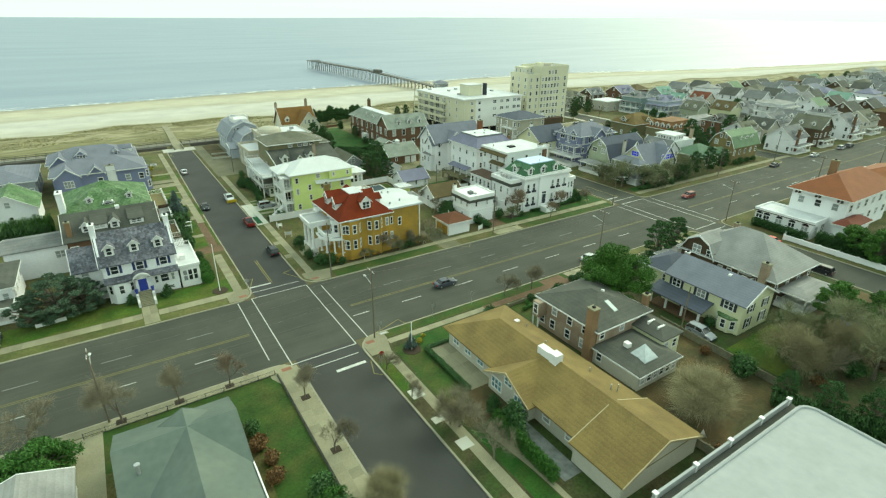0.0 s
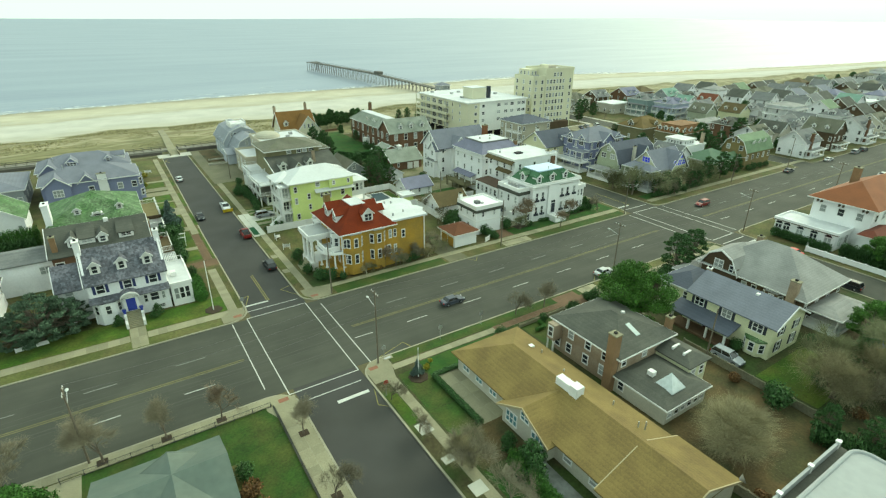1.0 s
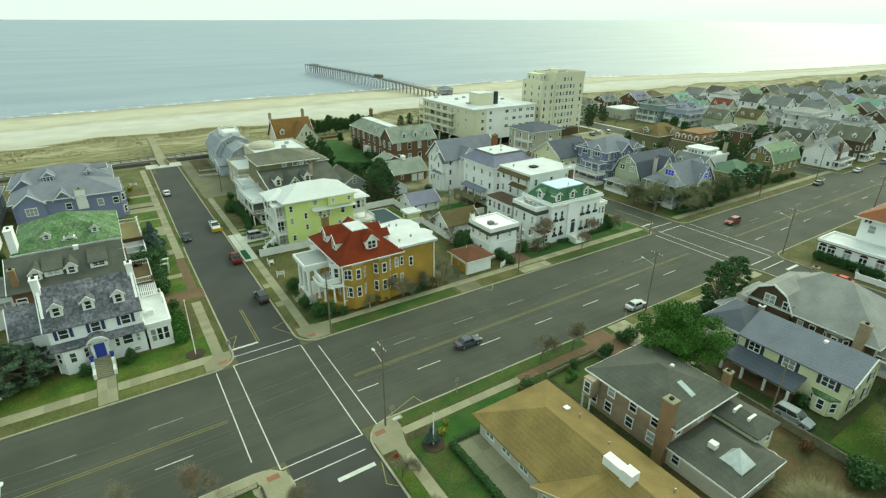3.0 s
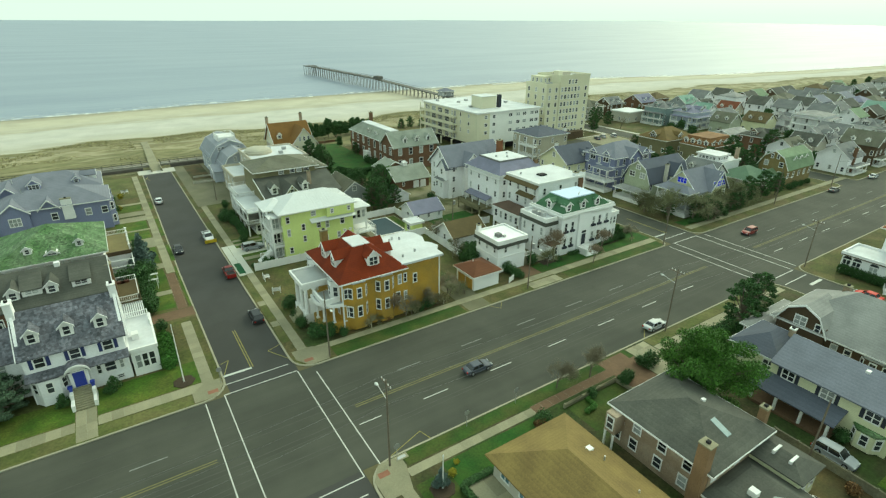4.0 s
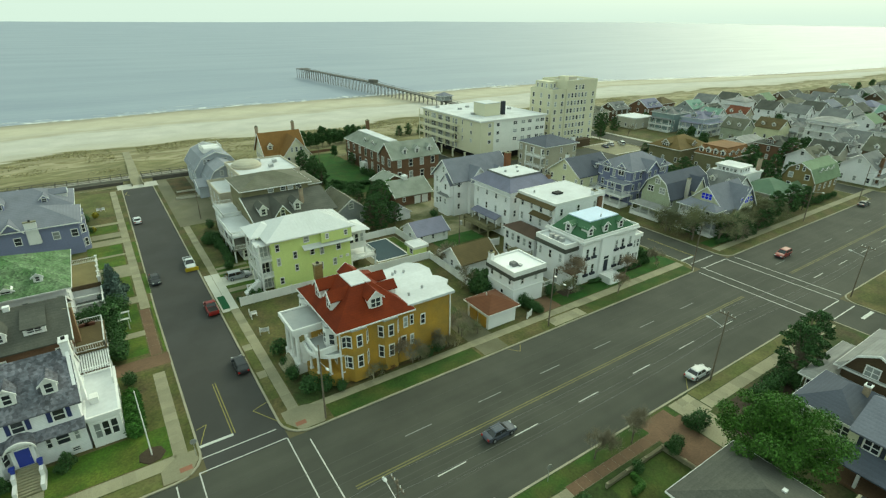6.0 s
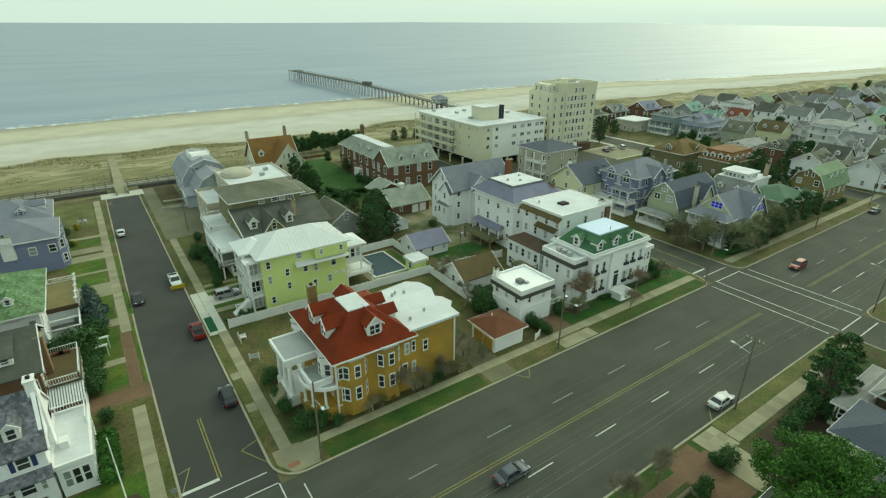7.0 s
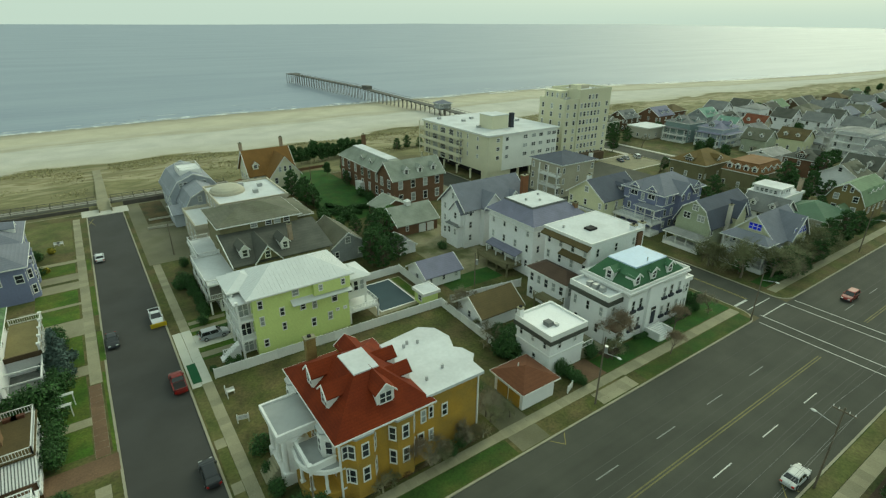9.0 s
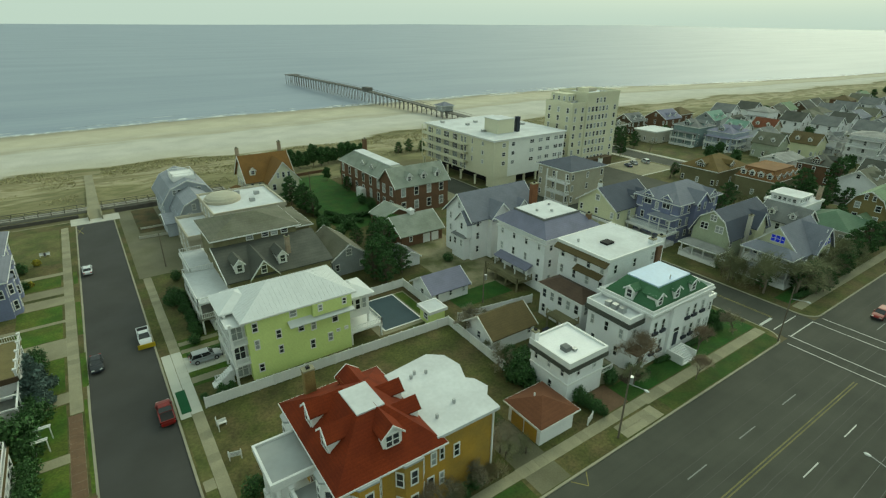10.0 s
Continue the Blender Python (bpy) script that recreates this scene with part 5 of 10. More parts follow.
def flat_white_house():
    h = House("apartment_house", "tall three-storey white house with a flat roof and brown-roofed annex", 107, 121)
    b = h.block(100.0, 114.4, 114.8, 126.0, 0, 13.6, WHITE)
    h.flat(13.7, FLATROOF, b, 0.4, 0.12, TRIM)
    h.add("roof_skirt", profile_roof(bmesh.new(), [(98.8, 12.5), (100.35, 13.62)], 114.5, 126.3, 0.2, 'y'), OLIVE_ROOF)
    h.add("pent_roof", profile_roof(bmesh.new(), [(98.8, 9.8), (100.02, 10.5)], 115.5, 121.5, 0.16, 'y'), OLIVE_ROOF)
    h.row('W', 4, 10.6, 0.95, 1.6)
    h.row('W', 4, 7.4, 0.95, 1.6)
    h.row('S', 3, 10.6, 0.95, 1.6, inset=2.0)
    h.row('S', 3, 7.4, 0.95, 1.6, inset=2.0)
    h.add("roof_hatch", boxes((104.5, 106.5, 119.0, 120.6, 13.7, 14.1)), DARK)
    h.add("roof_vent", boxes((101.5, 101.8, 123, 123.3, 13.7, 14.3)), STEEL)
    for x in (112.6, 115.2):
        h.chimney(x, 115.4, 6.0, 14.4, 1.0, 1.0, WHITE)
    h.add("brick_panel", boxes((113.2, 114.6, 114.4, 114.82, 0, 13.0)), RED_BRICK)
    a = h.block(95.2, 100.0, 115.4, 125.2, 0, 6.4, WHITE)
    h.hip(6.5, 1.3, mat("brown_shingle_roof", (0.09, 0.06, 0.042), 0.9, 0.16, 5, 0.4, 0.3, courses=0.24), 0.45, a)
    h.row('W', 5, 3.9, 1.1, 1.7, b=a)
    h.add("deck", boxes((92.6, 95.2, 115.6, 121.0, 2.5, 2.75)), OLIVE)
    h.rail([(95.1, 115.7), (92.7, 115.7), (92.7, 120.9)], 2.75, 0.95, OLIVE)
    for y in (115.9, 118.3, 120.7):
        h.post(92.8, y, 0, 2.5, 0.13, OLIVE)
    h.row('W', 3, 0.9, 1.0, 1.6, b=a)
    h.row('S', 2, 3.9, 1.1, 1.7, b=a)


def lime_house():
    h = House("beach_house", "yellow-green beach house with white metal roof and balconies", 53, 139)
    b = h.block(45.0, 61.2, 134.6, 144.6, 0, 10.6, LIME)
    ro = h.hip(10.7, 2.7, METAL_ROOF, 0.9)
    ribs = bmesh.new()
    for i in range(1, 26):
        x = 44.3 + i * 0.68
        f = min(1.0, (x - 44.1) / 5.9, (62.1 - x) / 5.9)
        for s, ya in ((1, 133.7), (-1, 145.5)):
            a, c = Vector((x, ya, 10.71)), Vector((x, ya + s * 5.9 * f, 10.71 + 2.7 * f))
            tube(ribs, a, c, 0.035, 0.035, 4)
    for i in range(1, 17):
        y = 133.7 + i * 0.69
        f = min(1.0, (y - 133.7) / 5.9, (145.5 - y) / 5.9)
        tube(ribs, (44.1, y, 10.71), (44.1 + 5.9 * f, y, 10.71 + 2.7 * f), 0.035, 0.035, 4)
        tube(ribs, (62.1, y, 10.71), (62.1 - 5.9 * f, y, 10.71 + 2.7 * f), 0.035, 0.035, 4)
    bmesh.ops.translate(ribs, verts=ribs.verts, vec=(-53, -139, 0))
    part("standing_seams", ribs, METAL_ROOF, ro)
    h.skirt(10.2, 10.55, 0.1, TRIM)
    h.add("pent_roof", profile_roof(bmesh.new(), [(133.4, 7.7), (134.75, 8.4)], 51.0, 61.6, 0.14, 'x'), METAL_ROOF)
    h.add("jetty", boxes((54.8, 61.3, 133.7, 134.62, 8.3, 10.6)), LIME)
    for u, z, w, hh in ((46.2, 8.2, 0.9, 1.4), (52.0, 8.9, 1.2, 1.1), (49.5, 6.0, 0.9, 1.4), (53.0, 6.0, 1.0, 1.1), (55.0, 5.6, 0.9, 1.7), (58.6, 5.8, 1.1, 1.8), (46.2, 5.2, 0.8, 1.5), (49.6, 3.3, 0.8, 1.3), (54.6, 2.3, 0.9, 1.5), (57.6, 2.6, 0.9, 1.4), (46.4, 1.2, 0.9, 1.3)):
        h.window('S', u, z, w, hh)
    for u in (56.0, 60.0):
        h.window('S', u, 9.1, 0.8, 1.0, b=(45, 61, 133.7, 144, 0, 10))
    for u in (59.0, 60.4):
        h.window('S', u, 3.9, 0.7, 0.35)
    # tiers of balconies on the street side
    for z in (3.2, 6.6):
        h.add("balcony_floor", boxes((42.6, 45.0, 134.8, 144.4, z - 0.25, z)), TRIM)
        h.rail([(45.0, 134.9), (42.7, 134.9), (42.7, 144.3), (45.0, 144.3)], z, 1.0)
    for y in (134.9, 138.0, 141.2, 144.3):
        for z0, z1 in ((0, 2.95), (3.2, 6.35), (6.6, 10.3)):
            h.post(42.8, y, z0, z1, 0.16)
    for z in (0.5, 3.4, 6.8):
        h.row('W', 3, z, 1.5, 2.1, inset=1.8)
    h.steps('W', 136.6, 2.2, 10, 1.5, TRIM, (42.5, 45, 134, 144, 0, 0))
    h.rail([(42.5, 135.8), (39.9, 135.8)], 1.2, 1.0)
    h.hip(10.64, 1.5, METAL_ROOF, 0.8, (43.0, 48.0, 138.8, 144.4, 0, 10.6))
    h.add("balcony_roof", boxes((42.3, 45.0, 134.7, 138.9, 9.7, 9.85)), METAL_ROOF)
    for z in (0.4, 3.4, 6.8):
        h.window('S', 43.9, z, 1.7, 2.4, b=(42.9, 45.0, 136.2, 139, 0, 10))
    h.add("stair_hall", boxes((42.95, 45.0, 136.25, 138.9, 0.1, 9.7)), TRIM)
    # glazed annex and deck
    a = h.block(61.2, 65.6, 136.4, 141.6, 4.2, 8.3, TRIM)
    h.hip(8.4, 1.3, METAL_ROOF, 0.7, a)
    for u in (62.3, 63.5, 64.7):
        h.window('S', u, 5.6, 1.0, 1.9, b=a)
    h.row('W', 2, 5.6, 1.0, 1.9, b=a)
    h.add("deck", boxes((61.2, 67.2, 134.8, 142.4, 2.2, 2.5)), TRIM)
    for x, y in ((61.5, 135.0), (67.0, 135.0), (67.0, 142.0)):
        h.post(x, y, 0, 2.2, 0.14)
    for x, y in ((61.5, 136.6), (65.4, 136.6), (65.4, 141.4)):
        h.post(x, y, 2.5, 4.2, 0.14)
    h.rail([(61.3, 134.9), (67.1, 134.9), (67.1, 142.3)], 2.5, 1.0)


def pool():
    p = House("swimming_pool", "covered garden swimming pool with a pale concrete surround", 73, 141, "pool")
    p.add("surround", boxes((66.4, 79.6, 134.6, 148.6, -0.1, 0.03)), CONCRETE)
    p.add("cover", boxes((68.2, 75.6, 135.8, 146.6, -0.06, 0.05)), POOL_COVER)
    p.add("coping", boxes((67.95, 68.2, 135.55, 146.85, -0.05, 0.09), (75.6, 75.85, 135.55, 146.85, -0.05, 0.09), (68.2, 75.6, 135.55, 135.8, -0.05, 0.09), (68.2, 75.6, 146.6, 146.85, -0.05, 0.09)), TRIM)
    p.add("turf_strip", boxes((76.2, 78.0, 137.2, 146.6, 0.0, 0.05)), LAWN_GREEN)
    p.add("planting_bed", boxes((68.6, 79.6, 147.0, 148.65, 0.0, 0.06), (78.3, 79.6, 137.0, 147.0, 0.0, 0.06)), DIRT)
    c = House("pool_cabana", "small yellow-green pool cabana with a white flat roof", 78, 134, "cabana")
    b = c.block(75.6, 78.8, 132.7, 136.0, 0, 2.7, LIME)
    c.flat(2.85, FLATROOF, b, 0.4, 0.15, TRIM)
    c.window('W', 134.0, 0.9, 1.4, 1.2)


def cottages():
    h = House("garage", "white garage with a brown gabled roof beside the pool fence", 84, 123.5, "garage")
    b = h.block(79.4, 88.6, 119.8, 127.0, 0, 3.0, WHITE)
    h.gable(3.0, 2.5, 'x', OLIVE_ROOF, WHITE, 0.45, b)
    h.row('S', 2, 1.2, 0.9, 1.2)
    h.window('W', 123.4, 1.2, 1.0, 1.3)
    g = House("garage", "small white garage with a lilac shingle roof", 85, 142, "garage")
    b = g.block(80.0, 88.6, 138.6, 145.6, 0, 2.7, WHITE)
    g.gable(2.7, 2.2, 'x', LILAC_ROOF, WHITE, 0.45, b)
    g.row('S', 3, 1.0, 0.8, 1.1)
    g.window('W', 142.0, 1.0, 1.0, 1.2)
    s = House("shed", "low grey garden shed with a white wall", 86, 158.5, "shed")
    b = s.block(83.4, 88.2, 156.0, 161.5, 0, 2.3, WHITE)
    s.gable(2.3, 1.4, 'y', GREY_ROOF, WHITE, 0.3, b)
    s.door('S', 85.8, 0.05, 0.9, 1.9, TRIM)


def lilac_roof_house():
    h = House("guest_house", "tall white boarding house with lilac skirt roof and flat deck", 108, 137)
    b = h.block(101.2, 115.6, 130.6, 144.8, 0, 11.6, WHITE)
    h.hip(11.8, 2.6, LILAC_ROOF, 0.7, deck=(103.4, 113.0, 133.6, 142.0))
    h.add("roof_deck", boxes((103.3, 113.1, 133.5, 142.1, 14.3, 14.55)), FLATROOF)
    h.add("deck_edge", boxes((103.1, 113.3, 133.3, 133.5, 14.2, 14.62), (103.1, 103.3, 133.5, 142.3, 14.2, 14.62)), GREY_ROOF)
    h.skirt(10.2, 10.5, 0.3, TRIM, "string_course")
    h.chimney(114.6, 131.9, 11.0, 14.0, 0.9, 0.9)
    for vx, vy in ((105.6, 138.0), (108.0, 136.2), (110.6, 139.5)):
        h.add("roof_vent", boxes((vx - 0.2, vx + 0.2, vy - 0.2, vy + 0.2, 14.5, 15.0)), STEEL)
    for z in (2.0, 5.4, 8.9):
        h.row('W', 4, z, 0.95, 1.6, inset=1.6)
        h.row('S', 4, z, 0.95, 1.6, inset=1.6)
    h.add("pent_roof", profile_roof(bmesh.new(), [(99.2, 4.3), (101.3, 5.1)], 133.5, 143.5, 0.14, 'y'), LILAC_ROOF)
    h.add("porch_floor", boxes((97.0, 101.2, 133.4, 143.6, 1.8, 2.1)), OLIVE)
    for y in (133.6, 137.0, 140.2, 143.4):
        h.post(97.2, y, 0, 2.1, 0.15, OLIVE)
        h.post(99.6, y, 2.1, 4.3)
    h.rail([(101.0, 133.5), (97.1, 133.5), (97.1, 143.5), (101.0, 143.5)], 2.1, 0.95, OLIVE)


def white_victorian():
    h = House("victorian_house", "white gabled house with a steep grey roof and brick chimney", 108, 156)
    b = h.block(99.0, 118.0, 151.0, 161.0, 0, 10.2, WHITE)
    h.gable(10.2, 4.6, 'x', BLUE_ROOF, WHITE, 0.7, b)
    h.add("wall", boxes((103.6, 109.0, 149.6, 151.02, 0, 10.2)), WHITE)
    h.gable(10.2, 2.8, 'y', BLUE_ROOF, WHITE, 0.5, (103.6, 109.0, 149.6, 155.4, 0, 0), ends=(1, 0))
    h.gable(10.4, 1.7, 'y', BLUE_ROOF, WHITE, 0.4, (112.6, 115.6, 151.0, 155.0, 0, 0), ends=(1, 0))
    for z in (1.8, 5.0, 8.0):
        h.row('W', 3, z, 0.9, 1.5, b=b, inset=1.8)
        h.row('S', 4, z, 0.95, 1.5, b=b, inset=1.6)
    h.window('W', 156.0, 11.2, 1.0, 1.5, b=b)
    h.window('S', 106.3, 8.3, 1.8, 1.5, b=(103.6, 109, 149.6, 151, 0, 0))
    h.add("wall", boxes((97.9, 99.02, 151.3, 155.5, 5.6, 9.3)), WHITE)
    h.gable(9.3, 2.3, 'x', BLUE_ROOF, WHITE, 0.4, (97.9, 101.5, 151.3, 155.5, 0, 0), ends=(1, 0))
    h.window('W', 153.4, 7.2, 1.0, 1.5, b=(97.9, 99, 151, 155, 0, 0))
    h.add("pent_roof", profile_roof(bmesh.new(), [(148.7, 9.5), (150.3, 10.35)], 103.2, 109.4, 0.16, 'x'), BLUE_ROOF)
    h.chimney(117.2, 150.9, 0.0, 15.4, 1.7, 1.1, mat("orange_red_brick", (0.24, 0.105, 0.05), 0.9, 0.2, 6, 0.5, 0.3, courses=0.16))
    h.add("bay", boxes((97.6, 99.02, 152.0, 156.5, 0, 5.4)), WHITE)
    h.hip(5.4, 0.9, GREY_ROOF, 0.35, (97.6, 99.02, 152.0, 156.5, 0, 5.4), name="bay_roof")
    h.row('W', 2, 3.2, 1.0, 1.5, b=(97.6, 99, 152, 156.5, 0, 5.4))


def brick_manor():
    h = House("brick_manor", "large red brick manor with a grey-green gambrel roof and white dormers", 106, 205)
    a = h.block(99.5, 117.0, 186.0, 195.5, 0, 8.6, RED_BRICK)
    h.gable(8.6, 4.2, 'x', MANOR_ROOF, RED_BRICK, 0.5, a)
    for u in (104.5, 109.2, 113.9):
        h.dormer('S', u, 1.0, 9.2, 1.6, 1.6, 2.4, 0.9, TRIM, MANOR_ROOF, a)
    for z in (1.4, 5.4):
        h.row('S', 4, z, 1.5, 2.3, b=a, inset=2.4)
        h.row('W', 2, z, 1.7, 2.5, b=a, inset=2.6)
    w = h.block(100.2, 110.5, 195.5, 224.0, 0, 8.6, RED_BRICK)
    h.hip(8.6, 3.1, MANOR_ROOF, 0.5, w, deck=(103.7, 107.0, 193.0, 220.4))
    h.add("roof_deck", boxes((103.6, 107.1, 196.5, 220.5, 11.62, 11.85)), FLATROOF)
    for u in (203.0, 209.0):
        h.dormer('W', u, 1.0, 9.2, 1.6, 1.4, 2.6, 0.8, TRIM, MANOR_ROOF, w)
    for z in (1.4, 5.2):
        h.row('W', 6, z, 1.5, 2.5, b=w, inset=2.2)
    h.add("porch", boxes((98.6, 100.2, 206.0, 209.6, 0, 3.0)), TRIM)
    h.chimney(109.5, 224.2, 6.0, 14.2, 1.2, 1.0, RED_BRICK)
    g = House("brick_garage", "low red brick garage with a grey gabled roof and white cupola", 95, 171, "garage")
    b = g.block(89.4, 101.2, 166.0, 176.4, 0, 3.2, RED_BRICK)
    g.gable(3.2, 3.2, 'x', MANOR_ROOF, RED_BRICK, 0.5, b)
    g.add("cupola", boxes((94.6, 95.9, 170.6, 171.9, 5.6, 7.2)), TRIM)
    g.hip(7.2, 0.6, TRIM, 0.15, (94.6, 95.9, 170.6, 171.9, 0, 0), name="cupola_roof", trim=False)
    for u in (96.5, 99.0):
        g.add("garage_door", boxes((u - 1.0, u + 1.0, 165.88, 166.02, 0.05, 2.3)), TRIM)
    g.window('S', 92.0, 1.2, 0.9, 1.2)
    k = g.block(90.0, 99.0, 176.4, 183.0, 0, 4.2, RED_BRICK)
    g.gable(4.2, 2.2, 'y', MANOR_ROOF, RED_BRICK, 0.4, k)


def dune_row():
    """Houses between the side street's head and the dunes."""
    h = House("tudor_house", "cream tudor house with a rust-orange hipped gable roof by the dunes", 76, 224)
    pale = mat("pale_cream_stucco", (0.74, 0.72, 0.55), 0.85, 0.07, 4, 0.3, 0.15)
    rust = mat("rust_roof", (0.185, 0.098, 0.024), 0.85, 0.16, 5, 0.4, 0.3, courses=0.24)
    b = h.block(68.6, 82.4, 219.6, 231.0, 0, 7.2, pale)
    h.gable(7.2, 6.2, 'x', rust, pale, 0.6, b)
    c = h.block(73.6, 82.6, 215.2, 219.6, 0, 7.2, pale)
    h.gable(7.2, 5.4, 'y', rust, pale, 0.6, (73.6, 82.6, 215.2, 225.4, 0, 0), ends=(1, 0))
    h.dormer('S', 70.8, 1.0, 8.4, 1.7, 1.4, 2.8, 0.9, pale, rust, b)
    for z in (1.2, 4.4):
        h.row('S', 3, z, 1.1, 1.7, b=c, inset=1.5)
        h.row('S', 2, z, 1.0, 1.7, b=(68.6, 73.6, 219.6, 231, 0, 0), inset=1.4)
        h.row('W', 4, z, 1.1, 1.7, b=b, inset=1.8)
    h.row('S', 3, 7.9, 0.9, 1.5, b=c, inset=2.9)
    h.window('W', 225.3, 8.6, 1.2, 1.6, b=b)
    p = h.block(65.8, 68.6, 221.0, 229.0, 0, 3.0, WOOD_RED, "porch")
    h.hip(3.1, 1.2, rust, 0.4, p, name="porch_roof")
    h.chimney(82.2, 229.6, 0, 15.4, 0.9, 1.0, TAN_BRICK)
    h.chimney(69.2, 229.4, 8, 14.8, 0.9, 0.9, TAN_BRICK)
    g = House("shingle_house", "grey shingled gambrel beach house with white trim", 50, 217)
    b = g.block(47.0, 57.0, 202.5, 214.0, 0, 5.6, BEACH_GREY)
    g.gable(5.6, 4.2, 'y', BEACH_ROOF, BEACH_GREY, 0.5, b, gambrel=True)
    c = g.block(45.4, 58.2, 214.0, 231.0, 0, 6.8, BEACH_GREY)
    g.gable(6.8, 4.6, 'y', BEACH_ROOF, BEACH_GREY, 0.6, c, gambrel=True)
    k = g.block(44.2, 47.0, 204.5, 213.0, 0, 3.6, BEACH_GREY)
    g.gable(3.6, 1.4, 'x', BEACH_ROOF, BEACH_GREY, 0.4, k, ends=(1, 0))
    g.add("lookout", boxes((48.9, 54.7, 217.0, 224.0, 10.4, 11.7)), TRIM)
    g.rail([(49.0, 217.1), (54.6, 217.1), (54.6, 223.9), (49.0, 223.9), (49.0, 217.1)], 11.7, 0.8)
    for z in (1.2, 4.2):
        g.row('S', 2, z, 1.2, 1.6, b=b, inset=2.6)
        g.row('W', 4, z + 0.4, 1.2, 1.6, b=c, inset=2.4)
    g.row('S', 2, 6.6, 1.0, 1.4, b=b, inset=3.8)
    for u in (48.4, 49.6, 53.4, 54.6):
        g.window('S', u, 7.8, 1.0, 1.3, b=c)
    t = House("stucco_villa", "tan stucco villa with a low dome and flat white roof", 60, 193)
    b = t.block(52.0, 68.0, 184.0, 201.0, 0, 10.2, TAN)
    t.flat(10.3, FLATROOF, b, 0.3, 0.5, TAN)
    bm = bmesh.new()
    tube(bm, (56.2, 194.5, 8), (56.2, 194.5, 11.0), 4.2, 4.2, 24)
    t.add("drum", bm, TAN)
    bm = bmesh.new()
    for i in range(4):
        r0, r1 = 4.0 * math.cos(radians(22.5 * i)), 4.0 * math.cos(radians(22.5 * (i + 1)))
        tube(bm, (56.2, 194.5, 11.0 + 1.3 * math.sin(radians(22.5 * i))), (56.2, 194.5, 11.0 + 1.3 * math.sin(radians(22.5 * (i + 1)))), r0, max(r1, 0.2), 24)
    t.add("dome", bm, mat("dome_membrane", (0.44, 0.42, 0.33), 0.8, 0.08, 4, 0.4, 0.1))
    c = t.block(45.8, 52.0, 183.0, 198.0, 0, 6.2, TAN)
    t.flat(6.3, FLATROOF, c, 0.2, 0.7, TAN)
    for z in (1.2, 4.0):
        t.row('W', 3, z, 1.2, 1.7, b=c, inset=2.5)
    t.row('W', 4, 7.4, 1.2, 1.7, b=b, inset=2.5)
    t.row('S', 4, 7.4, 1.2, 1.7, b=b, inset=2.5)
    for x, y in ((62, 190), (64.5, 195), (60.5, 198)):
        t.add("roof_unit", boxes((x - 0.6, x + 0.6, y - 0.5, y + 0.5, 10.3, 11.2)), STEEL)
    o = House("shingled_house", "olive shingle house with dark dormered roof and white decks", 56, 162)
    b = o.block(47.2, 66.0, 153.4, 171.0, 0, 7.85, OLIVE)
    o.add("roof", profile_roof(bmesh.new(), [(152.9, 8.0), (163.6, 11.0)], 46.7, 66.5, 0.2, 'x'), DARK_ROOF)
    o.add("fascia", profile_roof(bmesh.new(), [(152.85, 8.05), (163.6, 11.05)], 46.58, 46.7, 0.34, 'x'), TRIM)
    o.add("gable_wall", profile_fill(bmesh.new(), [(153.4, 7.8), (163.5, 10.65), (163.5, 7.8)], 47.2, 66.0, 'x'), OLIVE)
    for u in (49.6, 57.4):
        o.dormer('S', u, 1.6, 8.7, 1.6, 1.7, 3.4, 0.9, TRIM, DARK_ROOF, b)
    o.gable(8.3, 2.8, 'y', DARK_ROOF, OLIVE, 0.4, (51.0, 55.6, 153.0, 162.0, 0, 0), ends=(1, 0))
    o.window('S', 53.3, 8.5, 1.1, 1.4, b=(51, 55.6, 153.0, 160, 0, 0))
    o.chimney(59.4, 157.6, 8, 12.6, 0.8, 0.8, TAN_BRICK)
    u = o.block(47.4, 63.2, 163.4, 176.0, 6.0, 12.6, OLIVE)
    o.hip(12.6, 2.2, MOSS_ROOF, 0.8, u)
    for x in (54.0, 57.0, 58.8, 60.8):
        o.window('S', x, 11.2, 1.4, 0.9, b=u)
    n = o.block(60.0, 67.0, 166.0, 178.0, 0, 11.0, OLIVE)
    o.hip(11.1, 1.4, MOSS_ROOF, 0.6, n)
    for z in (3.0, 6.0):
        o.add("deck", boxes((41.4, 47.2, 152.0, 166.0, z - 0.25, z)), GREY_DECK if z < 4 else FLATROOF)
        o.rail([(47.0, 152.1), (41.5, 152.1), (41.5, 165.9), (47.0, 165.9)], z, 1.0)
    for y in (152.3, 156.6, 161.0, 165.7):
        o.post(41.7, y, 0, 2.75, 0.15)
        o.post(41.7, y, 3.0, 5.75, 0.15)
    o.add("sunroom", boxes((43.4, 47.22, 152.6, 158.6, 0, 2.75)), TRIM)
    o.row('W', 4, 0.8, 1.1, 1.6, b=(43.4, 47, 152.6, 158.6, 0, 0), inset=0.9)
    o.row('S', 3, 0.8, 1.0, 1.6, b=(43.4, 47, 152.6, 158.6, 0, 0), inset=0.7)
    d2 = o.block(43.0, 47.2, 166.0, 177.0, 0, 5.8, TRIM)
    o.flat(5.9, FLATROOF, d2, 0.3, 0.0, TRIM)
    o.rail([(47.0, 166.1), (42.9, 166.1), (42.9, 176.9), (47.0, 176.9)], 5.9, 1.0)
    o.row('W', 3, 3.4, 1.2, 1.7, b=d2, inset=1.8)
    s = House("cottage", "small grey-roofed cottage among dark evergreens", 72, 166, "cottage")
    b = s.block(69.2, 77.0, 160.4, 173.0, 0, 4.2, GREY_SHINGLE)
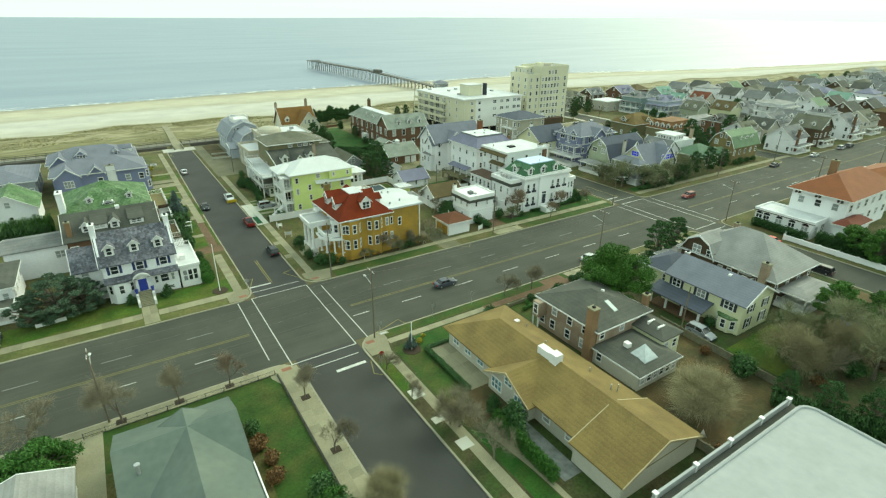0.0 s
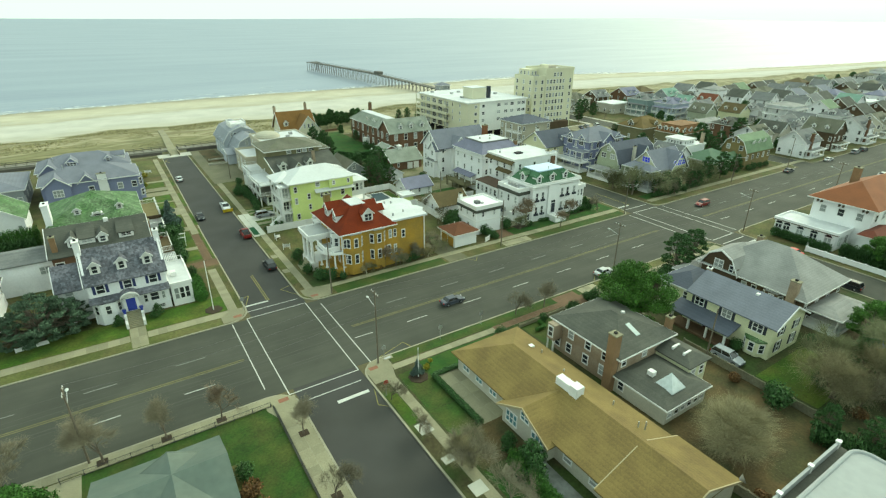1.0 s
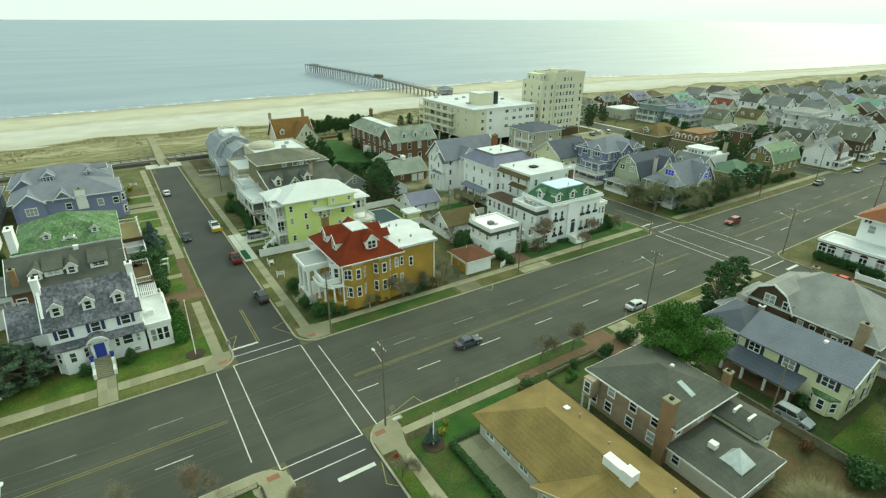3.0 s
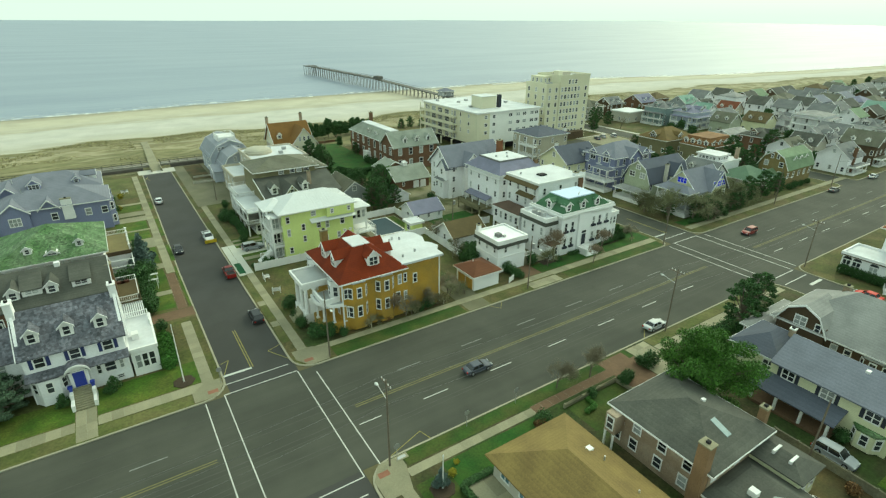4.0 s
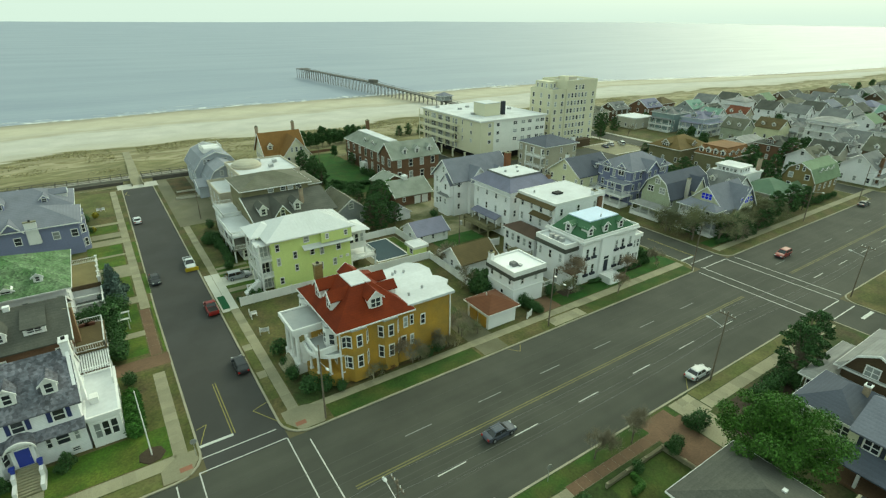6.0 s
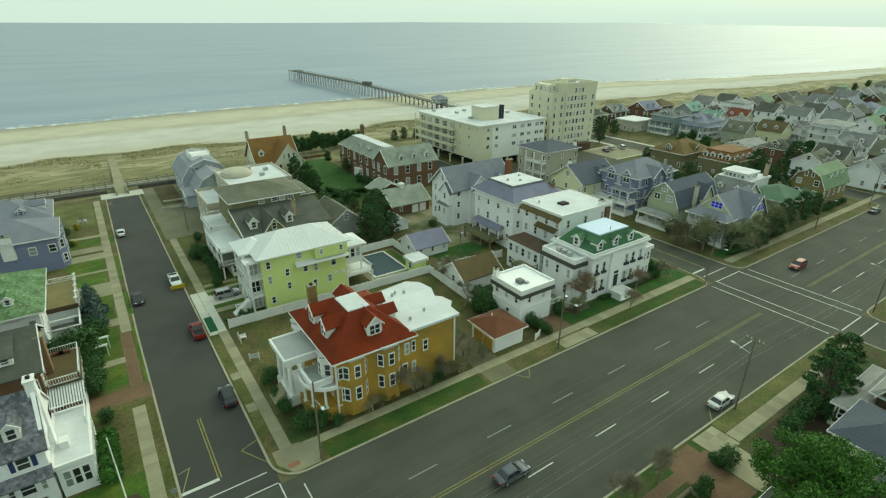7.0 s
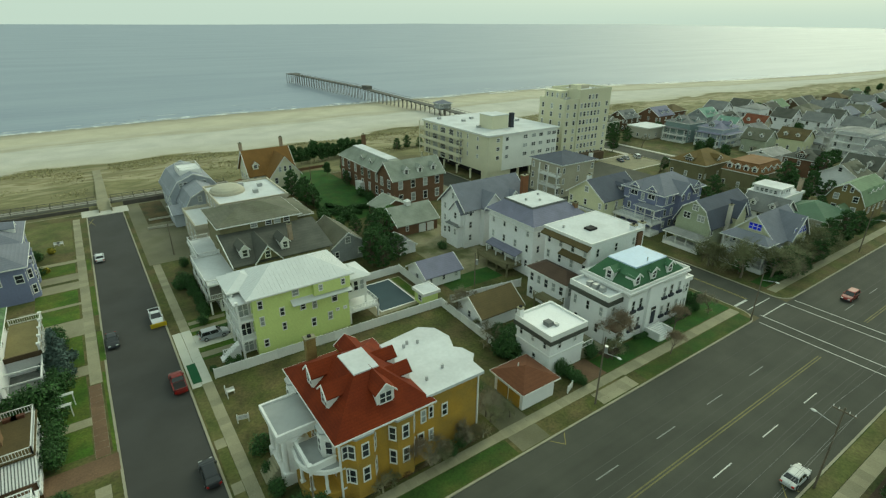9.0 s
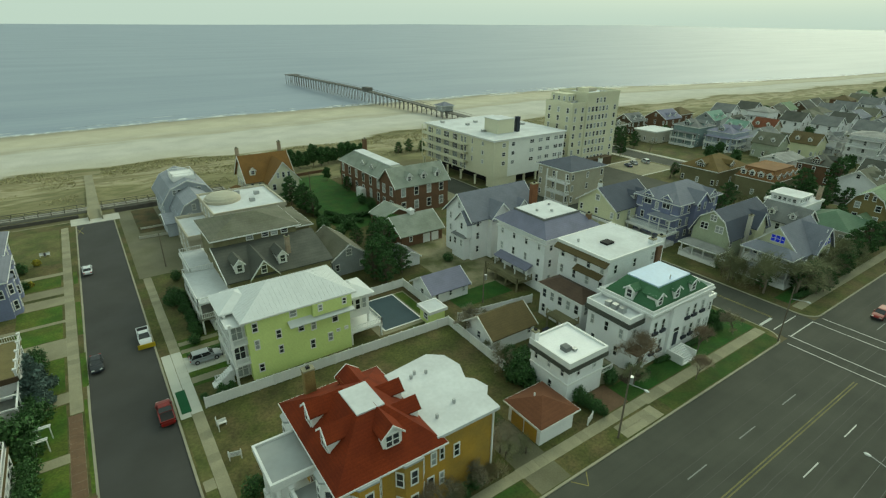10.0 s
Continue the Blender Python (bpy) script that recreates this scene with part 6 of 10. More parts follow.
    s.gable(4.2, 2.8, 'y', MOSS_ROOF, GREY_SHINGLE, 0.5, b)
    s.window('S', 73.1, 4.3, 1.4, 1.4)
    s.row('S', 2, 1.2, 1.0, 1.4)
    s.row('W', 3, 1.2, 1.0, 1.4)


def motel():
    h = House("motel", "long four-storey pale masonry motel with balconies and a white roof", 154, 215, "motel")
    b = h.block(139.5, 171.5, 192.3, 232.0, 3.2, 15.6, MOTEL)
    # near-black box stands in for the shade of the open ground floor
    h.add("undercroft", boxes((143.5, 169.5, 196.0, 230.5, 0, 3.22)), DARK)
    h.add("undercroft_wall", boxes((139.8, 150.0, 192.5, 196.0, 0, 3.22)), MOTEL)
    for x in (154.0, 159.5, 165.0, 170.8):
        h.post(x, 192.9, 0, 3.2, 0.3, MOTEL, "pier")
    for y in (200, 208, 216, 224, 231.6):
        h.post(138.2, y, 0, 3.2, 0.25, MOTEL, "pier")
    h.flat(15.8, FLATROOF, b, 0.6, 0.1, TRIM)
    for z in (3.3, 6.3, 9.3, 12.3):
        if z > 4:
            h.add("balcony_floor", boxes((137.4, 139.5, 206.0, 232.0, z - 0.15, z + 0.1)), MOTEL)
            h.add("balcony_parapet", boxes((137.4, 137.55, 206.0, 232.0, z + 0.08, z + 1.0)), MOTEL)
            h.window('W', 198.0, z + 1.0, 1.1, 1.2, b=b)
            h.window('W', 203.6, z + 0.8, 0.7, 1.6, b=b)
        for k in range(5):
            h.window('W', 208.6 + 5.1 * k, z + 0.3, 3.2, 2.0, b=b)
        for u in (143.6, 147.6, 156.0, 160.0, 163.4, 167.4, 169.9):
            if z > 4:
                h.window('S', u, z + 1.0, 1.9 if u > 150 else 1.5, 1.2, b=(139.5, 171.5, 192.18, 240, 0, 0))
    # whiter render on the south face, brightened further for sun and haze
    h.add("facade", boxes((145.6, 171.6, 192.18, 192.3, 3.2, 15.4)), mat("off_white_render", (0.86, 0.86, 0.81), 0.85, 0.06, 3, 0.2, 0.1))
    h.add("facade", boxes((139.5, 145.59, 192.18, 192.3, 3.2, 15.4)), MOTEL)
    for y in (206, 212.5, 219, 225.5, 232):
        h.post(137.55, y, 3.3, 15.4, 0.12, MOTEL)
    h.add("penthouse", boxes((147.2, 154.6, 200.0, 207.0, 15.7, 20.4)), MOTEL)
    h.add("penthouse_roof", boxes((147.0, 154.8, 199.8, 207.2, 20.4, 20.6)), FLATROOF)
    h.add("smoke_flue", boxes((155.6, 157.0, 199.6, 201.0, 15.7, 20.9)), BLACK)
    for x, y in ((146, 206), (149, 219), (144, 228), (155, 222), (163, 216), (167, 209)):
        h.add("roof_unit", boxes((x - 0.6, x + 0.6, y - 0.6, y + 0.6, 15.8, 16.6)), STEEL)
    t = House("apartment_tower", "eight-storey pale apartment tower with small dark windows", 192, 206, "apartment block")
    b = t.block(185.8, 203.6, 195.6, 210.0, 0, 26.4, MOTEL)
    t.flat(26.5, FLATROOF, b, 0.1, 0.9, MOTEL)
    w = t.block(178.4, 185.8, 195.9, 209.0, 0, 23.2, MOTEL)
    t.flat(23.3, FLATROOF, w, 0.1, 0.9, MOTEL)
    t.add("penthouse", boxes((181.4, 185.82, 201.5, 209.5, 23.3, 26.6)), MOTEL)
    t.row('S', 2, 24.2, 1.0, 1.5, b=(181.4, 185.8, 201.5, 209.5, 0, 0), inset=1.2)
    t.row('W', 3, 24.2, 1.0, 1.5, b=(181.4, 185.8, 201.5, 209.5, 0, 0), inset=1.4)
    t.add("pavilion", boxes((188.5, 191.0, 200.0, 203.0, 26.5, 28.6)), MOTEL)
    t.add("stair_head", boxes((193.0, 199.0, 203.0, 208.0, 26.5, 27.8)), TAN)
    for x, y in ((181.0, 198.0), (183.6, 199.4), (196.5, 198.4)):
        t.add("roof_unit", boxes((x - 0.6, x + 0.6, y - 0.6, y + 0.6, 23.3 if x < 186 else 26.5, 24.4 if x < 186 else 27.4)), STEEL)
    for k in range(8):
        z = 2.2 + 3.05 * k
        for u in (187.2, 189.2, 191.2, 193.2, 195.2, 197.2, 201.6):
            if not (k == 7 and u not in (191.2, 193.2, 195.2)):
                t.window('S', u, z, 1.25, 1.75, b=b)
        if k < 7:
            t.row('W', 3, z, 1.25, 1.75, b=w, inset=2.0)
            t.row('S', 2, z, 1.25, 1.75, b=w, inset=1.8)
    t.add("entrance_block", boxes((187, 200, 192.6, 195.62, 0, 3.2)), BROWN_SHINGLE)


for make in (ochre_brick_house, small_garage, white_cube, white_mansion, flat_white_house, lime_house, pool, cottages, lilac_roof_house, white_victorian, brick_manor, dune_row, motel):
    make()


# ---- houses of the next block ----
def next_block():
    h = House("boarding_house", "taupe three-storey house with a dark hip roof and white balconies", 153, 172)
    b = h.block(147.2, 162.2, 166.2, 179.4, 0, 10.4, TAUPE)
    h.hip(10.5, 2.4, DARK_BLUE, 0.7)
    for z in (0.0, 3.3, 6.7):
        h.add("balcony_floor", boxes((145.0, 147.2, 166.0, 174.0, z + 0.0, z + 0.25)), TRIM)
        h.rail([(147.0, 166.1), (145.1, 166.1), (145.1, 173.9)], z + 0.25, 1.0)
        for y in (166.2, 170.0, 173.8):
            h.post(145.3, y, z + 0.25, z + 3.3, 0.15)
        h.row('W', 3, z + 0.9, 1.0, 1.7)
        h.row('S', 3, z + 0.9, 1.0, 1.7)
    h.chimney(162.6, 168.4, 6, 12.0, 1.2, 0.8, TRIM)
    g = House("cream_house", "cream gabled house with a grey roof and front balcony", 141, 148)
    b = g.block(134.6 + 2.4, 152.0, 142.4, 154.6, 0, 7.4, CREAM)
    g.gable(7.4, 4.2, 'x', DARK_BLUE, CREAM, 0.6, b)
    g.row('S', 4, 4.6, 1.0, 1.5)
    g.row('S', 4, 1.4, 1.0, 1.5)
    g.row('W', 3, 4.6, 1.0, 1.5)
    g.window('W', 148.5, 8.2, 1.4, 1.5)
    for u in (146.0, 149.4):
        g.dormer('S', u, 1.4, 8.3, 1.3, 1.3, 2.2, 0.7, TRIM, DARK_BLUE, b)
    g.porch(134.2 + 1.9, 137.0, 143.4, 153.6, 3.9, 0.7, [(136.3, y) for y in (143.8, 147.0, 150.0, 153.2)], GREY_ROOF)
    g.chimney(139.2, 150.0, 7.5, 12.2, 0.9, 0.9, TRIM)
    c = House("blue_house", "large blue-grey sided house with white porches and trim", 154, 136)
    b = c.block(144.6, 162.0, 130.8, 142.6, 0, 10.2, BLUE_SIDING)
    c.hip(10.3, 3.4, BLUE_ROOF, 0.7)
    c.add("wall", boxes((150.0, 155.5, 129.6, 130.82, 3.0, 10.2)), BLUE_SIDING)
    c.gable(10.2, 2.4, 'y', BLUE_ROOF, BLUE_SIDING, 0.5, (150.0, 155.5, 129.6, 136.0, 0, 0), ends=(1, 0))
    for u in (134.0, 139.2):
        c.dormer('W', u, -0.25, 8.4, 2.6, 2.6, 4.4, 1.2, BLUE_SIDING, BLUE_ROOF, b)
    c.dormer('S', 158.6, -0.25, 8.4, 2.6, 2.6, 4.4, 1.2, BLUE_SIDING, BLUE_ROOF, b)
    for z in (4.0, 7.2):
        c.add("belt_course", boxes((144.5, 162.1, 130.7, 130.82, z, z + 0.25)), TRIM)
        c.add("belt_course", boxes((144.5, 144.62, 130.82, 142.6, z, z + 0.25)), TRIM)
    for z in (1.4, 4.6, 7.8):
        c.row('S', 6, z, 1.0, 1.6, inset=1.6)
        c.row('W', 3, z, 1.0, 1.6, inset=2.2)
    c.row('S', 2, 8.0, 1.0, 1.6, b=(150, 155.5, 129.6, 131, 0, 0), inset=1.5)
    c.porch(140.8, 144.6, 130.4, 142.0, 3.6, 0.9, [(141.1, y) for y in (130.8, 134.5, 138.2, 141.7)])
    c.rail([(144.5, 130.5), (140.9, 130.5), (140.9, 141.9), (144.5, 141.9)], 3.6, 1.0)
    c.rail([(140.9, 130.5), (140.9, 141.9)], 0.9, 0.9)
    c.hip(7.0, 0.6, BLUE_ROOF, 0.3, (141.6, 144.6, 130.6, 136.5, 0, 0), name="porch_roof")
    for y in (130.9, 133.6, 136.3):
        c.post(141.8, y, 3.6, 6.95, 0.13)
    d = House("gambrel_house", "sage shingle house with a cream gambrel gable and dark blue-grey roof", 152, 122)
    sage = mat("sage_shingle", (0.40, 0.44, 0.31), 0.85, 0.12, 5, 0.4, 0.2, courses=0.25)
    b = d.block(144.4, 162.0, 117.6, 126.4, 0, 6.4, sage)
    d.gable(6.4, 5.2, 'x', DARK_BLUE, sage, 0.6, b, gambrel=True)
    d.row('W', 2, 6.6, 1.9, 1.5, inset=2.6)
    d.window('W', 122.0, 9.0, 1.6, 1.3)
    d.row('W', 3, 1.6, 1.2, 1.7)
    d.row('S', 4, 3.6, 1.0, 1.5)
    d.porch(140.4, 144.4, 117.4, 126.6, 3.4, 0.9, [(140.7, y) for y in (117.8, 120.8, 123.4, 126.2)], PALE_ROOF, 0.9)
    d.rail([(144.3, 117.5), (140.5, 117.5), (140.5, 126.5)], 0.9, 0.9)
    d.gable(7.4, 3.0, 'y', DARK_BLUE, CREAM, 0.4, (153.5, 158.0, 116.4, 122.0, 0, 0), ends=(1, 0))
    d.add("wall", boxes((153.5, 158.0, 116.4, 117.62, 0, 7.4)), CREAM)
    d.chimney(150.6, 116.9, 0, 10.6, 1.0, 0.7, BEIGE)
    e = House("corner_house", "grey corner house with cream gables, blue-lit windows and a deep porch", 152, 108)
    b = e.block(145.6, 158.5, 103.8, 113.2, 0, 7.0, LILAC)
    e.gable(7.0, 4.6, 'x', BLUE_ROOF, CREAM, 0.7, b)
    e.gable(7.0, 4.4, 'y', BLUE_ROOF, CREAM, 0.6, (150.6, 158.0, 102.8, 109.0, 0, 0), ends=(1, 0))
    e.add("wall", boxes((150.6, 158.0, 102.8, 103.82, 0, 7.0)), CREAM)
    e.window('W', 108.5, 8.1, 2.9, 1.5, 'blue', b)
    for u, z in ((152.2, 7.2), (154.3, 7.2), (156.4, 7.2), (154.4, 9.2)):
        e.window('S', u, z, 1.9, 1.6, 'blue', (150.6, 158, 102.8, 103.8, 0, 0))
    e.row('W', 4, 4.2, 1.2, 1.5)
    e.row('S', 4, 4.2, 1.0, 1.5, b=(145.6, 158.5, 102.8, 113, 0, 0))
    e.porch(141.6, 145.6, 103.4, 113.4, 6.7, 1.0, [(141.9, y) for y in (103.8, 107.0, 110.2, 113.0)], BLUE_ROOF, 1.5)
    e.add("balcony_floor", boxes((141.7, 145.6, 103.5, 113.3, 3.6, 3.85)), TRIM)
    for z in (1.0, 3.85):
        e.rail([(145.5, 103.6), (141.8, 103.6), (141.8, 113.2), (145.5, 113.2)], z, 0.95)
    w = House("white_house", "white flat-roofed house with a band of clerestory windows", 183, 128)
    b = w.block(176.0, 187.5, 122.5, 132.0, 0, 7.0, WHITE)
    w.flat(7.1, FLATROOF, b, 0.3, 0.2)
    c2 = w.block(176.5, 183.0, 124.0, 131.0, 7.0, 9.0, WHITE)
    w.flat(9.1, FLATROOF, c2, 0.4, 0.0)
    w.row('W', 5, 7.5, 1.0, 0.9, b=c2)
    w.row('S', 4, 7.5, 1.0, 0.9, b=c2)
    w.row('W', 3, 4.2, 1.0, 1.5, b=b)
    w.chimney(186.6, 123.4, 6, 10.6, 1.0, 1.0, TAN_BRICK)
    l = House("low_house", "low house with a green hipped roof behind evergreen shrubs", 184, 112)
    b = l.block(177.5, 190.5, 106.0, 117.0, 0, 4.0, BEIGE)
    l.hip(4.1, 2.9, mat("sea_green_shingle", (0.10, 0.165, 0.105), 0.85, 0.14, 5, 0.4, 0.2, courses=0.25), 0.7)
    l.row('W', 3, 1.4, 1.2, 1.5)
    l.row('S', 4, 1.4, 1.2, 1.5)
    k = House("gambrel_house", "olive brick house with a pale green gambrel roof and white windows", 203, 108)
    b = k.block(195.2, 211.5, 103.6, 112.6, 0, 6.6, mat("olive_brick", (0.22, 0.175, 0.075), 0.9, 0.15, 6, 0.4, 0.3, courses=0.16))
    k.gable(6.6, 4.6, 'x', PALE_GREEN, mat("olive_brick_gable", (0.22, 0.175, 0.075), 0.9, 0.15, 6, 0.4, 0.3, courses=0.16), 0.6, b, gambrel=True)
    k.row('W', 2, 6.2, 1.4, 1.5, inset=2.2)
    k.row('W', 2, 8.7, 0.9, 1.3, inset=3.6)
    k.row('W', 2, 3.0, 1.3, 1.7, inset=2.2)
    k.row('S', 5, 3.0, 1.2, 1.6)
    for u in (200.0, 203.6, 207.2):
        k.dormer('S', u, 0.8, 7.6, 1.6, 1.4, 2.4, 0.6, TRIM, PALE_GREEN, b)
    k.gable(3.4, 2.2, 'x', PALE_GREEN, CREAM, 0.4, (191.0, 195.2, 105.0, 111.0, 0, 0), ends=(1, 0))
    k.add("wall", boxes((191.0, 195.22, 105.0, 111.0, 0, 3.4)), BROWN_SHINGLE)
    for house, dx, dy in ((g, 1.2, 0), (c, 1.8, 0), (d, 1.9, 0), (e, 2.0, 0), (w, 5.0, -5.4), (l, 2.6, 0), (k, 1.0, 0)):
        house.root.location.x += dx
        house.root.location.y += dy


next_block()


# ---- houses west of the side street ----
def west_block():
    h = House("colonial_house", "white colonial house with mottled slate roof and blue door", 7, 110)
    b = h.block(1.4, 13.1, 106.2, 115.2, 0, 7.7, WHITE)
    h.gable(7.8, 4.5, 'x', SLATE, WHITE, 0.4, b)
    for x in (1.15, 13.05):
        h.add("end_wall", profile_fill(bmesh.new(), [(105.8, 7.1), (110.4, 12.6), (111.0, 12.6), (115.6, 7.1)], x, x + 0.35, 'x'), WHITE_STUCCO)
    h.chimney(1.3, 110.7, 0, 13.8, 0.9, 1.6, WHITE_STUCCO, TRIM)
    h.chimney(13.2, 110.7, 0, 13.4, 0.9, 1.4, WHITE_STUCCO, TRIM)
    for u in (3.1, 7.0, 10.9):
        h.dormer('S', u, 1.0, 8.8, 1.5, 1.65, 2.6, 0.7, TRIM, SLATE, b)
    for u in (3.2, 7.2, 11.1):
        h.window('S', u, 5.55, 1.35, 1.5, 'navy', b, True)
    bay(h, 'S', 3.6, 0.1, 4.2, 4.2, 1.2, WHITE, ((2.0, 1.6),), b, SLATE)
    h.window('S', 10.7, 2.1, 1.5, 1.5, '', b)
    for u in (9.3, 12.1):
        h.window('S', u, 2.1, 0.7, 1.4, '', b)
    h.window('S', 11.6, 0.5, 1.0, 0.6, '', b)
    h.add("pent_roof", profile_roof(bmesh.new(), [(104.9, 4.35), (106.3, 5.05)], 1.2, 13.3, 0.14, 'x'), SLATE)
    d = h.door('S', 7.0, 1.75, 1.4, 2.4, BLUE_DOOR, (1, 13, 105.0, 115, 0, 6))
    h.add("entrance_bay", boxes((5.9, 8.1, 105.0, 106.22, 0, 4.7)), WHITE)
    hood = [(7.0 + 1.5 * math.cos(radians(a)), 4.3 + 1.25 * math.sin(radians(a))) for a in range(180, -1, -20)]
    h.add("arched_hood", profile_roof(bmesh.new(), hood, 104.3, 106.2, 0.22, 'y'), SLATE)
    h.add("hood_trim", profile_roof(bmesh.new(), [(x, z + 0.02) for x, z in hood], 104.15, 104.3, 0.3, 'y'), TRIM)
    h.add("tympanum", profile_fill(bmesh.new(), [(x, z - 0.2) for x, z in hood], 104.9, 105.0, 'y'), TRIM)
    st = h.steps('S', 7.0, 1.75, 10, 2.2, CONCRETE, (1, 13, 104.8, 115, 0, 6))
    for cx in (-1.3, 1.3):
        part("cheek_wall", boxes((cx - 0.2, cx + 0.2, -1.5, 0.1, 0, 1.7), (cx - 0.2, cx + 0.2, -3.0, -1.5, 0, 0.9)), TRIM, st)
    for x in (5.7, 8.3):
        h.add("urn", boxes((x - 0.2, x + 0.2, 104.2, 104.6, 1.68, 2.2), (x - 0.28, x + 0.28, 104.12, 104.68, 2.2, 2.45)), BLUE_DOOR)
    e = h.block(13.4, 16.8, 106.0, 116.0, 0, 4.5, TRIM)
    h.flat(4.6, FLATROOF, e, 0.25, 0.0, TRIM)
    h.row('S', 3, 1.3, 0.9, 2.2, b=e, inset=0.8)
    h.row('E', 5, 1.3, 1.2, 2.2, b=e, inset=1.0)
    h.rail([(13.6, 115.8), (16.7, 115.8), (16.7, 112.0)], 4.65, 1.0)
    h.add("roof_unit", boxes((14.0, 14.9, 108.6, 109.8, 4.6, 5.5)), TRIM)
    w = h.block(-3.0, 1.2, 109.0, 115.6, 0, 6.4, WHITE)
    h.gable(6.4, 3.2, 'x', SLATE, WHITE, 0.35, w, ends=(1, 0))
    h.window('S', -1.4, 4.4, 1.3, 1.4, '', w)
    h.window('S', -0.8, 1.0, 1.6, 1.5, '', w)
    # brick house behind
    k = House("brick_house", "brown brick house with dark dormered roof and white porch", 4, 129)
    b = k.block(-4.0, 12.3, 123.4, 135.8, 0, 7.2, RED_BRICK)
    k.gable(7.3, 3.6, 'x', DARK_ROOF, RED_BRICK, 0.5, b)
    for u in (-0.3, 4.7):
        k.dormer('S', u, 1.3, 8.0, 1.6, 1.5, 2.6, 0.8, TRIM, DARK_ROOF, b)
    for u in (2.1, 8.7):
        k.add("shed_dormer", boxes((u - 1.3, u + 1.3, 124.9, 127.6, 8.0, 9.3)), TRIM)
        k.add("shed_roof", profile_roof(bmesh.new(), [(124.55, 9.36), (128.8, 10.52)], u - 1.5, u + 1.5, 0.16, 'x'), DARK_ROOF)
        k.window('S', u, 8.45, 1.9, 0.7, b=(0, 0, 124.9, 0, 0, 0))
    k.add("roof_vent", boxes((5.4, 6.2, 129.0, 129.8, 10.6, 11.3)), TRIM)
    k.chimney(-3.2, 124.6, 6, 10.6, 0.9, 0.9, CHIMNEY_BRICK)
    k.row('S', 3, 4.2, 1.5, 1.6)
    k.row('E', 4, 4.2, 1.0, 1.6)
    k.chimney(12.7, 128.4, 0, 9.6, 1.0, 1.5, CHIMNEY_BRICK)
    e = k.block(12.3, 16.2, 124.2, 133.0, 0, 3.6, WHITE)
    k.add("terrace", boxes((12.4, 16.4, 124.0, 133.2, 3.5, 3.7)), OLIVE_ROOF)
    k.rail([(12.6, 124.2), (16.2, 124.2), (16.2, 133.0), (12.6, 133.0)], 3.7, 1.05)
    k.row('E', 4, 1.0, 1.4, 1.9, b=e, inset=1.4)
    k.add("porch_floor", boxes((12.3, 16.4, 120.6, 124.2, 0, 0.5)), PAVER)
    k.add("porch_wall", boxes((12.3, 16.4, 120.6, 120.8, 0.4, 1.2), (16.2, 16.4, 120.8, 124.2, 0.4, 1.2)), WHITE_STUCCO)
    awning = k.add("awning", profile_roof(bmesh.new(), [(121.0, 2.2), (124.1, 3.35)], 12.3, 16.4, 0.08, 'x'), TRIM, "black and white striped canvas awning")
    for i in range(13):
        stripe = profile_roof(bmesh.new(), [(120.98, 2.215), (124.08, 3.365)], 12.4 + 0.31 * i, 12.53 + 0.31 * i, 0.08, 'x')
        bmesh.ops.translate(stripe, verts=stripe.verts, vec=(-k.x, -k.y, 0))
        part("stripe", stripe, GREY_ROOF, awning)
    for x in (12.45, 16.25):
        k.post(x, 121.1, 0.5, 2.3, 0.07)
    for z in (4.2, 4.7):
        k.add("planter", boxes((13.0 + 1.6 * (z - 4.2), 14.4 + 1.6 * (z - 4.2), 132.2, 132.7, 3.7, 4.15)), WOOD_RED)
    l = k.block(-14.5, -4.0, 125.6, 134.0, 0, 6.2, WHITE)
    k.gable(6.2, 1.0, 'x', GREY_ROOF, WHITE, 0.4, l)
    k.window('S', -5.6, 3.4, 1.9, 1.5, '', l)
    k.window('S', -3.2, 3.6, 1.6, 1.6, '', b)
    # green-roofed house
    g = House("green_roof_house", "white house with mottled green tile roof and white chimney", 4, 150)
    b = g.block(-4.4, 12.0, 141.4, 158.6, 0, 7.4, WHITE)
    g.hip(7.5, 4.2, GREEN_TILE, 0.9)
    g.chimney(-4.6, 142.6, 0, 12.0, 1.2, 3.2, WHITE_STUCCO, TRIM)
    for u in (0.6, 8.6):
        g.dormer('S', u, 1.6, 8.6, 1.3, 1.2, 2.0, 0.5, TRIM, GREEN_TILE, b)
    g.dormer('S', 4.2, 0.5, 7.7, 2.0, 1.0, 2.0, 0.5, TRIM, GREEN_TILE, b)
    g.row('S', 4, 4.4, 1.1, 1.6)
    g.row('E', 4, 4.4, 1.1, 1.6)
    e = g.block(12.0, 16.4, 149.4, 160.6, 0, 3.4, WHITE)
    g.add("terrace", boxes((12.1, 16.6, 149.2, 160.8, 3.35, 3.55)), mat("olive_deck", (0.20, 0.17, 0.075), 0.9, 0.15, 5, 0.4, 0.2))
    g.add("terrace_edge", boxes((12.0, 16.7, 149.02, 149.2, 2.9, 3.75)), BROWN_SHINGLE)
    g.rail([(16.5, 149.4), (16.5, 160.7), (12.2, 160.7)], 3.55, 1.0)
    for y in (149.5, 152.2, 155.0, 157.8, 160.6):
        g.post(16.5, y, 3.55, 4.85, 0.16)
    g.row('E', 4, 0.9, 1.8, 2.0, b=e, inset=1.8)
    g.add("courtyard", boxes((12.0, 16.8, 141.6, 149.4, 0, 0.3)), STONE_GREY)
    for x, y in ((12.5, 142.2), (16.6, 142.2), (16.6, 145.6), (16.6, 149.0)):
        g.post(x, y, 0.3, 2.9, 0.1)
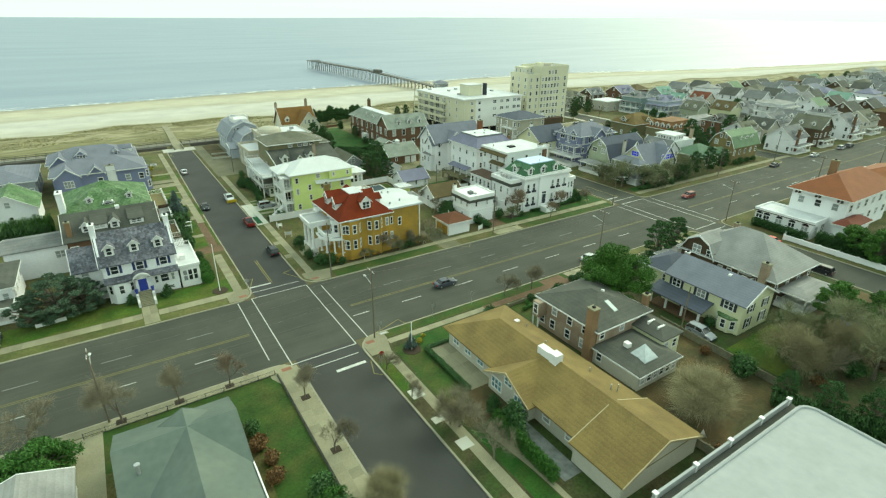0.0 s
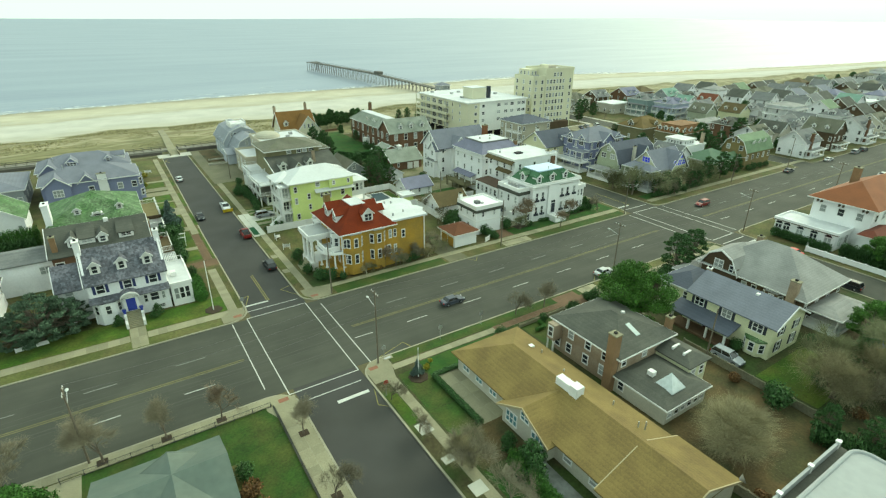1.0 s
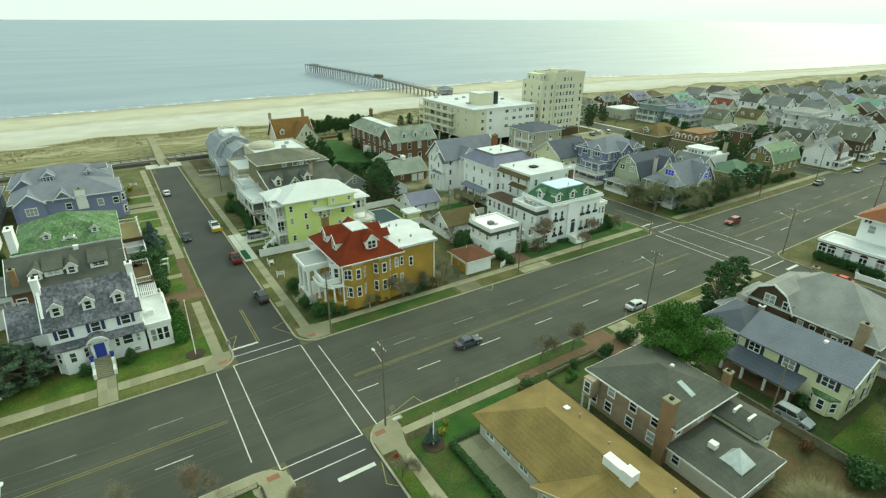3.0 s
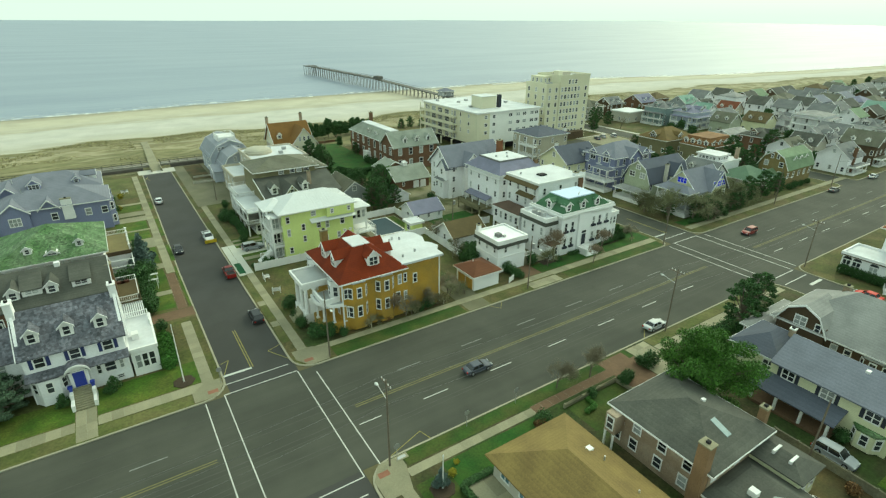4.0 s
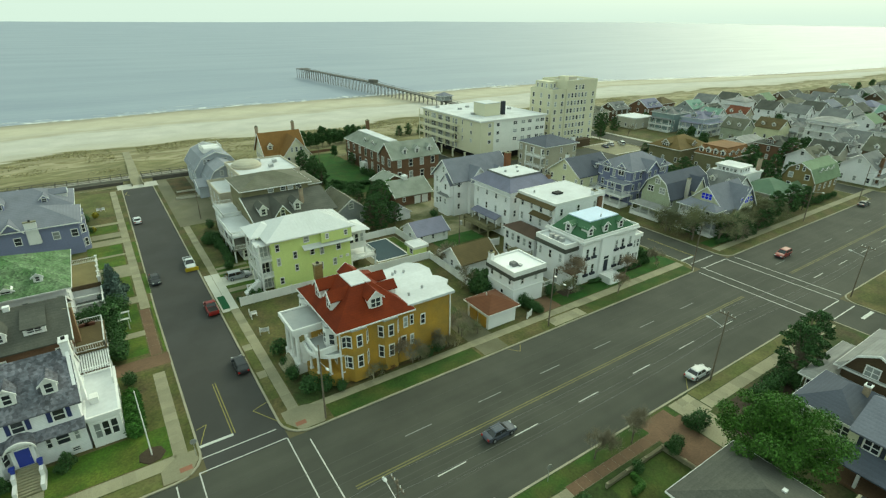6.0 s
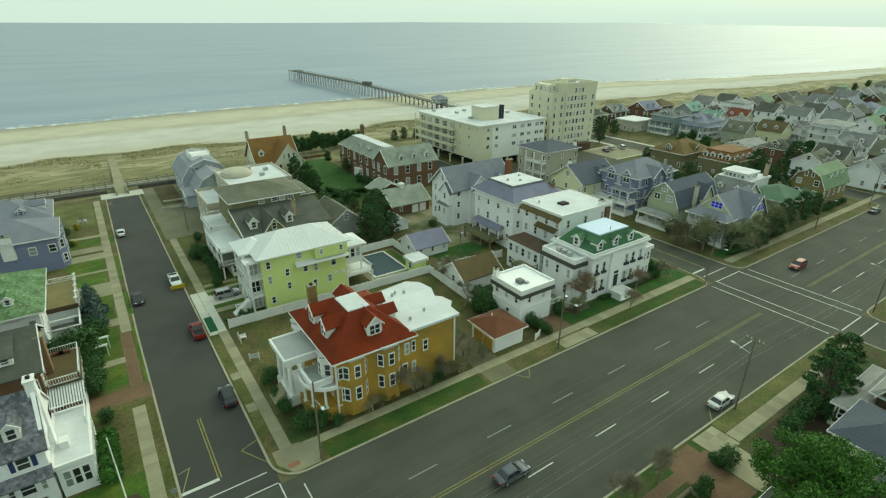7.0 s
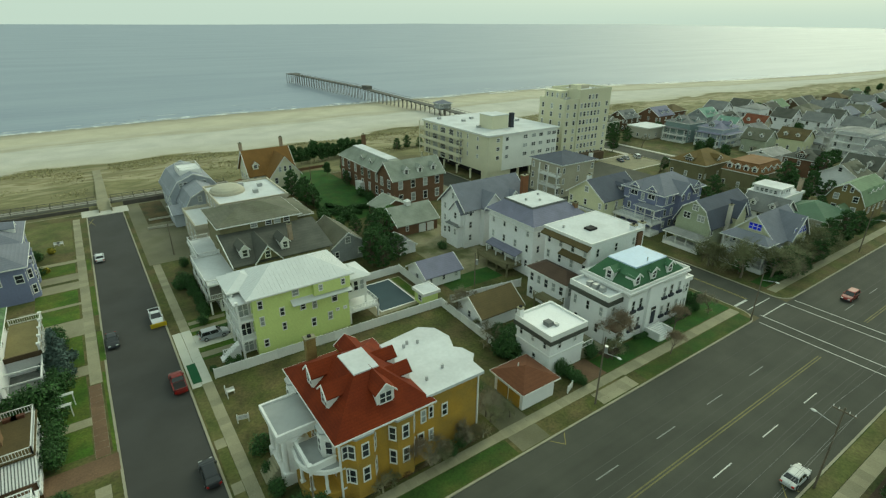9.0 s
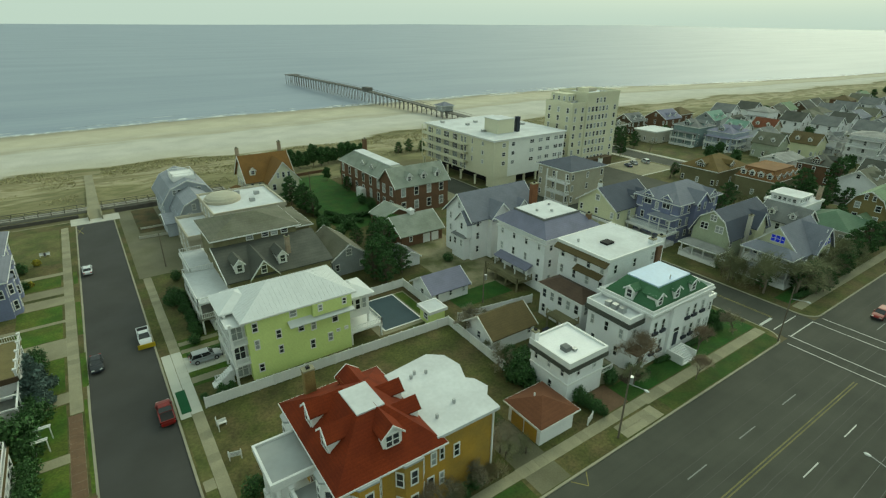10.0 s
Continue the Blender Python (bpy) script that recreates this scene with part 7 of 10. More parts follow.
    for y in (142.2, 145.6):
        g.add("pergola_beam", boxes((12.1, 16.9, y - 0.07, y + 0.07, 2.88, 3.08)), TRIM)
    g.add("pergola_beam", boxes((16.5, 16.7, 141.9, 149.0, 2.88, 3.08)), TRIM)
    # blue-grey house by the beach
    s = House("beach_house", "large blue-grey sided beach house with grey hipped roofs", 4, 190)
    b = s.block(-8.0, 14.4, 177.0, 190.0, 0, 7.4, BLUE_SIDING)
    s.hip(7.5, 3.0, BLUE_ROOF, 0.7)
    c = s.block(-9.0, 13.4, 190.0, 204.0, 0, 8.0, BLUE_SIDING)
    s.hip(8.1, 3.2, BLUE_ROOF, 0.7)
    s.gable(7.4, 2.2, 'y', BLUE_ROOF, BLUE_SIDING, 0.5, (-7.2, -1.6, 176.2, 182.0, 0, 0), ends=(1, 0))
    s.add("wall", boxes((-7.2, -1.6, 176.2, 177.02, 0, 7.4)), BLUE_SIDING)
    s.gable(7.6, 1.8, 'y', BLUE_ROOF, BLUE_SIDING, 0.5, (0.6, 4.2, 176.6, 182.0, 0, 0), ends=(1, 0))
    s.window('S', -4.4, 4.2, 2.4, 1.8, b=(-7, -1, 176.2, 177, 0, 0))
    s.row('S', 4, 4.2, 1.4, 1.6, b=(2.0, 14.4, 177, 190, 0, 0))
    s.row('E', 4, 4.2, 1.3, 1.6, b=b)
    s.row('E', 4, 1.2, 1.3, 1.6, b=b)
    s.row('E', 4, 4.8, 1.3, 1.6, b=c)
    s.row('E', 4, 1.2, 1.3, 1.6, b=c)
    s.gable(8.1, 2.4, 'y', BLUE_ROOF, BLUE_SIDING, 0.5, (-8.6, -3.4, 188.6, 196.0, 0, 0), ends=(1, 0))
    s.add("wall", boxes((-8.6, -3.4, 188.6, 190.02, 7.0, 8.2)), BLUE_SIDING)
    s.dormer('S', -0.6, 0.4, 8.6, 2.8, 1.5, 3.4, 1.2, BLUE_SIDING, BLUE_ROOF, c)
    s.dormer('S', 8.4, 1.6, 8.8, 1.6, 1.2, 2.4, 0.7, BLUE_SIDING, BLUE_ROOF, c)
    bay(s, 'E', 179.6, 0.1, 7.2, 3.6, 1.2, BLUE_SIDING, ((1.2, 1.7), (4.4, 1.8)), b, BLUE_ROOF)
    bay(s, 'E', 186.6, 0.1, 7.2, 3.2, 1.0, BLUE_SIDING, ((1.2, 1.7), (4.4, 1.8)), b, BLUE_ROOF)
    s.dormer('E', 196.0, 0.6, 8.5, 2.2, 1.5, 2.6, 0.9, TRIM, BLUE_ROOF, c)
    for x, y in ((-2.4, 182.6), (-5.0, 194.0), (3.4, 197.6)):
        s.add("vent_pipe", boxes((x - 0.1, x + 0.1, y - 0.1, y + 0.1, 8.5, 11.2)), STEEL)
    s.chimney(6.0, 176.8, 4, 9.0, 2.2, 0.7, TRIM)
    t = House("gabled_house", "pale house with a mottled green gabled roof behind a tall hedge", -16, 170)
    b = t.block(-22.0, -11.0, 160.0, 172.0, 0, 5.0, WHITE)
    t.gable(5.0, 3.6, 'y', GREEN_TILE, WHITE, 0.5, b)
    t.window('S', -16.5, 5.4, 1.2, 1.4)
    t.row('S', 3, 1.6, 1.0, 1.5)
    v = House("grey_house", "low grey house with a dark shingle roof", -18, 196)
    b = v.block(-26.0, -12.5, 184.0, 204.0, 0, 5.6, GREY_SHINGLE)
    v.hip(5.7, 2.2, BLUE_ROOF, 0.6)
    v.row('S', 3, 2.0, 1.2, 1.5)
    v.row('E', 4, 2.0, 1.2, 1.5)
    u = House("white_house", "white house with a shallow dark roof and porch", -18, 116)
    b = u.block(-26.0, -12.2, 111.0, 123.0, 0, 5.2, WHITE)
    u.hip(5.3, 1.6, DARK_ROOF, 0.5)
    u.row('E', 4, 2.8, 1.0, 1.4)
    u.row('S', 4, 2.8, 1.0, 1.4)
    u.porch(-24.0, -12.4, 107.6, 111.0, 3.0, 0.5, [(x, 107.9) for x in (-23.6, -18.2, -12.8)], DARK_ROOF)
    for i, (x, y, m1, m2) in enumerate(((-40, 112, WHITE, GREY_ROOF), (-44, 140, BEIGE, DARK_ROOF), (-42, 172, GREY_SHINGLE, GREY_ROOF), (-46, 205, WHITE, MOSS_ROOF))):
        z = House("town_house", "plain two-storey town house with a shingle roof", x, y)
        b = z.block(x - 6, x + 6, y - 7, y + 7, 0, 6.2, m1)
        z.gable(6.2, 3.4, 'x' if i % 2 else 'y', m2, m1, 0.5, b)
        z.row('S', 3, 3.8)
        z.row('E', 3, 3.8)


west_block()


# ---- houses south of the avenue ----
def south_block():
    r = House("ranch_house", "long low ranch house with broad tan shingle roof, white chimney", 52, 46)
    b = r.block(46.6, 57.8, 28.6, 63.0, 0, 2.9, BEIGE)
    r.hip(3.0, 2.75, TAN_ROOF, 0.8, b, trim=False)
    c = r.block(45.4, 52.0, 42.6, 51.0, 0, 3.0, BEIGE)
    r.gable(3.0, 2.3, 'x', TAN_ROOF, BEIGE, 0.6, c, ends=(1, 0), trim=TAN_TRIM)
    d = r.block(45.4, 59.0, 27.8, 34.8, 0, 2.8, BEIGE)
    r.gable(2.95, 2.75, 'y', TAN_ROOF, BEIGE, 0.4, d, trim=TAN_TRIM)
    r.add("chimney", boxes((51.4, 52.5, 44.4, 48.0, 4.0, 6.5), (51.3, 52.6, 44.3, 45.6, 4.0, 6.8)), TRIM)
    r.row('W', 2, 0.8, 2.2, 1.7, 'teal', c, inset=1.8)
    r.window('W', 46.8, 2.9, 1.6, 1.2, 'teal', c)
    r.row('W', 3, 1.0, 1.6, 1.5, 'teal', (46.6, 58, 53, 62.5, 0, 0), inset=1.6)
    r.row('W', 2, 1.0, 1.4, 1.3, 'curtain', (46.6, 58, 35, 42, 0, 0), inset=1.5)
    for x, y in ((54.5, 37.5), (55.2, 37.0), (55.6, 42.0), (55.0, 50.0), (55.6, 55.0)):
        bm = bmesh.new()
        tube(bm, (x, y, 3.6), (x, y, 5.6 if y < 38 else 4.9), 0.09, 0.09, 8)
        r.add("vent_pipe", bm, STEEL)
    for x, y in ((55.4, 57.0), (54.6, 44.2)):
        r.add("skylight", boxes((x - 0.35, x + 0.35, y - 0.35, y + 0.35, 4.1, 4.55)), TRIM)
    dish = bmesh.new()
    tube(dish, (59.2, 27.6, 2.9), (59.5, 27.3, 3.1), 0.1, 0.5, 14)
    tube(dish, (59.0, 28.0, 2.6), (59.2, 27.6, 2.9), 0.04, 0.04, 6)
    r.add("dish", dish, STEEL)
    n = House("brick_house", "tan brick house with a dark hipped roof and low rear wing", 68, 50)
    b = n.block(62.8, 74.0, 47.2, 59.6, 0, 5.5, TAN_BRICK)
    n.hip(5.6, 2.3, DARK_ROOF, 0.7)
    for u in (49.6, 52.8, 56.2, 58.6):
        n.window('W', u, 3.5, 1.2, 1.5)
        n.window('W', u + 0.2, 0.9, 1.2, 1.5)
    n.row('S', 3, 3.6, 1.1, 1.4)
    n.row('N', 3, 3.5, 1.1, 1.4)
    n.chimney(61.9, 47.8, 0, 9.2, 1.2, 1.3, CHIMNEY_BRICK)
    n.chimney(75.2, 48.4, 0, 7.3, 0.9, 0.9, CHIMNEY_BRICK)
    n.add("skylight", profile_roof(bmesh.new(), [(48.6, 6.42), (50.8, 7.23)], 67.9, 68.75, 0.25, 'x'), mat("milky_roof_light", (0.30, 0.38, 0.38), 0.25, 0.1, 2, 0.5, 0.0, spec=0.6))
    n.add("roof_vent", boxes((69.9, 70.4, 52.9, 53.3, 7.0, 7.55)), TRIM)
    w = n.block(62.4, 71.2, 38.9, 47.2, 0, 2.7, BEIGE)
    n.hip(2.8, 0.7, DARK_ROOF, 0.45, w, deck=(64.4, 69.4, 41.0, 46.0))
    n.add("skylight", frustum(bmesh.new(), 64.7, 67.5, 39.8, 42.6, 3.4, 66.1, 66.11, 41.3, 41.31, 5.3), mat("skylight_glass", (0.55, 0.60, 0.60), 0.2, 0.1, 2, 0.5, 0.0, spec=0.6))
    n.add("roof_box", boxes((65.3, 66.1, 43.4, 44.3, 3.3, 4.2)), TRIM)
    n.row('S', 6, 0.9, 1.1, 1.4, b=w, inset=0.9)
    n.window('W', 46.0, 0.9, 1.1, 1.4, b=w)
    e = n.block(71.2, 75.6, 41.8, 50.0, 0, 3.8, CREAM)
    n.hip(3.9, 0.9, DARK_ROOF, 0.4, e, trim=False)
    n.row('S', 2, 1.6, 1.1, 1.4, b=e, inset=1.2)
    n.add("roof_box", boxes((72.2, 73.8, 45.2, 45.5, 4.2, 4.85)), TRIM)
    n.add("roof_box", boxes((72.2, 73.8, 43.4, 43.7, 4.0, 4.75)), TRIM)
    q = n.block(61.0, 62.8, 58.0, 59.5, 2.6, 5.3, TAN_BRICK, "sun_porch")
    n.row('W', 1, 3.2, 1.1, 1.7, b=q)
    n.row('N', 1, 3.2, 1.2, 1.7, b=q)
    for x, y in ((61.15, 58.15), (61.15, 59.35)):
        n.post(x, y, 0, 2.6, 0.1)
    y3 = House("cream_house", "pale yellow house with blue-grey gable roof and dark-roofed porch", 93, 48)
    b = y3.block(88.2, 97.4, 39.2, 53.8, 0, 5.9, CREAM)
    y3.gable(6.0, 2.4, 'y', BLUE_ROOF, CREAM, 0.5, b, ends=(1, 0))
    for u in (41.6, 46.6, 51.4):
        y3.window('W', u, 3.9, 1.7, 1.4, '', b, True)
    y3.row('S', 2, 3.8, 1.1, 1.4, '', b, True, inset=2.4)
    y3.row('S', 2, 0.9, 1.1, 1.8, '', b, True, inset=2.4)
    bay(y3, 'W', 41.4, 0.2, 2.8, 3.4, 1.0, CREAM, ((0.9, 1.5),), b, GREEN_TILE)
    y3.add("porch_floor", boxes((85.2, 88.2, 44.4, 54.4, 0, 0.4)), PAVER)
    y3.add("porch_roof", profile_roof(bmesh.new(), [(84.9, 2.8), (88.3, 3.9)], 44.0, 54.8, 0.16, 'y'), DARK_BLUE)
    for y in (44.7, 47.8, 51.0, 54.1):
        y3.post(85.4, y, 0.4, 2.75, 0.16)
    y3.door('W', 49.4, 0.45)
    f = y3.block(90.4, 99.4, 53.8, 60.4, 0, 4.6, CREAM)
    y3.hip(4.7, 1.9, DARK_BLUE, 0.5, f)
    y3.row('W', 2, 2.6, 1.7, 1.4, '', f)
    y3.add("roof_vent", boxes((91.8, 92.4, 44.2, 44.7, 7.5, 8.2)), TRIM)
    y3.chimney(96.6, 55.3, 3, 7.0, 0.7, 0.7, TAN_BRICK, TRIM)
    k = House("shingle_house", "brown shingle house with a broad pale grey roof and white trim", 109, 50)
    b = k.block(102.0, 116.4, 41.4, 59.8, 0, 5.3, BROWN_SHINGLE)
    k.hip(5.5, 5.3, PALE_ROOF, 0.8)
    g = (101.4, 108.0, 52.8, 59.4, 0, 0)
    k.add("wall", boxes((101.4, 102.02, 52.8, 59.4, 0, 6.4)), BROWN_SHINGLE)
    k.gable(6.2, 3.2, 'x', PALE_ROOF, BROWN_SHINGLE, 0.5, g, gambrel=True, ends=(1, 0))
    k.window('W', 56.4, 5.6, 1.8, 1.5, b=g)
    k.window('W', 53.9, 5.4, 0.9, 1.4, b=g)
    k.row('W', 2, 3.0, 1.0, 1.5, b=(102, 116, 48.8, 52.2, 0, 0), inset=0.8)
    bay(k, 'W', 46.2, 2.4, 5.0, 3.4, 0.8, BROWN_SHINGLE, ((2.9, 1.6),), b, PALE_ROOF)
    k.row('S', 4, 3.2, 1.0, 1.5)
    k.chimney(101.6, 43.2, 0, 8.2, 1.0, 1.4, TAN_BRICK)
    k.chimney(112.0, 55.0, 7.0, 9.9, 0.9, 0.9, TAN_BRICK)
    k.porch(98.2, 112.0, 59.8, 63.0, 3.6, 0.6, [(x, 62.7) for x in (98.6, 103.0, 107.4, 111.6)], PALE_ROOF, 0.9)
    k.row('N', 3, 1.6, 1.3, 1.5)
    k.add("sun_porch", boxes((98.4, 102.02, 59.0, 62.6, 0.6, 3.4)), BROWN_SHINGLE)
    k.row('W', 2, 1.5, 1.3, 1.5, b=(98.4, 102, 59.0, 62.6, 0, 0), inset=0.9)
    k.porch(104.0, 114.0, 36.2, 41.4, 3.4, 0.9, [(x, 36.6) for x in (104.4, 109.0, 113.6)], PALE_ROOF, 0.8)
    k.rail([(104.2, 41.2), (104.2, 36.4), (113.8, 36.4)], 0.9, 1.0)
    m = House("white_mansion", "white stucco mansion with an orange-red hipped roof and arched porch", 162, 57)
    b = m.block(150.6, 176.0, 50.0, 62.4, 0, 9.4, WHITE_STUCCO)
    red = mat("orange_red_tile", (0.22, 0.072, 0.022), 0.75, 0.13, 6, 0.4, 0.3, courses=0.24)
    m.hip(9.5, 4.2, red, 1.1)
    m.row('W', 3, 6.2, 1.5, 1.7, inset=2.4)
    for z in (2.6, 6.2):
        m.row('S', 6, z, 1.5, 1.7, inset=2.2)
    for u in (51.2, 52.0, 56.0, 56.8, 60.6, 61.4):
        m.add("bracket", boxes((149.7, 150.62, u - 0.12, u + 0.12, 8.5, 9.2)), BROWN_SHINGLE)
    m.chimney(164.0, 60.0, 10, 15.0, 1.2, 1.6, CHIMNEY_BRICK)
    p = m.block(143.2, 150.5, 53.0, 66.4, 0, 4.0, WHITE_STUCCO)
    m.flat(4.1, FLATROOF, p, 0.3, 0.4, WHITE_STUCCO)
    m.add("cornice", boxes((142.8, 143.2, 52.6, 66.8, 3.75, 3.92)), BROWN_SHINGLE)
    for u in (54.6, 57.6, 60.6, 63.6, 65.4):
        m.window('W', u, 0.9, 1.6, 1.95, b=p)
        head = [(u + 0.8 * math.cos(radians(a)), 2.95 + 0.7 * math.sin(radians(a))) for a in range(0, 181, 20)]
        m.add("arch_head", profile_fill(bmesh.new(), head, 143.14, 143.24, 'x'), GLASS)
    m.row('S', 2, 0.9, 1.6, 2.1, b=p, inset=2.0)
    s = m.block(146.0, 156.0, 46.5, 50.0, 0, 4.6, WHITE_STUCCO)
    m.hip(4.7, 1.2, mat("maroon_tile", (0.16, 0.045, 0.025), 0.8, 0.13, 6, 0.4, 0.3, courses=0.24), 0.5, s)
    m.row('S', 3, 1.6, 1.3, 1.6, b=s)
    q = House("tile_roof_house", "white house with a rust-orange hipped tile roof", 195, 58)
    b = q.block(184.0, 208.0, 48.0, 64.0, 0, 7.0, WHITE_STUCCO)
    q.hip(7.1, 3.8, ORANGE_TILE, 1.0)
    q.row('W', 4, 4.2)
    q.row('S', 6, 4.2)
    v = House("flat_roof_building", "large building with a white membrane roof and a white rail", 55, 6, "building")
    b = v.block(42.6, 67.2, -12.0, 21.2, 0, 7.4, WHITE_STUCCO)
    out = rounded(42.2, 68.0, -12.4, 21.5, (0.5, 1.6, 0.5, 0.5), 8)
    v.add("flat_roof", prism(bmesh.new(), out, 7.38, 7.9), GREY_MEMBRANE)
    rim = bmesh.new()
    for (xa, ya), (xb, yb) in zip(out, out[1:] + out[:1]):
        if math.hypot(xb - xa, yb - ya) > 0.01:
            tube(rim, (xa, ya, 7.92), (xb, yb, 7.92), 0.22, 0.22, 8)
    v.add("roof_edge", rim, GREY_MEMBRANE)
    v.row('N', 6, 4.4, 1.4, 1.6)
    v.row('W', 7, 4.4, 1.4, 1.6)
    v.add("walkway", boxes((42.4, 67.6, 21.2, 22.9, 6.6, 7.3)), DARK_ROOF)
    v.add("guard_wall", boxes((42.4, 67.6, 22.6, 22.85, 7.2, 8.15)), GREY_MEMBRANE)
    for x in (42.7, 49.0, 55.0, 61.0, 66.9):
        v.post(x, 22.72, 7.2, 8.35, 0.16)
        v.post(x, 22.75, 0, 6.6, 0.2)
    x6 = House("green_metal_roof_house", "house with a sage green hipped metal roof and white rake trim", 7, 52)
    b = x6.block(3.0, 12.6, 34.0, 60.6, 0, 3.5, BEIGE)
    x6.gable(3.6, 2.5, 'y', SEA_GREEN, BEIGE, 0.5, b, trim=SEA_GREEN)
    c = x6.block(0.9, 12.66, 51.8, 63.6, 0, 3.48, BEIGE)
    x6.gable(3.58, 2.5, 'x', SEA_GREEN, BEIGE, 0.4, c, trim=SEA_GREEN)
    x6.add("gutter", boxes((13.06, 13.22, 34.0, 51.2, 3.4, 3.54)), TRIM)
    x6.add("gutter", boxes((2.38, 2.54, 34.0, 51.2, 3.4, 3.54)), TRIM)
    bm = bmesh.new()
    tube(bm, (2.6, 54.6, 3.4), (2.6, 54.6, 5.8), 0.16, 0.16, 10)
    tube(bm, (2.6, 54.6, 5.8), (2.6, 54.6, 6.05), 0.3, 0.3, 10)
    x6.add("vent_pipe", bm, STEEL)
    x6.row('E', 3, 1.0, 1.2, 1.4, inset=2.5)
    x6.row('N', 1, 1.0, 1.4, 1.4, b=c)
    o = House("garage", "low garage with a pale grey roof beside a concrete drive", -6, 50, "garage")
    b = o.block(-12.6, -3.9, 44.0, 61.4, 0, 2.8, WHITE)
    o.gable(2.8, 1.5, 'y', PALE_ROOF, WHITE, 0.4, b)
    o.door('N', -7.6, 0.05)


south_block()

# ---- the further town ----
far_windows = {}


def far_window(f, p):
    """Frame and pane of a distant window joined in one mesh."""
    if f not in far_windows:
        bm = bmesh.new()
        bm.from_mesh(f)
        k = len(bm.faces)
        bm.from_mesh(p)
        bm.faces.ensure_lookup_table()
        for face in bm.faces[k:]:
            face.material_index = 1
        me = bpy.data.meshes.new("window")
        bm.to_mesh(me)
        bm.free()
        me.materials.append(TRIM)
        me.materials.append(GLASS)
        far_windows[f] = me
    return far_windows[f]


def town_house(x, y, w, d, eave, rise, shape, wall, roof, label, porch='', base=G, light=False, windows=3, chimney=None):
    h = House("town_house", label, x, y, group="houses of the further town", base=base)
    b = h.block(x - w / 2, x + w / 2, y - d / 2, y + d / 2, 0, eave, wall)
    if shape == 'hip':
        h.hip(eave + 0.05, rise, roof, 0.6, trim=not light)
    elif shape == 'flat':
        h.flat(eave + 0.05, FLATROOF, b, 0.6, 0.1)
    elif shape == 'mansard':
        h.hip(eave, rise, roof, 0.3, deck=(x - w / 2 + 1.6, x + w / 2 - 1.6, y - d / 2 + 1.6, y + d / 2 - 1.6), trim=not light)
        h.add("roof_deck", boxes((x - w / 2 + 1.5, x + w / 2 - 1.5, y - d / 2 + 1.5, y + d / 2 - 1.5, eave + rise - 0.15, eave + rise + 0.15)), roof)
        for u in (-w * 0.36, -w * 0.12, w * 0.12, w * 0.36):
            h.dormer('S', x + u, 0.2, eave + 0.5, 1.7, 1.6, 1.6, 0.6, TRIM, roof, b)
            h.dormer('W', y + u * 0.7, 0.2, eave + 0.5, 1.7, 1.6, 1.6, 0.6, TRIM, roof, b)
    else:
        h.gable(eave, rise, shape[-1], roof, wall, 0.5, b, gambrel=shape.startswith('gambrel'), trim=TRIM)
        if shape.endswith('x'):
            h.window('W', y, eave + rise * 0.22, 1.2, 1.3)
        else:
            h.window('S', x, eave + rise * 0.22, 1.2, 1.3)
        if not light and rise > 3:
            side = 'S' if shape.endswith('x') else 'W'
            lo = (x if side == 'S' else y)
            for u in (-2.4, 2.4):
                h.dormer(side, lo + u, 0.9, eave + 0.6, 1.4, 1.2, 2.2, 0.6, TRIM, roof, b)
    floors = [0.9 + 3.0 * k for k in range(int((eave - 0.6) // 2.9))] or [0.9]
    if light:
        f, p, _ = window_meshes(1.3, 1.7, '')
        both = far_window(f, p)
        for z in floors[-1:]:
            for side, at in (('W', y), ('S', x)):
                for u in (-2.6, 2.6):
                    shared("window", both, h.root, h.at(side, at + u, z, b))
    else:
        for z in floors:
            h.row('W', windows, z, 1.1, 1.6)
            h.row('S', windows, z, 1.1, 1.6)
    if 'W' in porch:
        tiers = max(1, min(3, int(eave // 3))) if 'T' in porch else 1
        for k in range(tiers):
            h.add("porch_floor", boxes((x - w / 2 - 2.4, x - w / 2, y - d / 2 + 0.3, y + d / 2 - 0.3, 3.0 * k + (0.0 if k == 0 else -0.2), 3.0 * k + 0.6 if k == 0 else 3.0 * k + 0.2)), TRIM)
            h.rail([(x - w / 2 - 2.3, y - d / 2 + 0.4), (x - w / 2 - 2.3, y + d / 2 - 0.4)], 3.0 * k + (0.6 if k == 0 else 0.2), 0.9, step=0.6)
            for f in ((0.06, 0.94) if light else (0.06, 0.35, 0.65, 0.94)):
                h.post(x - w / 2 - 2.2, y - d / 2 + d * f, 3.0 * k + 0.2, 3.0 * k + 2.8, 0.13)
        h.hip(3.0 * tiers, 0.5, roof if shape != 'flat' else FLATROOF, 0.25, (x - w / 2 - 2.4, x - w / 2, y - d / 2 + 0.3, y + d / 2 - 0.3, 0, 0), name="porch_roof", trim=False)
    if 'U' in porch:
        tiers = max(1, min(3, int(eave // 3)))
        for k in range(tiers):
            zf = 3.0 * k + (0.6 if k == 0 else 0.2)
            h.add("porch_floor", boxes((x - w / 2 + 0.2, x + w / 2 - 0.2, y - d / 2 - 2.4, y - d / 2, 3.0 * k - (0.0 if k == 0 else 0.2), zf)), TRIM)
            h.rail([(x - w / 2 + 0.3, y - d / 2 - 2.3), (x + w / 2 - 0.3, y - d / 2 - 2.3)], zf, 0.9, step=0.5)
            for f in (-0.47, -0.16, 0.16, 0.47):
                h.post(x + w * f, y - d / 2 - 2.2, zf, 3.0 * k + 2.8, 0.15)
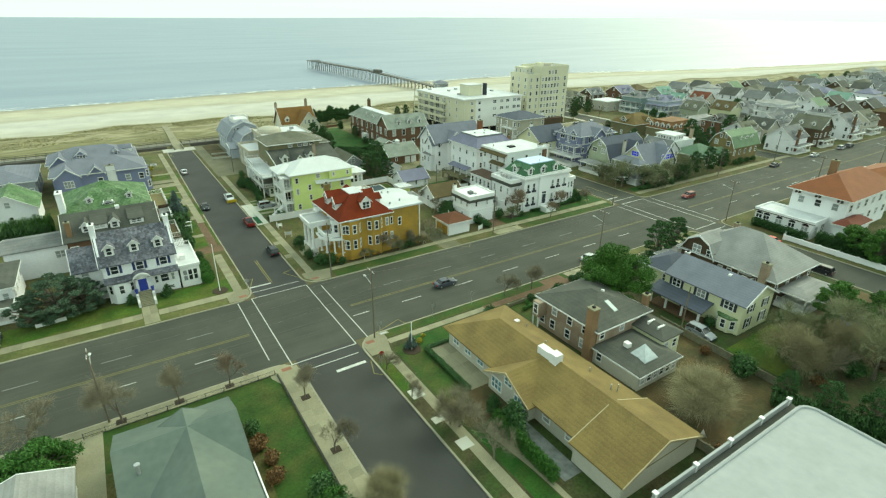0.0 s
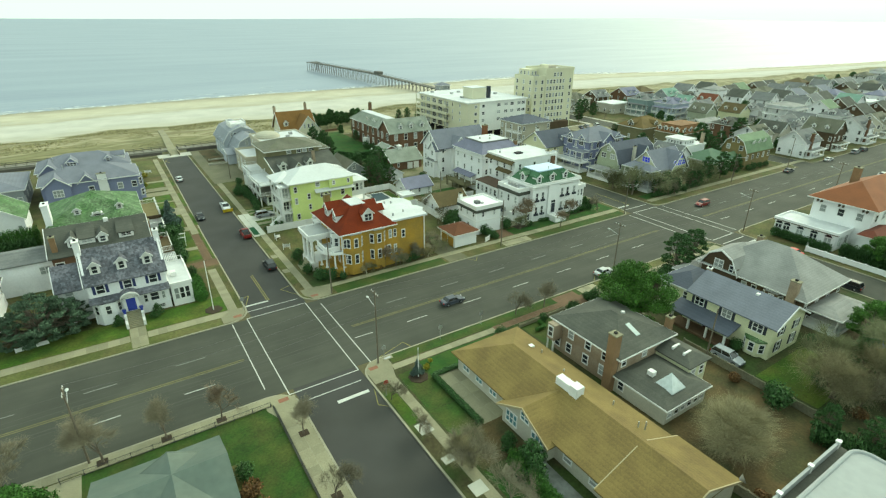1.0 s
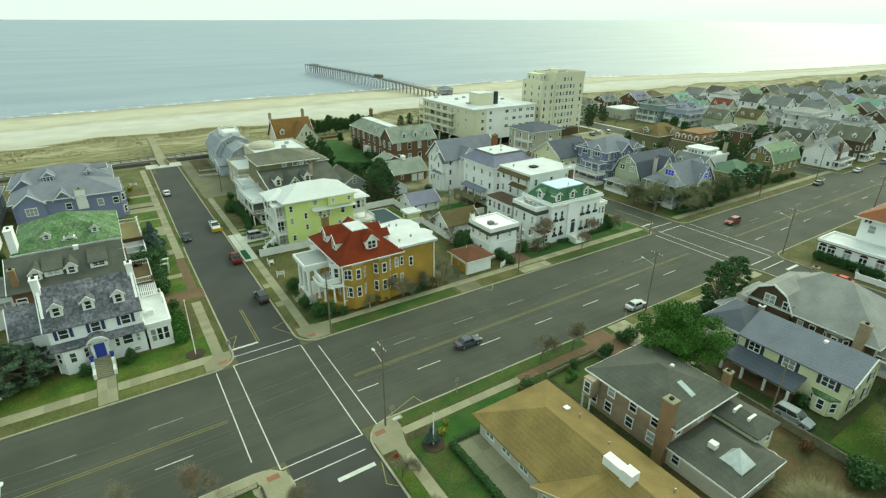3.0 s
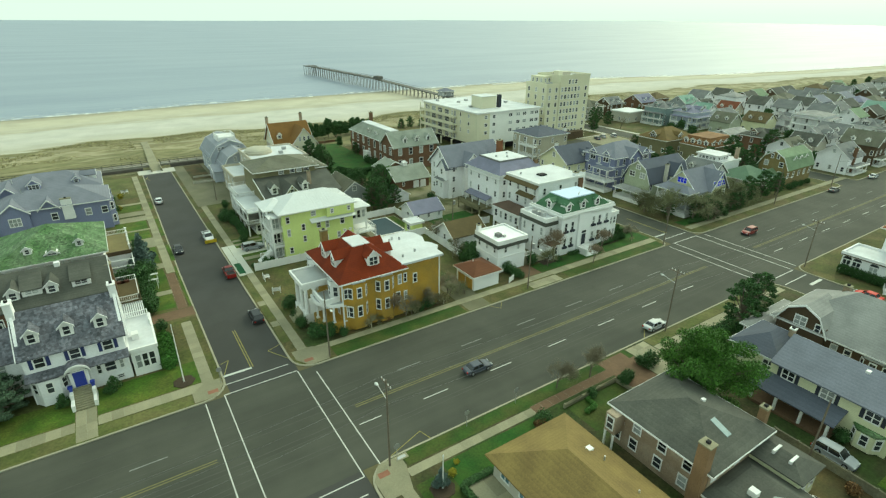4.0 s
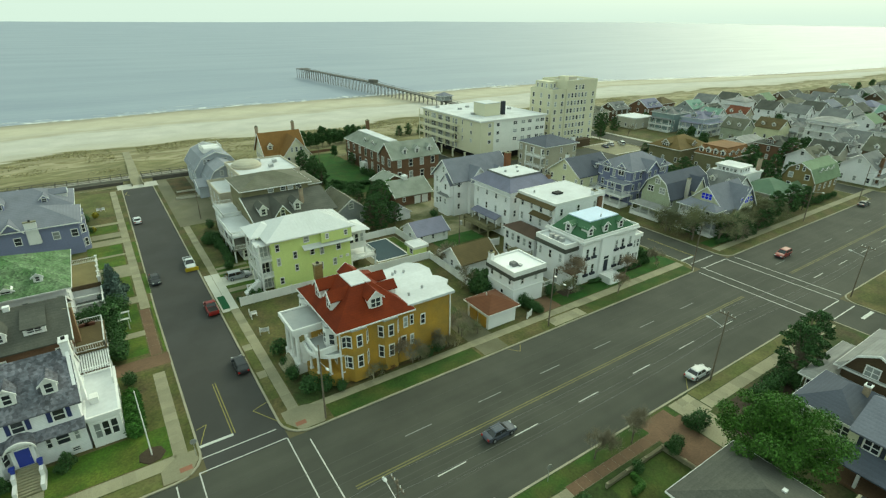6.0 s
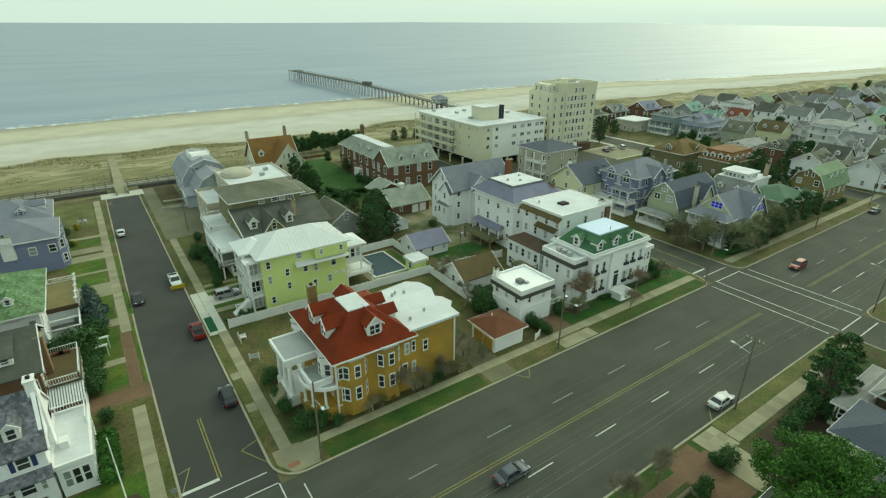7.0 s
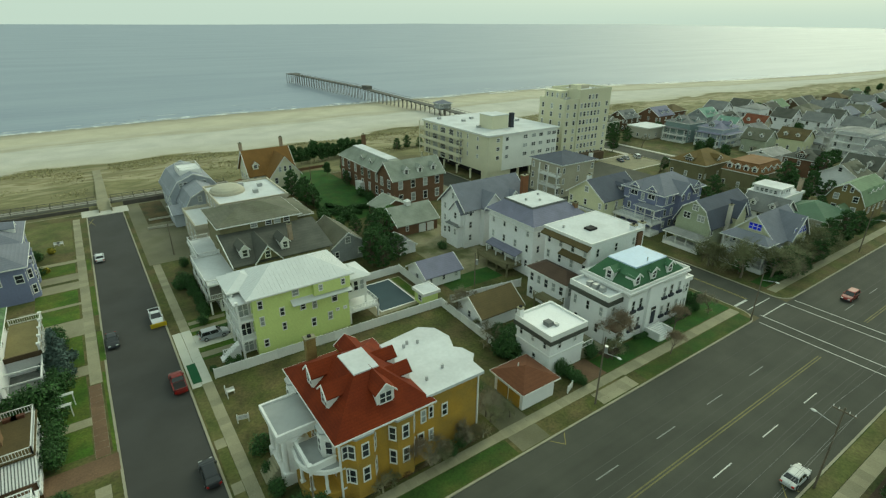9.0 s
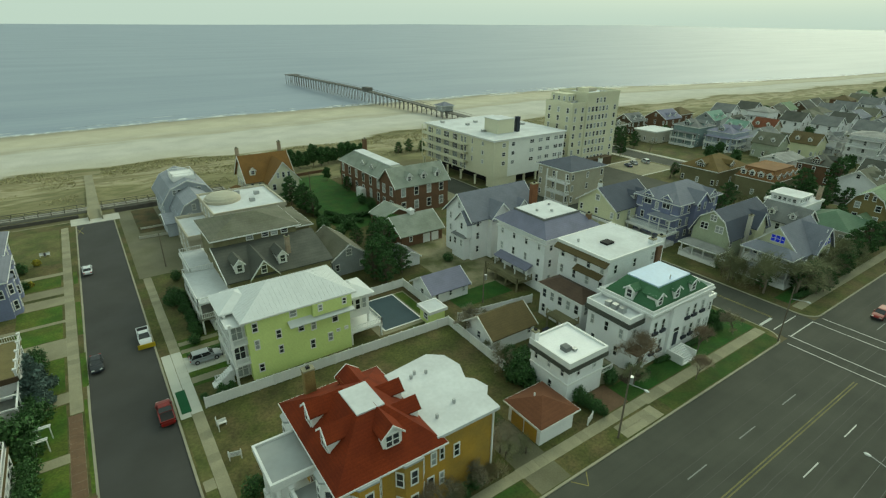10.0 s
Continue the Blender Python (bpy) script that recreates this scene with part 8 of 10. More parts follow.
        h.hip(3.0 * tiers, 0.5, roof if shape != 'flat' else FLATROOF, 0.3, (x - w / 2 + 0.2, x + w / 2 - 0.2, y - d / 2 - 2.4, y - d / 2, 0, 0), name="porch_roof")
    if 'D' in porch:
        h.dormer('W', y, 0.4, eave + 0.3, 3.0, 1.6, 3.2, 1.2, wall, roof, b)
        h.dormer('S', x, 0.4, eave + 0.3, 2.4, 1.4, 3.0, 1.0, wall, roof, b)
    if 'S' in porch:
        h.porch(x - w / 2 + 0.4, x + w / 2 - 0.4, y - d / 2 - 2.4, y - d / 2, 3.0, 0.6, [(x + w * f, y - d / 2 - 2.1) for f in (-0.44, -0.15, 0.15, 0.44)], roof)
    if chimney:
        h.chimney(x - w * 0.2, y - d / 2 - 0.1, 0, eave + rise * 0.8, 1.0, 0.9, chimney)
    return h


SAGE = mat("sage_siding", (0.38, 0.41, 0.31), 0.85, 0.1, 4, 0.4, 0.15, courses=0.22)
for spec in (
        (282, 226, 13, 12, 6.8, 3.6, 'gablex', RED_BRICK, LILAC_ROOF, "red brick house with a lilac-grey gable roof"),
        (254, 211.5, 13, 11, 5.4, 0.0, 'flat', BEIGE, FLATROOF, "low beige house with a white flat roof"),
        (262.5, 197.5, 12, 12, 8.6, 2.6, 'hip', TURQUOISE, GREY_ROOF, "turquoise three-storey beach house with stacked porches", 'WTD'),
        (266, 183, 14, 11, 8.0, 2.4, 'hip', PALE_BLUE, LILAC_ROOF, "pale blue beach house with a lilac hip roof and porches", 'WTUD'),
        (300, 210, 12, 10, 6.8, 3.6, 'gablex', GREY_SHINGLE, TEAL_ROOF, "grey house with a pale teal gable roof", 'W'),
        (290, 191, 9, 9, 6.0, 3.2, 'gabley', WHITE, TEAL_ROOF, "small house with a pale teal roof"),
        (305, 201, 10, 10, 5.8, 3.2, 'gablex', WHITE, DARK_ROOF, "white house with a dark gable roof"),
        (302, 184, 9, 10, 6.4, 3.6, 'gabley', TAN, mat("rust_red_shingle", (0.16, 0.052, 0.024), 0.85, 0.2, 5, 0.4, 0.3, courses=0.24), "tan gabled house with a rust-red roof"),
        (211, 158, 18, 13, 5.6, 3.8, 'hip', OLIVE, mat("ochre_brown_shingle", (0.135, 0.095, 0.030), 0.9, 0.18, 5, 0.4, 0.3, courses=0.24), "olive house with a broad ochre-brown roof", 'D'),
        (211, 140, 16, 12, 6.0, 3.0, 'mansard', OLIVE, RUST_TILE, "beige house with an orange mansard roof and white dormers"),
        (266, 165, 9, 10, 6.2, 3.6, 'gabley', SAGE, MOSS_ROOF, "sage green gabled house", 'S'),
        (248, 152, 14, 9, 4.6, 1.4, 'gablex', WHITE, PALE_ROOF, "long white house with a pale roof"),
        (283, 158, 10, 11, 5.8, 3.6, 'gabley', CREAM, OLIVE_ROOF, "cream gabled house with an olive-brown roof"),
        (297, 155, 12, 10, 6.2, 2.2, 'hip', WHITE, GREY_ROOF, "white house with a grey hip roof and porch", 'WUD'),
        (293, 139, 13, 12, 10.4, 1.4, 'hip', WHITE, PALE_ROOF, "tall white house with stacked white porches", 'WTU'),
        (243.5, 137, 12, 11, 6.4, 2.8, 'hip', RED_BRICK, DARK_ROOF, "dark brick house with a shingle roof", 'D'),
        (237, 105, 12, 10, 6.0, 3.8, 'gablex', WHITE, GREY_ROOF, "white house with a grey gable roof and brick chimney", 'S', G, False, 3, RED_BRICK),
        (258, 106, 10, 12, 7.6, 4.2, 'gabley', BROWN_SHINGLE, MOSS_ROOF, "brown shingle house with a tall front gable", 'S'),
        (284, 105, 11, 11, 6.6, 4.0, 'gablex', WHITE, GREY_ROOF, "white gabled house with a grey roof", 'S', G, False, 3, RED_BRICK),
        (233, 121, 11, 10, 6.0, 3.2, 'gablex', WHITE, MOSS_ROOF, "white house with a moss-grey roof"),
        (262, 124, 12, 11, 6.6, 3.6, 'gablex', WHITE, GREY_ROOF, "white house with a grey roof", 'SD'),
        (248, 121, 9, 10, 6.0, 3.4, 'gabley', BEIGE, DARK_ROOF, "beige gabled house with a dark roof"),
        (278, 124, 10, 11, 6.6, 3.4, 'gabley', WHITE, GREY_ROOF, "white gabled house with a grey roof"),
        (306, 106, 11, 11, 6.4, 3.8, 'gablex', BEIGE, MOSS_ROOF, "beige house with a moss-grey roof", 'S'),
        (307, 122, 10, 10, 6.8, 3.0, 'hip', WHITE, GREY_ROOF, "white house with a hipped grey roof", 'UD'),
        (241, 228, 12, 12, 6.8, 3.0, 'hip', BEIGE, MOSS_ROOF, "beige beach house with a hip roof", 'WTD'),
        (262, 231, 11, 10, 6.4, 3.2, 'gablex', BROWN_SHINGLE, GREY_ROOF, "brown shingle beach house"),
        (300, 229, 12, 10, 6.8, 3.0, 'hip', RED_BRICK, OLIVE_ROOF, "brick beach house with a brown roof"),
        (281, 175, 10, 10, 6.4, 3.0, 'gablex', WHITE, GREY_ROOF, "white house with a grey gable roof"),
        (172, 117, 8, 10, 6.4, 3.2, 'gabley', WHITE, GREY_ROOF, "white house with a front gable")):
    town_house(*spec)

rng = random.Random(7)
kinds = [(12, 10, 6.6, 3.4, 'gablex', GREY_SHINGLE, GREY_ROOF, 'W'), (10, 11, 6.4, 3.6, 'gabley', WHITE, GREY_ROOF, 'S'), (13, 10, 6.8, 2.6, 'hip', WHITE, MOSS_ROOF, 'WT'), (11, 11, 8.4, 2.4, 'hip', WHITE, PALE_ROOF, 'WT'), (12, 10, 6.2, 3.6, 'gablex', BROWN_SHINGLE, DARK_ROOF, 'S'),
         (10, 10, 6.4, 3.4, 'gabley', CREAM, MOSS_ROOF, ''), (12, 11, 6.8, 3.0, 'gablex', LILAC, BLUE_ROOF, 'W'), (14, 10, 5.4, 0.0, 'flat', WHITE, FLATROOF, ''), (11, 10, 6.4, 3.4, 'gablex', WHITE, PALE_GREEN, ''), (11, 11, 7.0, 3.0, 'hip', RED_BRICK, OLIVE_ROOF, ''), (10, 11, 6.8, 3.4, 'gabley', WHITE, TEAL_ROOF, ''), (12, 10, 7.4, 2.8, 'hip', WHITE, LILAC_ROOF, 'W'), (11, 10, 6.6, 3.6, 'gabley', WHITE, DARK_ROOF, '')]
words = {'gablex': "gable roof", 'gabley': "front gable", 'hip': "hip roof", 'flat': "flat white roof"}
patterns = []
spots = []
x = 336.0
while x < 860:
    if not any(a - 8 < x < b + 8 for a, b in ROADS_X):
        top = town_edge(x) - 16
        y = 106.0
        while y < top:
            spots.append((x + rng.uniform(-1.5, 1.5), y + rng.uniform(-1.5, 1.5)))
            y += rng.uniform(15, 18)
    x += 18 if x < 480 else 36
for sx, sy in spots:
    i = rng.randrange(len(kinds))
    known = [p for p in patterns if p[0] == i]
    if not known:
        k = kinds[i]
        hs = town_house(sx, sy, *k[:7], "far town house in %s with a %s" % (k[5].name.replace("_", " "), words[k[4]]), k[7], G, True, 2)
        patterns.append((i, hs.root))
    else:
        copy_thing(known[0][1], pose(sx, sy, G))
# the avenue's far side
for sx in (226 + 8, 252, 276, 300, 336, 360, 390, 440, 480):
    i = rng.randrange(len(kinds))
    known = [p for p in patterns if p[0] == i]
    if known:
        copy_thing(known[0][1], pose(sx, 60 + rng.uniform(-2, 2), G))


# ---- trees and shrubs ----
def leaf_mesh(name, lobes, count, size, material, seed, droop=0.0, shell=0.55):
    """Many small leaf blades scattered through the lobes of a crown, denser towards their outsides."""
    r = np.random.default_rng(seed)
    lo = np.array(lobes, float)
    weight = (lo[:, 3] * lo[:, 4] * lo[:, 5]) ** (2 / 3)
    pick = r.choice(len(lo), count, p=weight / weight.sum())
    way = r.normal(size=(count, 3))
    way /= np.linalg.norm(way, axis=1)[:, None]
    far = shell + (1 - shell) * r.random(count) ** 0.7
    far *= 1 + 0.12 * r.normal(size=count)
    centre = lo[pick, :3] + way * far[:, None] * lo[pick, 3:]
    a = r.normal(size=(count, 3))
    a /= np.linalg.norm(a, axis=1)[:, None]
    b = np.cross(a, way + 0.6 * r.normal(size=(count, 3)))
    b /= np.linalg.norm(b, axis=1)[:, None] + 1e-9
    s = size * (0.55 + 0.9 * r.random(count))[:, None]
    a, b = a * s, b * s * 0.6
    v = np.stack([centre - a, centre + b * 0.9, centre + a, centre - b * 0.9], 1).reshape(-1, 3)
    me = bpy.data.meshes.new(name)
    me.from_pydata(v.tolist(), [], [(4 * i, 4 * i + 1, 4 * i + 2, 4 * i + 3) for i in range(count)])
    me.materials.append(material)
    return me


def limb(verts, faces, p, q, r0, r1, sides):
    way = (q - p).normalized()
    a = way.orthogonal().normalized()
    b = way.cross(a)
    n = len(verts)
    for c, r in ((p, r0), (q, r1)):
        for i in range(sides):
            t = 2 * math.pi * i / sides
            verts.append(c + r * (math.cos(t) * a + math.sin(t) * b))
    for i in range(sides):
        j = (i + 1) % sides
        faces.append((n + i, n + j, n + sides + j, n + sides + i))


def mesh_from(name, verts, faces, material):
    me = bpy.data.meshes.new(name)
    me.from_pydata([tuple(v) for v in verts], [], faces)
    me.materials.append(material)
    return me


def bare_tree(label, height, spread_by, seed, twig=None, fork=0.3, levels=4, many=4, thin=0.02, haze=5, reach=0.10, bark=None):
    """A leafless tree: a tapered trunk, limbs, and a crown of fine branches that ends in a haze of twigs."""
    r = random.Random(seed)
    trunk, crown = ([], []), ([], [])

    def grow(p, way, length, radius, level):
        steps = 2 if level < levels else 1
        for _ in range(steps):
            q = p + way * length / steps
            limb(*(trunk if level < 2 else crown), p, q, radius, radius * 0.8, 6 if level < 2 else 3)
            p, radius = q, radius * 0.8
            way = (way + Vector((r.gauss(0, 0.12), r.gauss(0, 0.12), r.gauss(0.03, 0.06)))).normalized()
        if level < levels:
            for k in range(many if level else many + 1):
                turn = r.uniform(0, 2 * math.pi)
                tilt = r.uniform(0.35, 0.95) * spread_by
                side = way.orthogonal().normalized()
                side.rotate(Matrix.Rotation(turn, 3, way))
                new_way = (way * math.cos(tilt) + side * math.sin(tilt) + Vector((0, 0, 0.12))).normalized()
                start = p if k < 2 else p - way * length * r.uniform(0.0, 0.45)
                grow(start, new_way, length * r.uniform(0.55, 0.82), max(radius * 0.62, thin), level + 1)
        else:
            v, f = crown
            for _ in range(haze):
                s = p - way * length * r.uniform(0.0, 0.9)
                e = s + (way + Vector((r.gauss(0, 0.55), r.gauss(0, 0.55), r.gauss(0.1, 0.45)))).normalized() * height * reach * r.uniform(0.5, 1.2)
                w = (e - s).orthogonal().normalized() * thin * 0.5
                n = len(v)
                v += [s - w, s + w, e]
                f.append((n, n + 1, n + 2))

    grow(Vector((0, 0, -0.1)), Vector((r.gauss(0, 0.04), r.gauss(0, 0.04), 1)).normalized(), height * fork, height * 0.021, 0)
    root = new("bare_tree")
    tagged(root, label, "tree", "bare trees")
    for nm, (v, f), m in (("trunk", trunk, bark or BARK), ("crown", crown, twig or TWIG)):
        ob = new(nm, mesh_from(nm, v, f, m))
        ob.parent = root
    return root


def green_tree(name, label, height, lobes, count, size, leaf, seed, trunk_r=0.25, group="green trees"):
    root = new(name)
    tagged(root, label, "tree", group)
    v, f = [], []
    limb(v, f, Vector((0, 0, -0.1)), Vector((0, 0, height * 0.45)), trunk_r, trunk_r * 0.7, 8)
    r = random.Random(seed)
    for lx, ly, lz, *_ in lobes:
        limb(v, f, Vector((0, 0, height * r.uniform(0.2, 0.42))), Vector((lx, ly, lz)), trunk_r * 0.4, 0.04, 5)
    ob = new("trunk", mesh_from("trunk", v, f, BARK))
    ob.parent = root
    ob = new("crown", leaf_mesh("crown", lobes, count, size, leaf, seed))
    ob.parent = root
    return root


def lobed(seed, n, rx, rz, z0, z1, r0):
    """Crown lobes scattered in an uneven egg between heights z0 and z1."""
    r = random.Random(seed)
    out = []
    for i in range(n):
        f = i / max(1, n - 1)
        a = 2.4 * i + r.uniform(-0.4, 0.4)
        w = rx * math.sin(math.pi * (0.22 + 0.68 * f)) * r.uniform(0.5, 0.95)
        s = r0 * r.uniform(0.75, 1.2)
        out.append((w * math.cos(a), w * math.sin(a), z0 + (z1 - z0) * f, s, s, s * rz))
    return out


def cone_lobes(seed, n, r_low, z0, z1):
    r = random.Random(seed)
    out = []
    for i in range(n):
        f = (i + 0.5) / n
        a = 2.4 * i + r.uniform(-0.5, 0.5)
        w = r_low * (1 - f) * r.uniform(0.55, 0.9)
        s = 0.3 + r_low * (1 - f) * 0.45
        out.append((w * math.cos(a), w * math.sin(a), z0 + (z1 - z0) * f, s, s, s * 0.7))
    return out


def planted(first, places, seed=1):
    """Copies of a plant at (x, y, size) or (x, y, size, squash), each turned its own way; the first stands at the first place."""
    r = random.Random(seed)
    for i, (px, py, s, *low) in enumerate(places):
        m = pose(px, py, G, 0, 0, r.uniform(0, 360)) @ Matrix.Diagonal((s, s, s * r.uniform(0.92, 1.08) * (low[0] if low else 1.0), 1))
        if i == 0:
            first.matrix_basis = m
            keep = first
        else:
            c = copy_thing(keep, pose(px, py, G))
            c.matrix_basis = m


def plants():
    planted(bare_tree("small leafless street tree with fine grey twigs", 5.4, 0.95, 3, None, 0.34, 4, 5, 0.012, 7, 0.17), [(7.8, 71.0, 1.0), (1.0, 70.8, 1.4), (22.5, 62.5, 0.9), (22.3, 51.3, 0.95), (64.1, 70.5, 0.9), (34.9, 62.2, 0.7), (35.1, 54.9, 0.75), (70.1, 69.7, 0.9), (119.0, 101.0, 0.8), (60.4, 101.4, 0.9), (83.0, 128.4, 0.9)], 2)
    planted(bare_tree("leafless street tree with reddish budding twigs", 6.0, 0.95, 8, TWIG_RED, 0.34, 4, 5, 0.011, 6, 0.15), [(14.4, 71.0, 1.0), (108.0, 101.0, 0.9), (101.0, 97.0, 0.8), (94.6, 102.6, 1.35), (53.0, 99.9, 0.9)], 5)
    planted(bare_tree("broad leafless tree with spreading grey branches", 7.5, 1.1, 15, None, 0.28, 4, 4, 0.018, 8, 0.16), [(-8.6, 72.2, 1.05), (37.4, 46.6, 1.05), (55.5, 99.6, 0.8), (66.4, 102.6, 0.85), (77.4, 115.8, 0.8), (79.6, 127.6, 0.7), (147.5, 99.0, 0.9), (141.0, 108.0, 0.8), (88.0, 26.5, 1.1), (94.0, 20.0, 1.1), (103.0, 24.0, 1.0), (151.0, 42.0, 1.0), (160.0, 100.8, 0.8), (37.8, 40.0, 0.9), (139.5, 114.5, 0.7)], 9)
    planted(bare_tree("wide twiggy leafless tree with olive-brown twigs", 8.0, 1.2, 27, TWIG_OLIVE, 0.22, 4, 4, 0.022, 9, 0.15), [(92.0, 33.0, 1.6), (94.0, 22.0, 1.9), (98.0, 29.0, 1.8), (103.0, 24.0, 1.7), (138.6, 112.4, 1.45), (138.8, 105.2, 1.6), (143.6, 101.2, 1.75), (150.0, 100.9, 1.4), (156.0, 101.4, 1.6), (164.5, 102.6, 1.6), (171.8, 101.6, 1.2), (91.6, 101.4, 0.75), (139.6, 112.0, 0.9), (152.4, 106.7, 1.0), (160.0, 104.0, 0.9), (178.5, 112.0, 0.9), (214.0, 133.0, 0.9), (200.0, 122.0, 1.0), (181.0, 141.0, 1.1), (186.0, 150.0, 1.0), (176.0, 146.0, 1.0), (196.3, 143.4, 0.9), (200.6, 131.0, 0.9), (191.0, 139.0, 1.0), (170.0, 128.0, 0.9), (192.0, 134.0, 1.0), (50.2, 99.7, 0.45), (56.6, 99.5, 0.5), (60.4, 100.0, 0.5), (66.2, 101.4, 0.6), (69.0, 100.6, 0.55), (80.0, 115.0, 0.5), (79.6, 120.5, 0.55), (150.5, 99.2, 0.7), (146.0, 100.6, 0.8), (143.0, 112.6, 0.7)], 10)
    planted(bare_tree("broad dome of bare olive twigs, a big leafless bush", 9.0, 1.35, 71, TWIG_TAN, 0.2, 4, 6, 0.014, 7, 0.17), [(66.8, 31.4, 1.95, 0.56), (87.0, 29.6, 1.9, 0.8), (94.0, 27.0, 1.6), (36.6, 47.6, 0.9), (24.0, 40.2, 1.1), (57.6, 100.0, 0.5), (62.6, 100.2, 0.45)], 18)
    planted(bare_tree("leafless garden tree with pale spreading limbs", 5.5, 1.15, 83, TWIG_TAN, 0.16, 3, 4, 0.022, 7, 0.15, PALE_BARK), [(48.6, 99.4, 1.15), (63.6, 99.7, 1.1), (67.2, 107.6, 0.9), (79.6, 157.8, 1.5), (76.4, 115.6, 1.0), (118.5, 100.6, 0.6)], 21)
    planted(green_tree("broadleaf_tree", "large dense green broadleaf tree in full leaf", 11, lobed(4, 38, 6.3, 0.6, 1.6, 10.4, 1.4) + lobed(44, 14, 2.6, 0.75, 3.0, 9.2, 1.7), 58000, 0.115, LEAF, 6, 0.35), [(78.1, 57.2, 1.07)], 3)
    planted(green_tree("broadleaf_tree", "smaller green broadleaf tree among the yards", 7, lobed(5, 36, 3.6, 0.6, 1.4, 6.6, 0.95), 14000, 0.13, LEAF, 7, 0.2), [(107.0, 33.0, 1.0), (112.0, 27.5, 0.95), (140.8, 38.0, 1.1), (143.5, 44.5, 0.95)], 17)
    planted(green_tree("pine_tree", "dark green pine with ragged tiered branches", 9.5, lobed(12, 44, 3.3, 0.36, 1.6, 9.6, 0.8), 6400, 0.17, LEAF_DARK, 11, 0.2, "pines"), [(101.8, 65, 1), (109.4, 66.4, 0.88), (84.5, 171, 0.6), (76, 154.6, 0.85), (79, 156.6, 0.9), (77.4, 151.8, 0.75), (81.6, 160.4, 1.15), (82.4, 154, 0.6), (88, 177, 0.5), (81, 173, 0.55), (97, 30, 0.6), (150, 98.6, 0.5), (140.5, 106.6, 0.6), (147.6, 100.6, 0.65), (145.2, 101.8, 0.55), (159.4, 99.9, 0.6), (77.6, 26.6, 0.5), (79, 22, 0.6), (82, 18, 0.6)], 4)
    planted(green_tree("pine_tree", "dark green pine among the far gardens", 9.5, lobed(13, 38, 3.2, 0.4, 1.6, 9.4, 0.9), 2600, 0.27, LEAF_DARK, 12, 0.2, "pines"), [(79.4, 203, 0.95), (206.4, 127.8, 1.1), (196.6, 130.3, 0.9), (237.7, 129.3, 1.1), (232, 206, 0.8), (229, 213, 0.9), (234, 214, 0.8), (192.1, 112.2, 0.7), (80, 206, 0.8), (78.6, 212, 0.9), (80.2, 199, 0.7), (98.5, 216, 0.5), (170.6, 101.8, 0.8), (178, 101.2, 0.9), (163, 99.8, 0.55), (186, 101, 0.7), (137.4, 250, 0.55), (143, 251, 0.6), (148, 249, 0.5), (209, 205, 0.9), (214.5, 199.5, 0.8), (213, 211, 0.85), (210, 218, 0.8), (168, 132, 0.9), (172, 140, 0.9), (186, 139, 0.8), (193, 128, 0.9), (214, 118, 0.7), (206, 126, 0.9), (211, 122, 0.85), (213.5, 129, 0.8), (202.5, 121, 0.8), (165.4, 101.2, 0.65)], 22)
    planted(green_tree("pine_tree", "slender pine in a clipped garden row", 6.5, lobed(21, 12, 1.5, 0.7, 1.8, 6.0, 0.95), 3200, 0.2, LEAF_DARK, 17, 0.13, "garden pines"), [(86.5 + 2.9 * k, 248.5 + 0.5 * (k % 3) + 0.25 * k, 0.95 + 0.1 * ((k * 7) % 4)) for k in range(13)] + [(103.6, 229.6, 0.8), (98.0, 231.0, 0.75)], 6)
    planted(green_tree("juniper_tree", "wide grey-green juniper with sweeping boughs", 6.5, lobed(33, 70, 5.0, 0.3, 0.7, 6.6, 0.7), 21000, 0.11, LEAF_GREY, 19, 0.25, "junipers"), [(-6.2, 105.6, 1.2), (-2.4, 106.4, 0.9), (-9.6, 105.4, 0.8)], 7)
    planted(green_tree("spruce_tree", "blue-grey spruce with a conical crown", 6.0, cone_lobes(41, 18, 1.9, 0.6, 6.0), 4200, 0.2, LEAF_BLUE, 23, 0.15, "spruces"), [(18.4, 148.6, 1.1), (40.7, 65.0, 0.45), (19.0, 145.4, 0.7)], 8)
    shrub = green_tree("shrub", "rounded dark evergreen shrub", 1.4, [(0, 0, 0.9, 0.85, 0.85, 0.85), (0.35, 0.1, 0.7, 0.6, 0.6, 0.6), (-0.3, -0.2, 0.75, 0.65, 0.6, 0.65)], 1350, 0.088, LEAF_DARK, 29, 0.06, "evergreen shrubs")
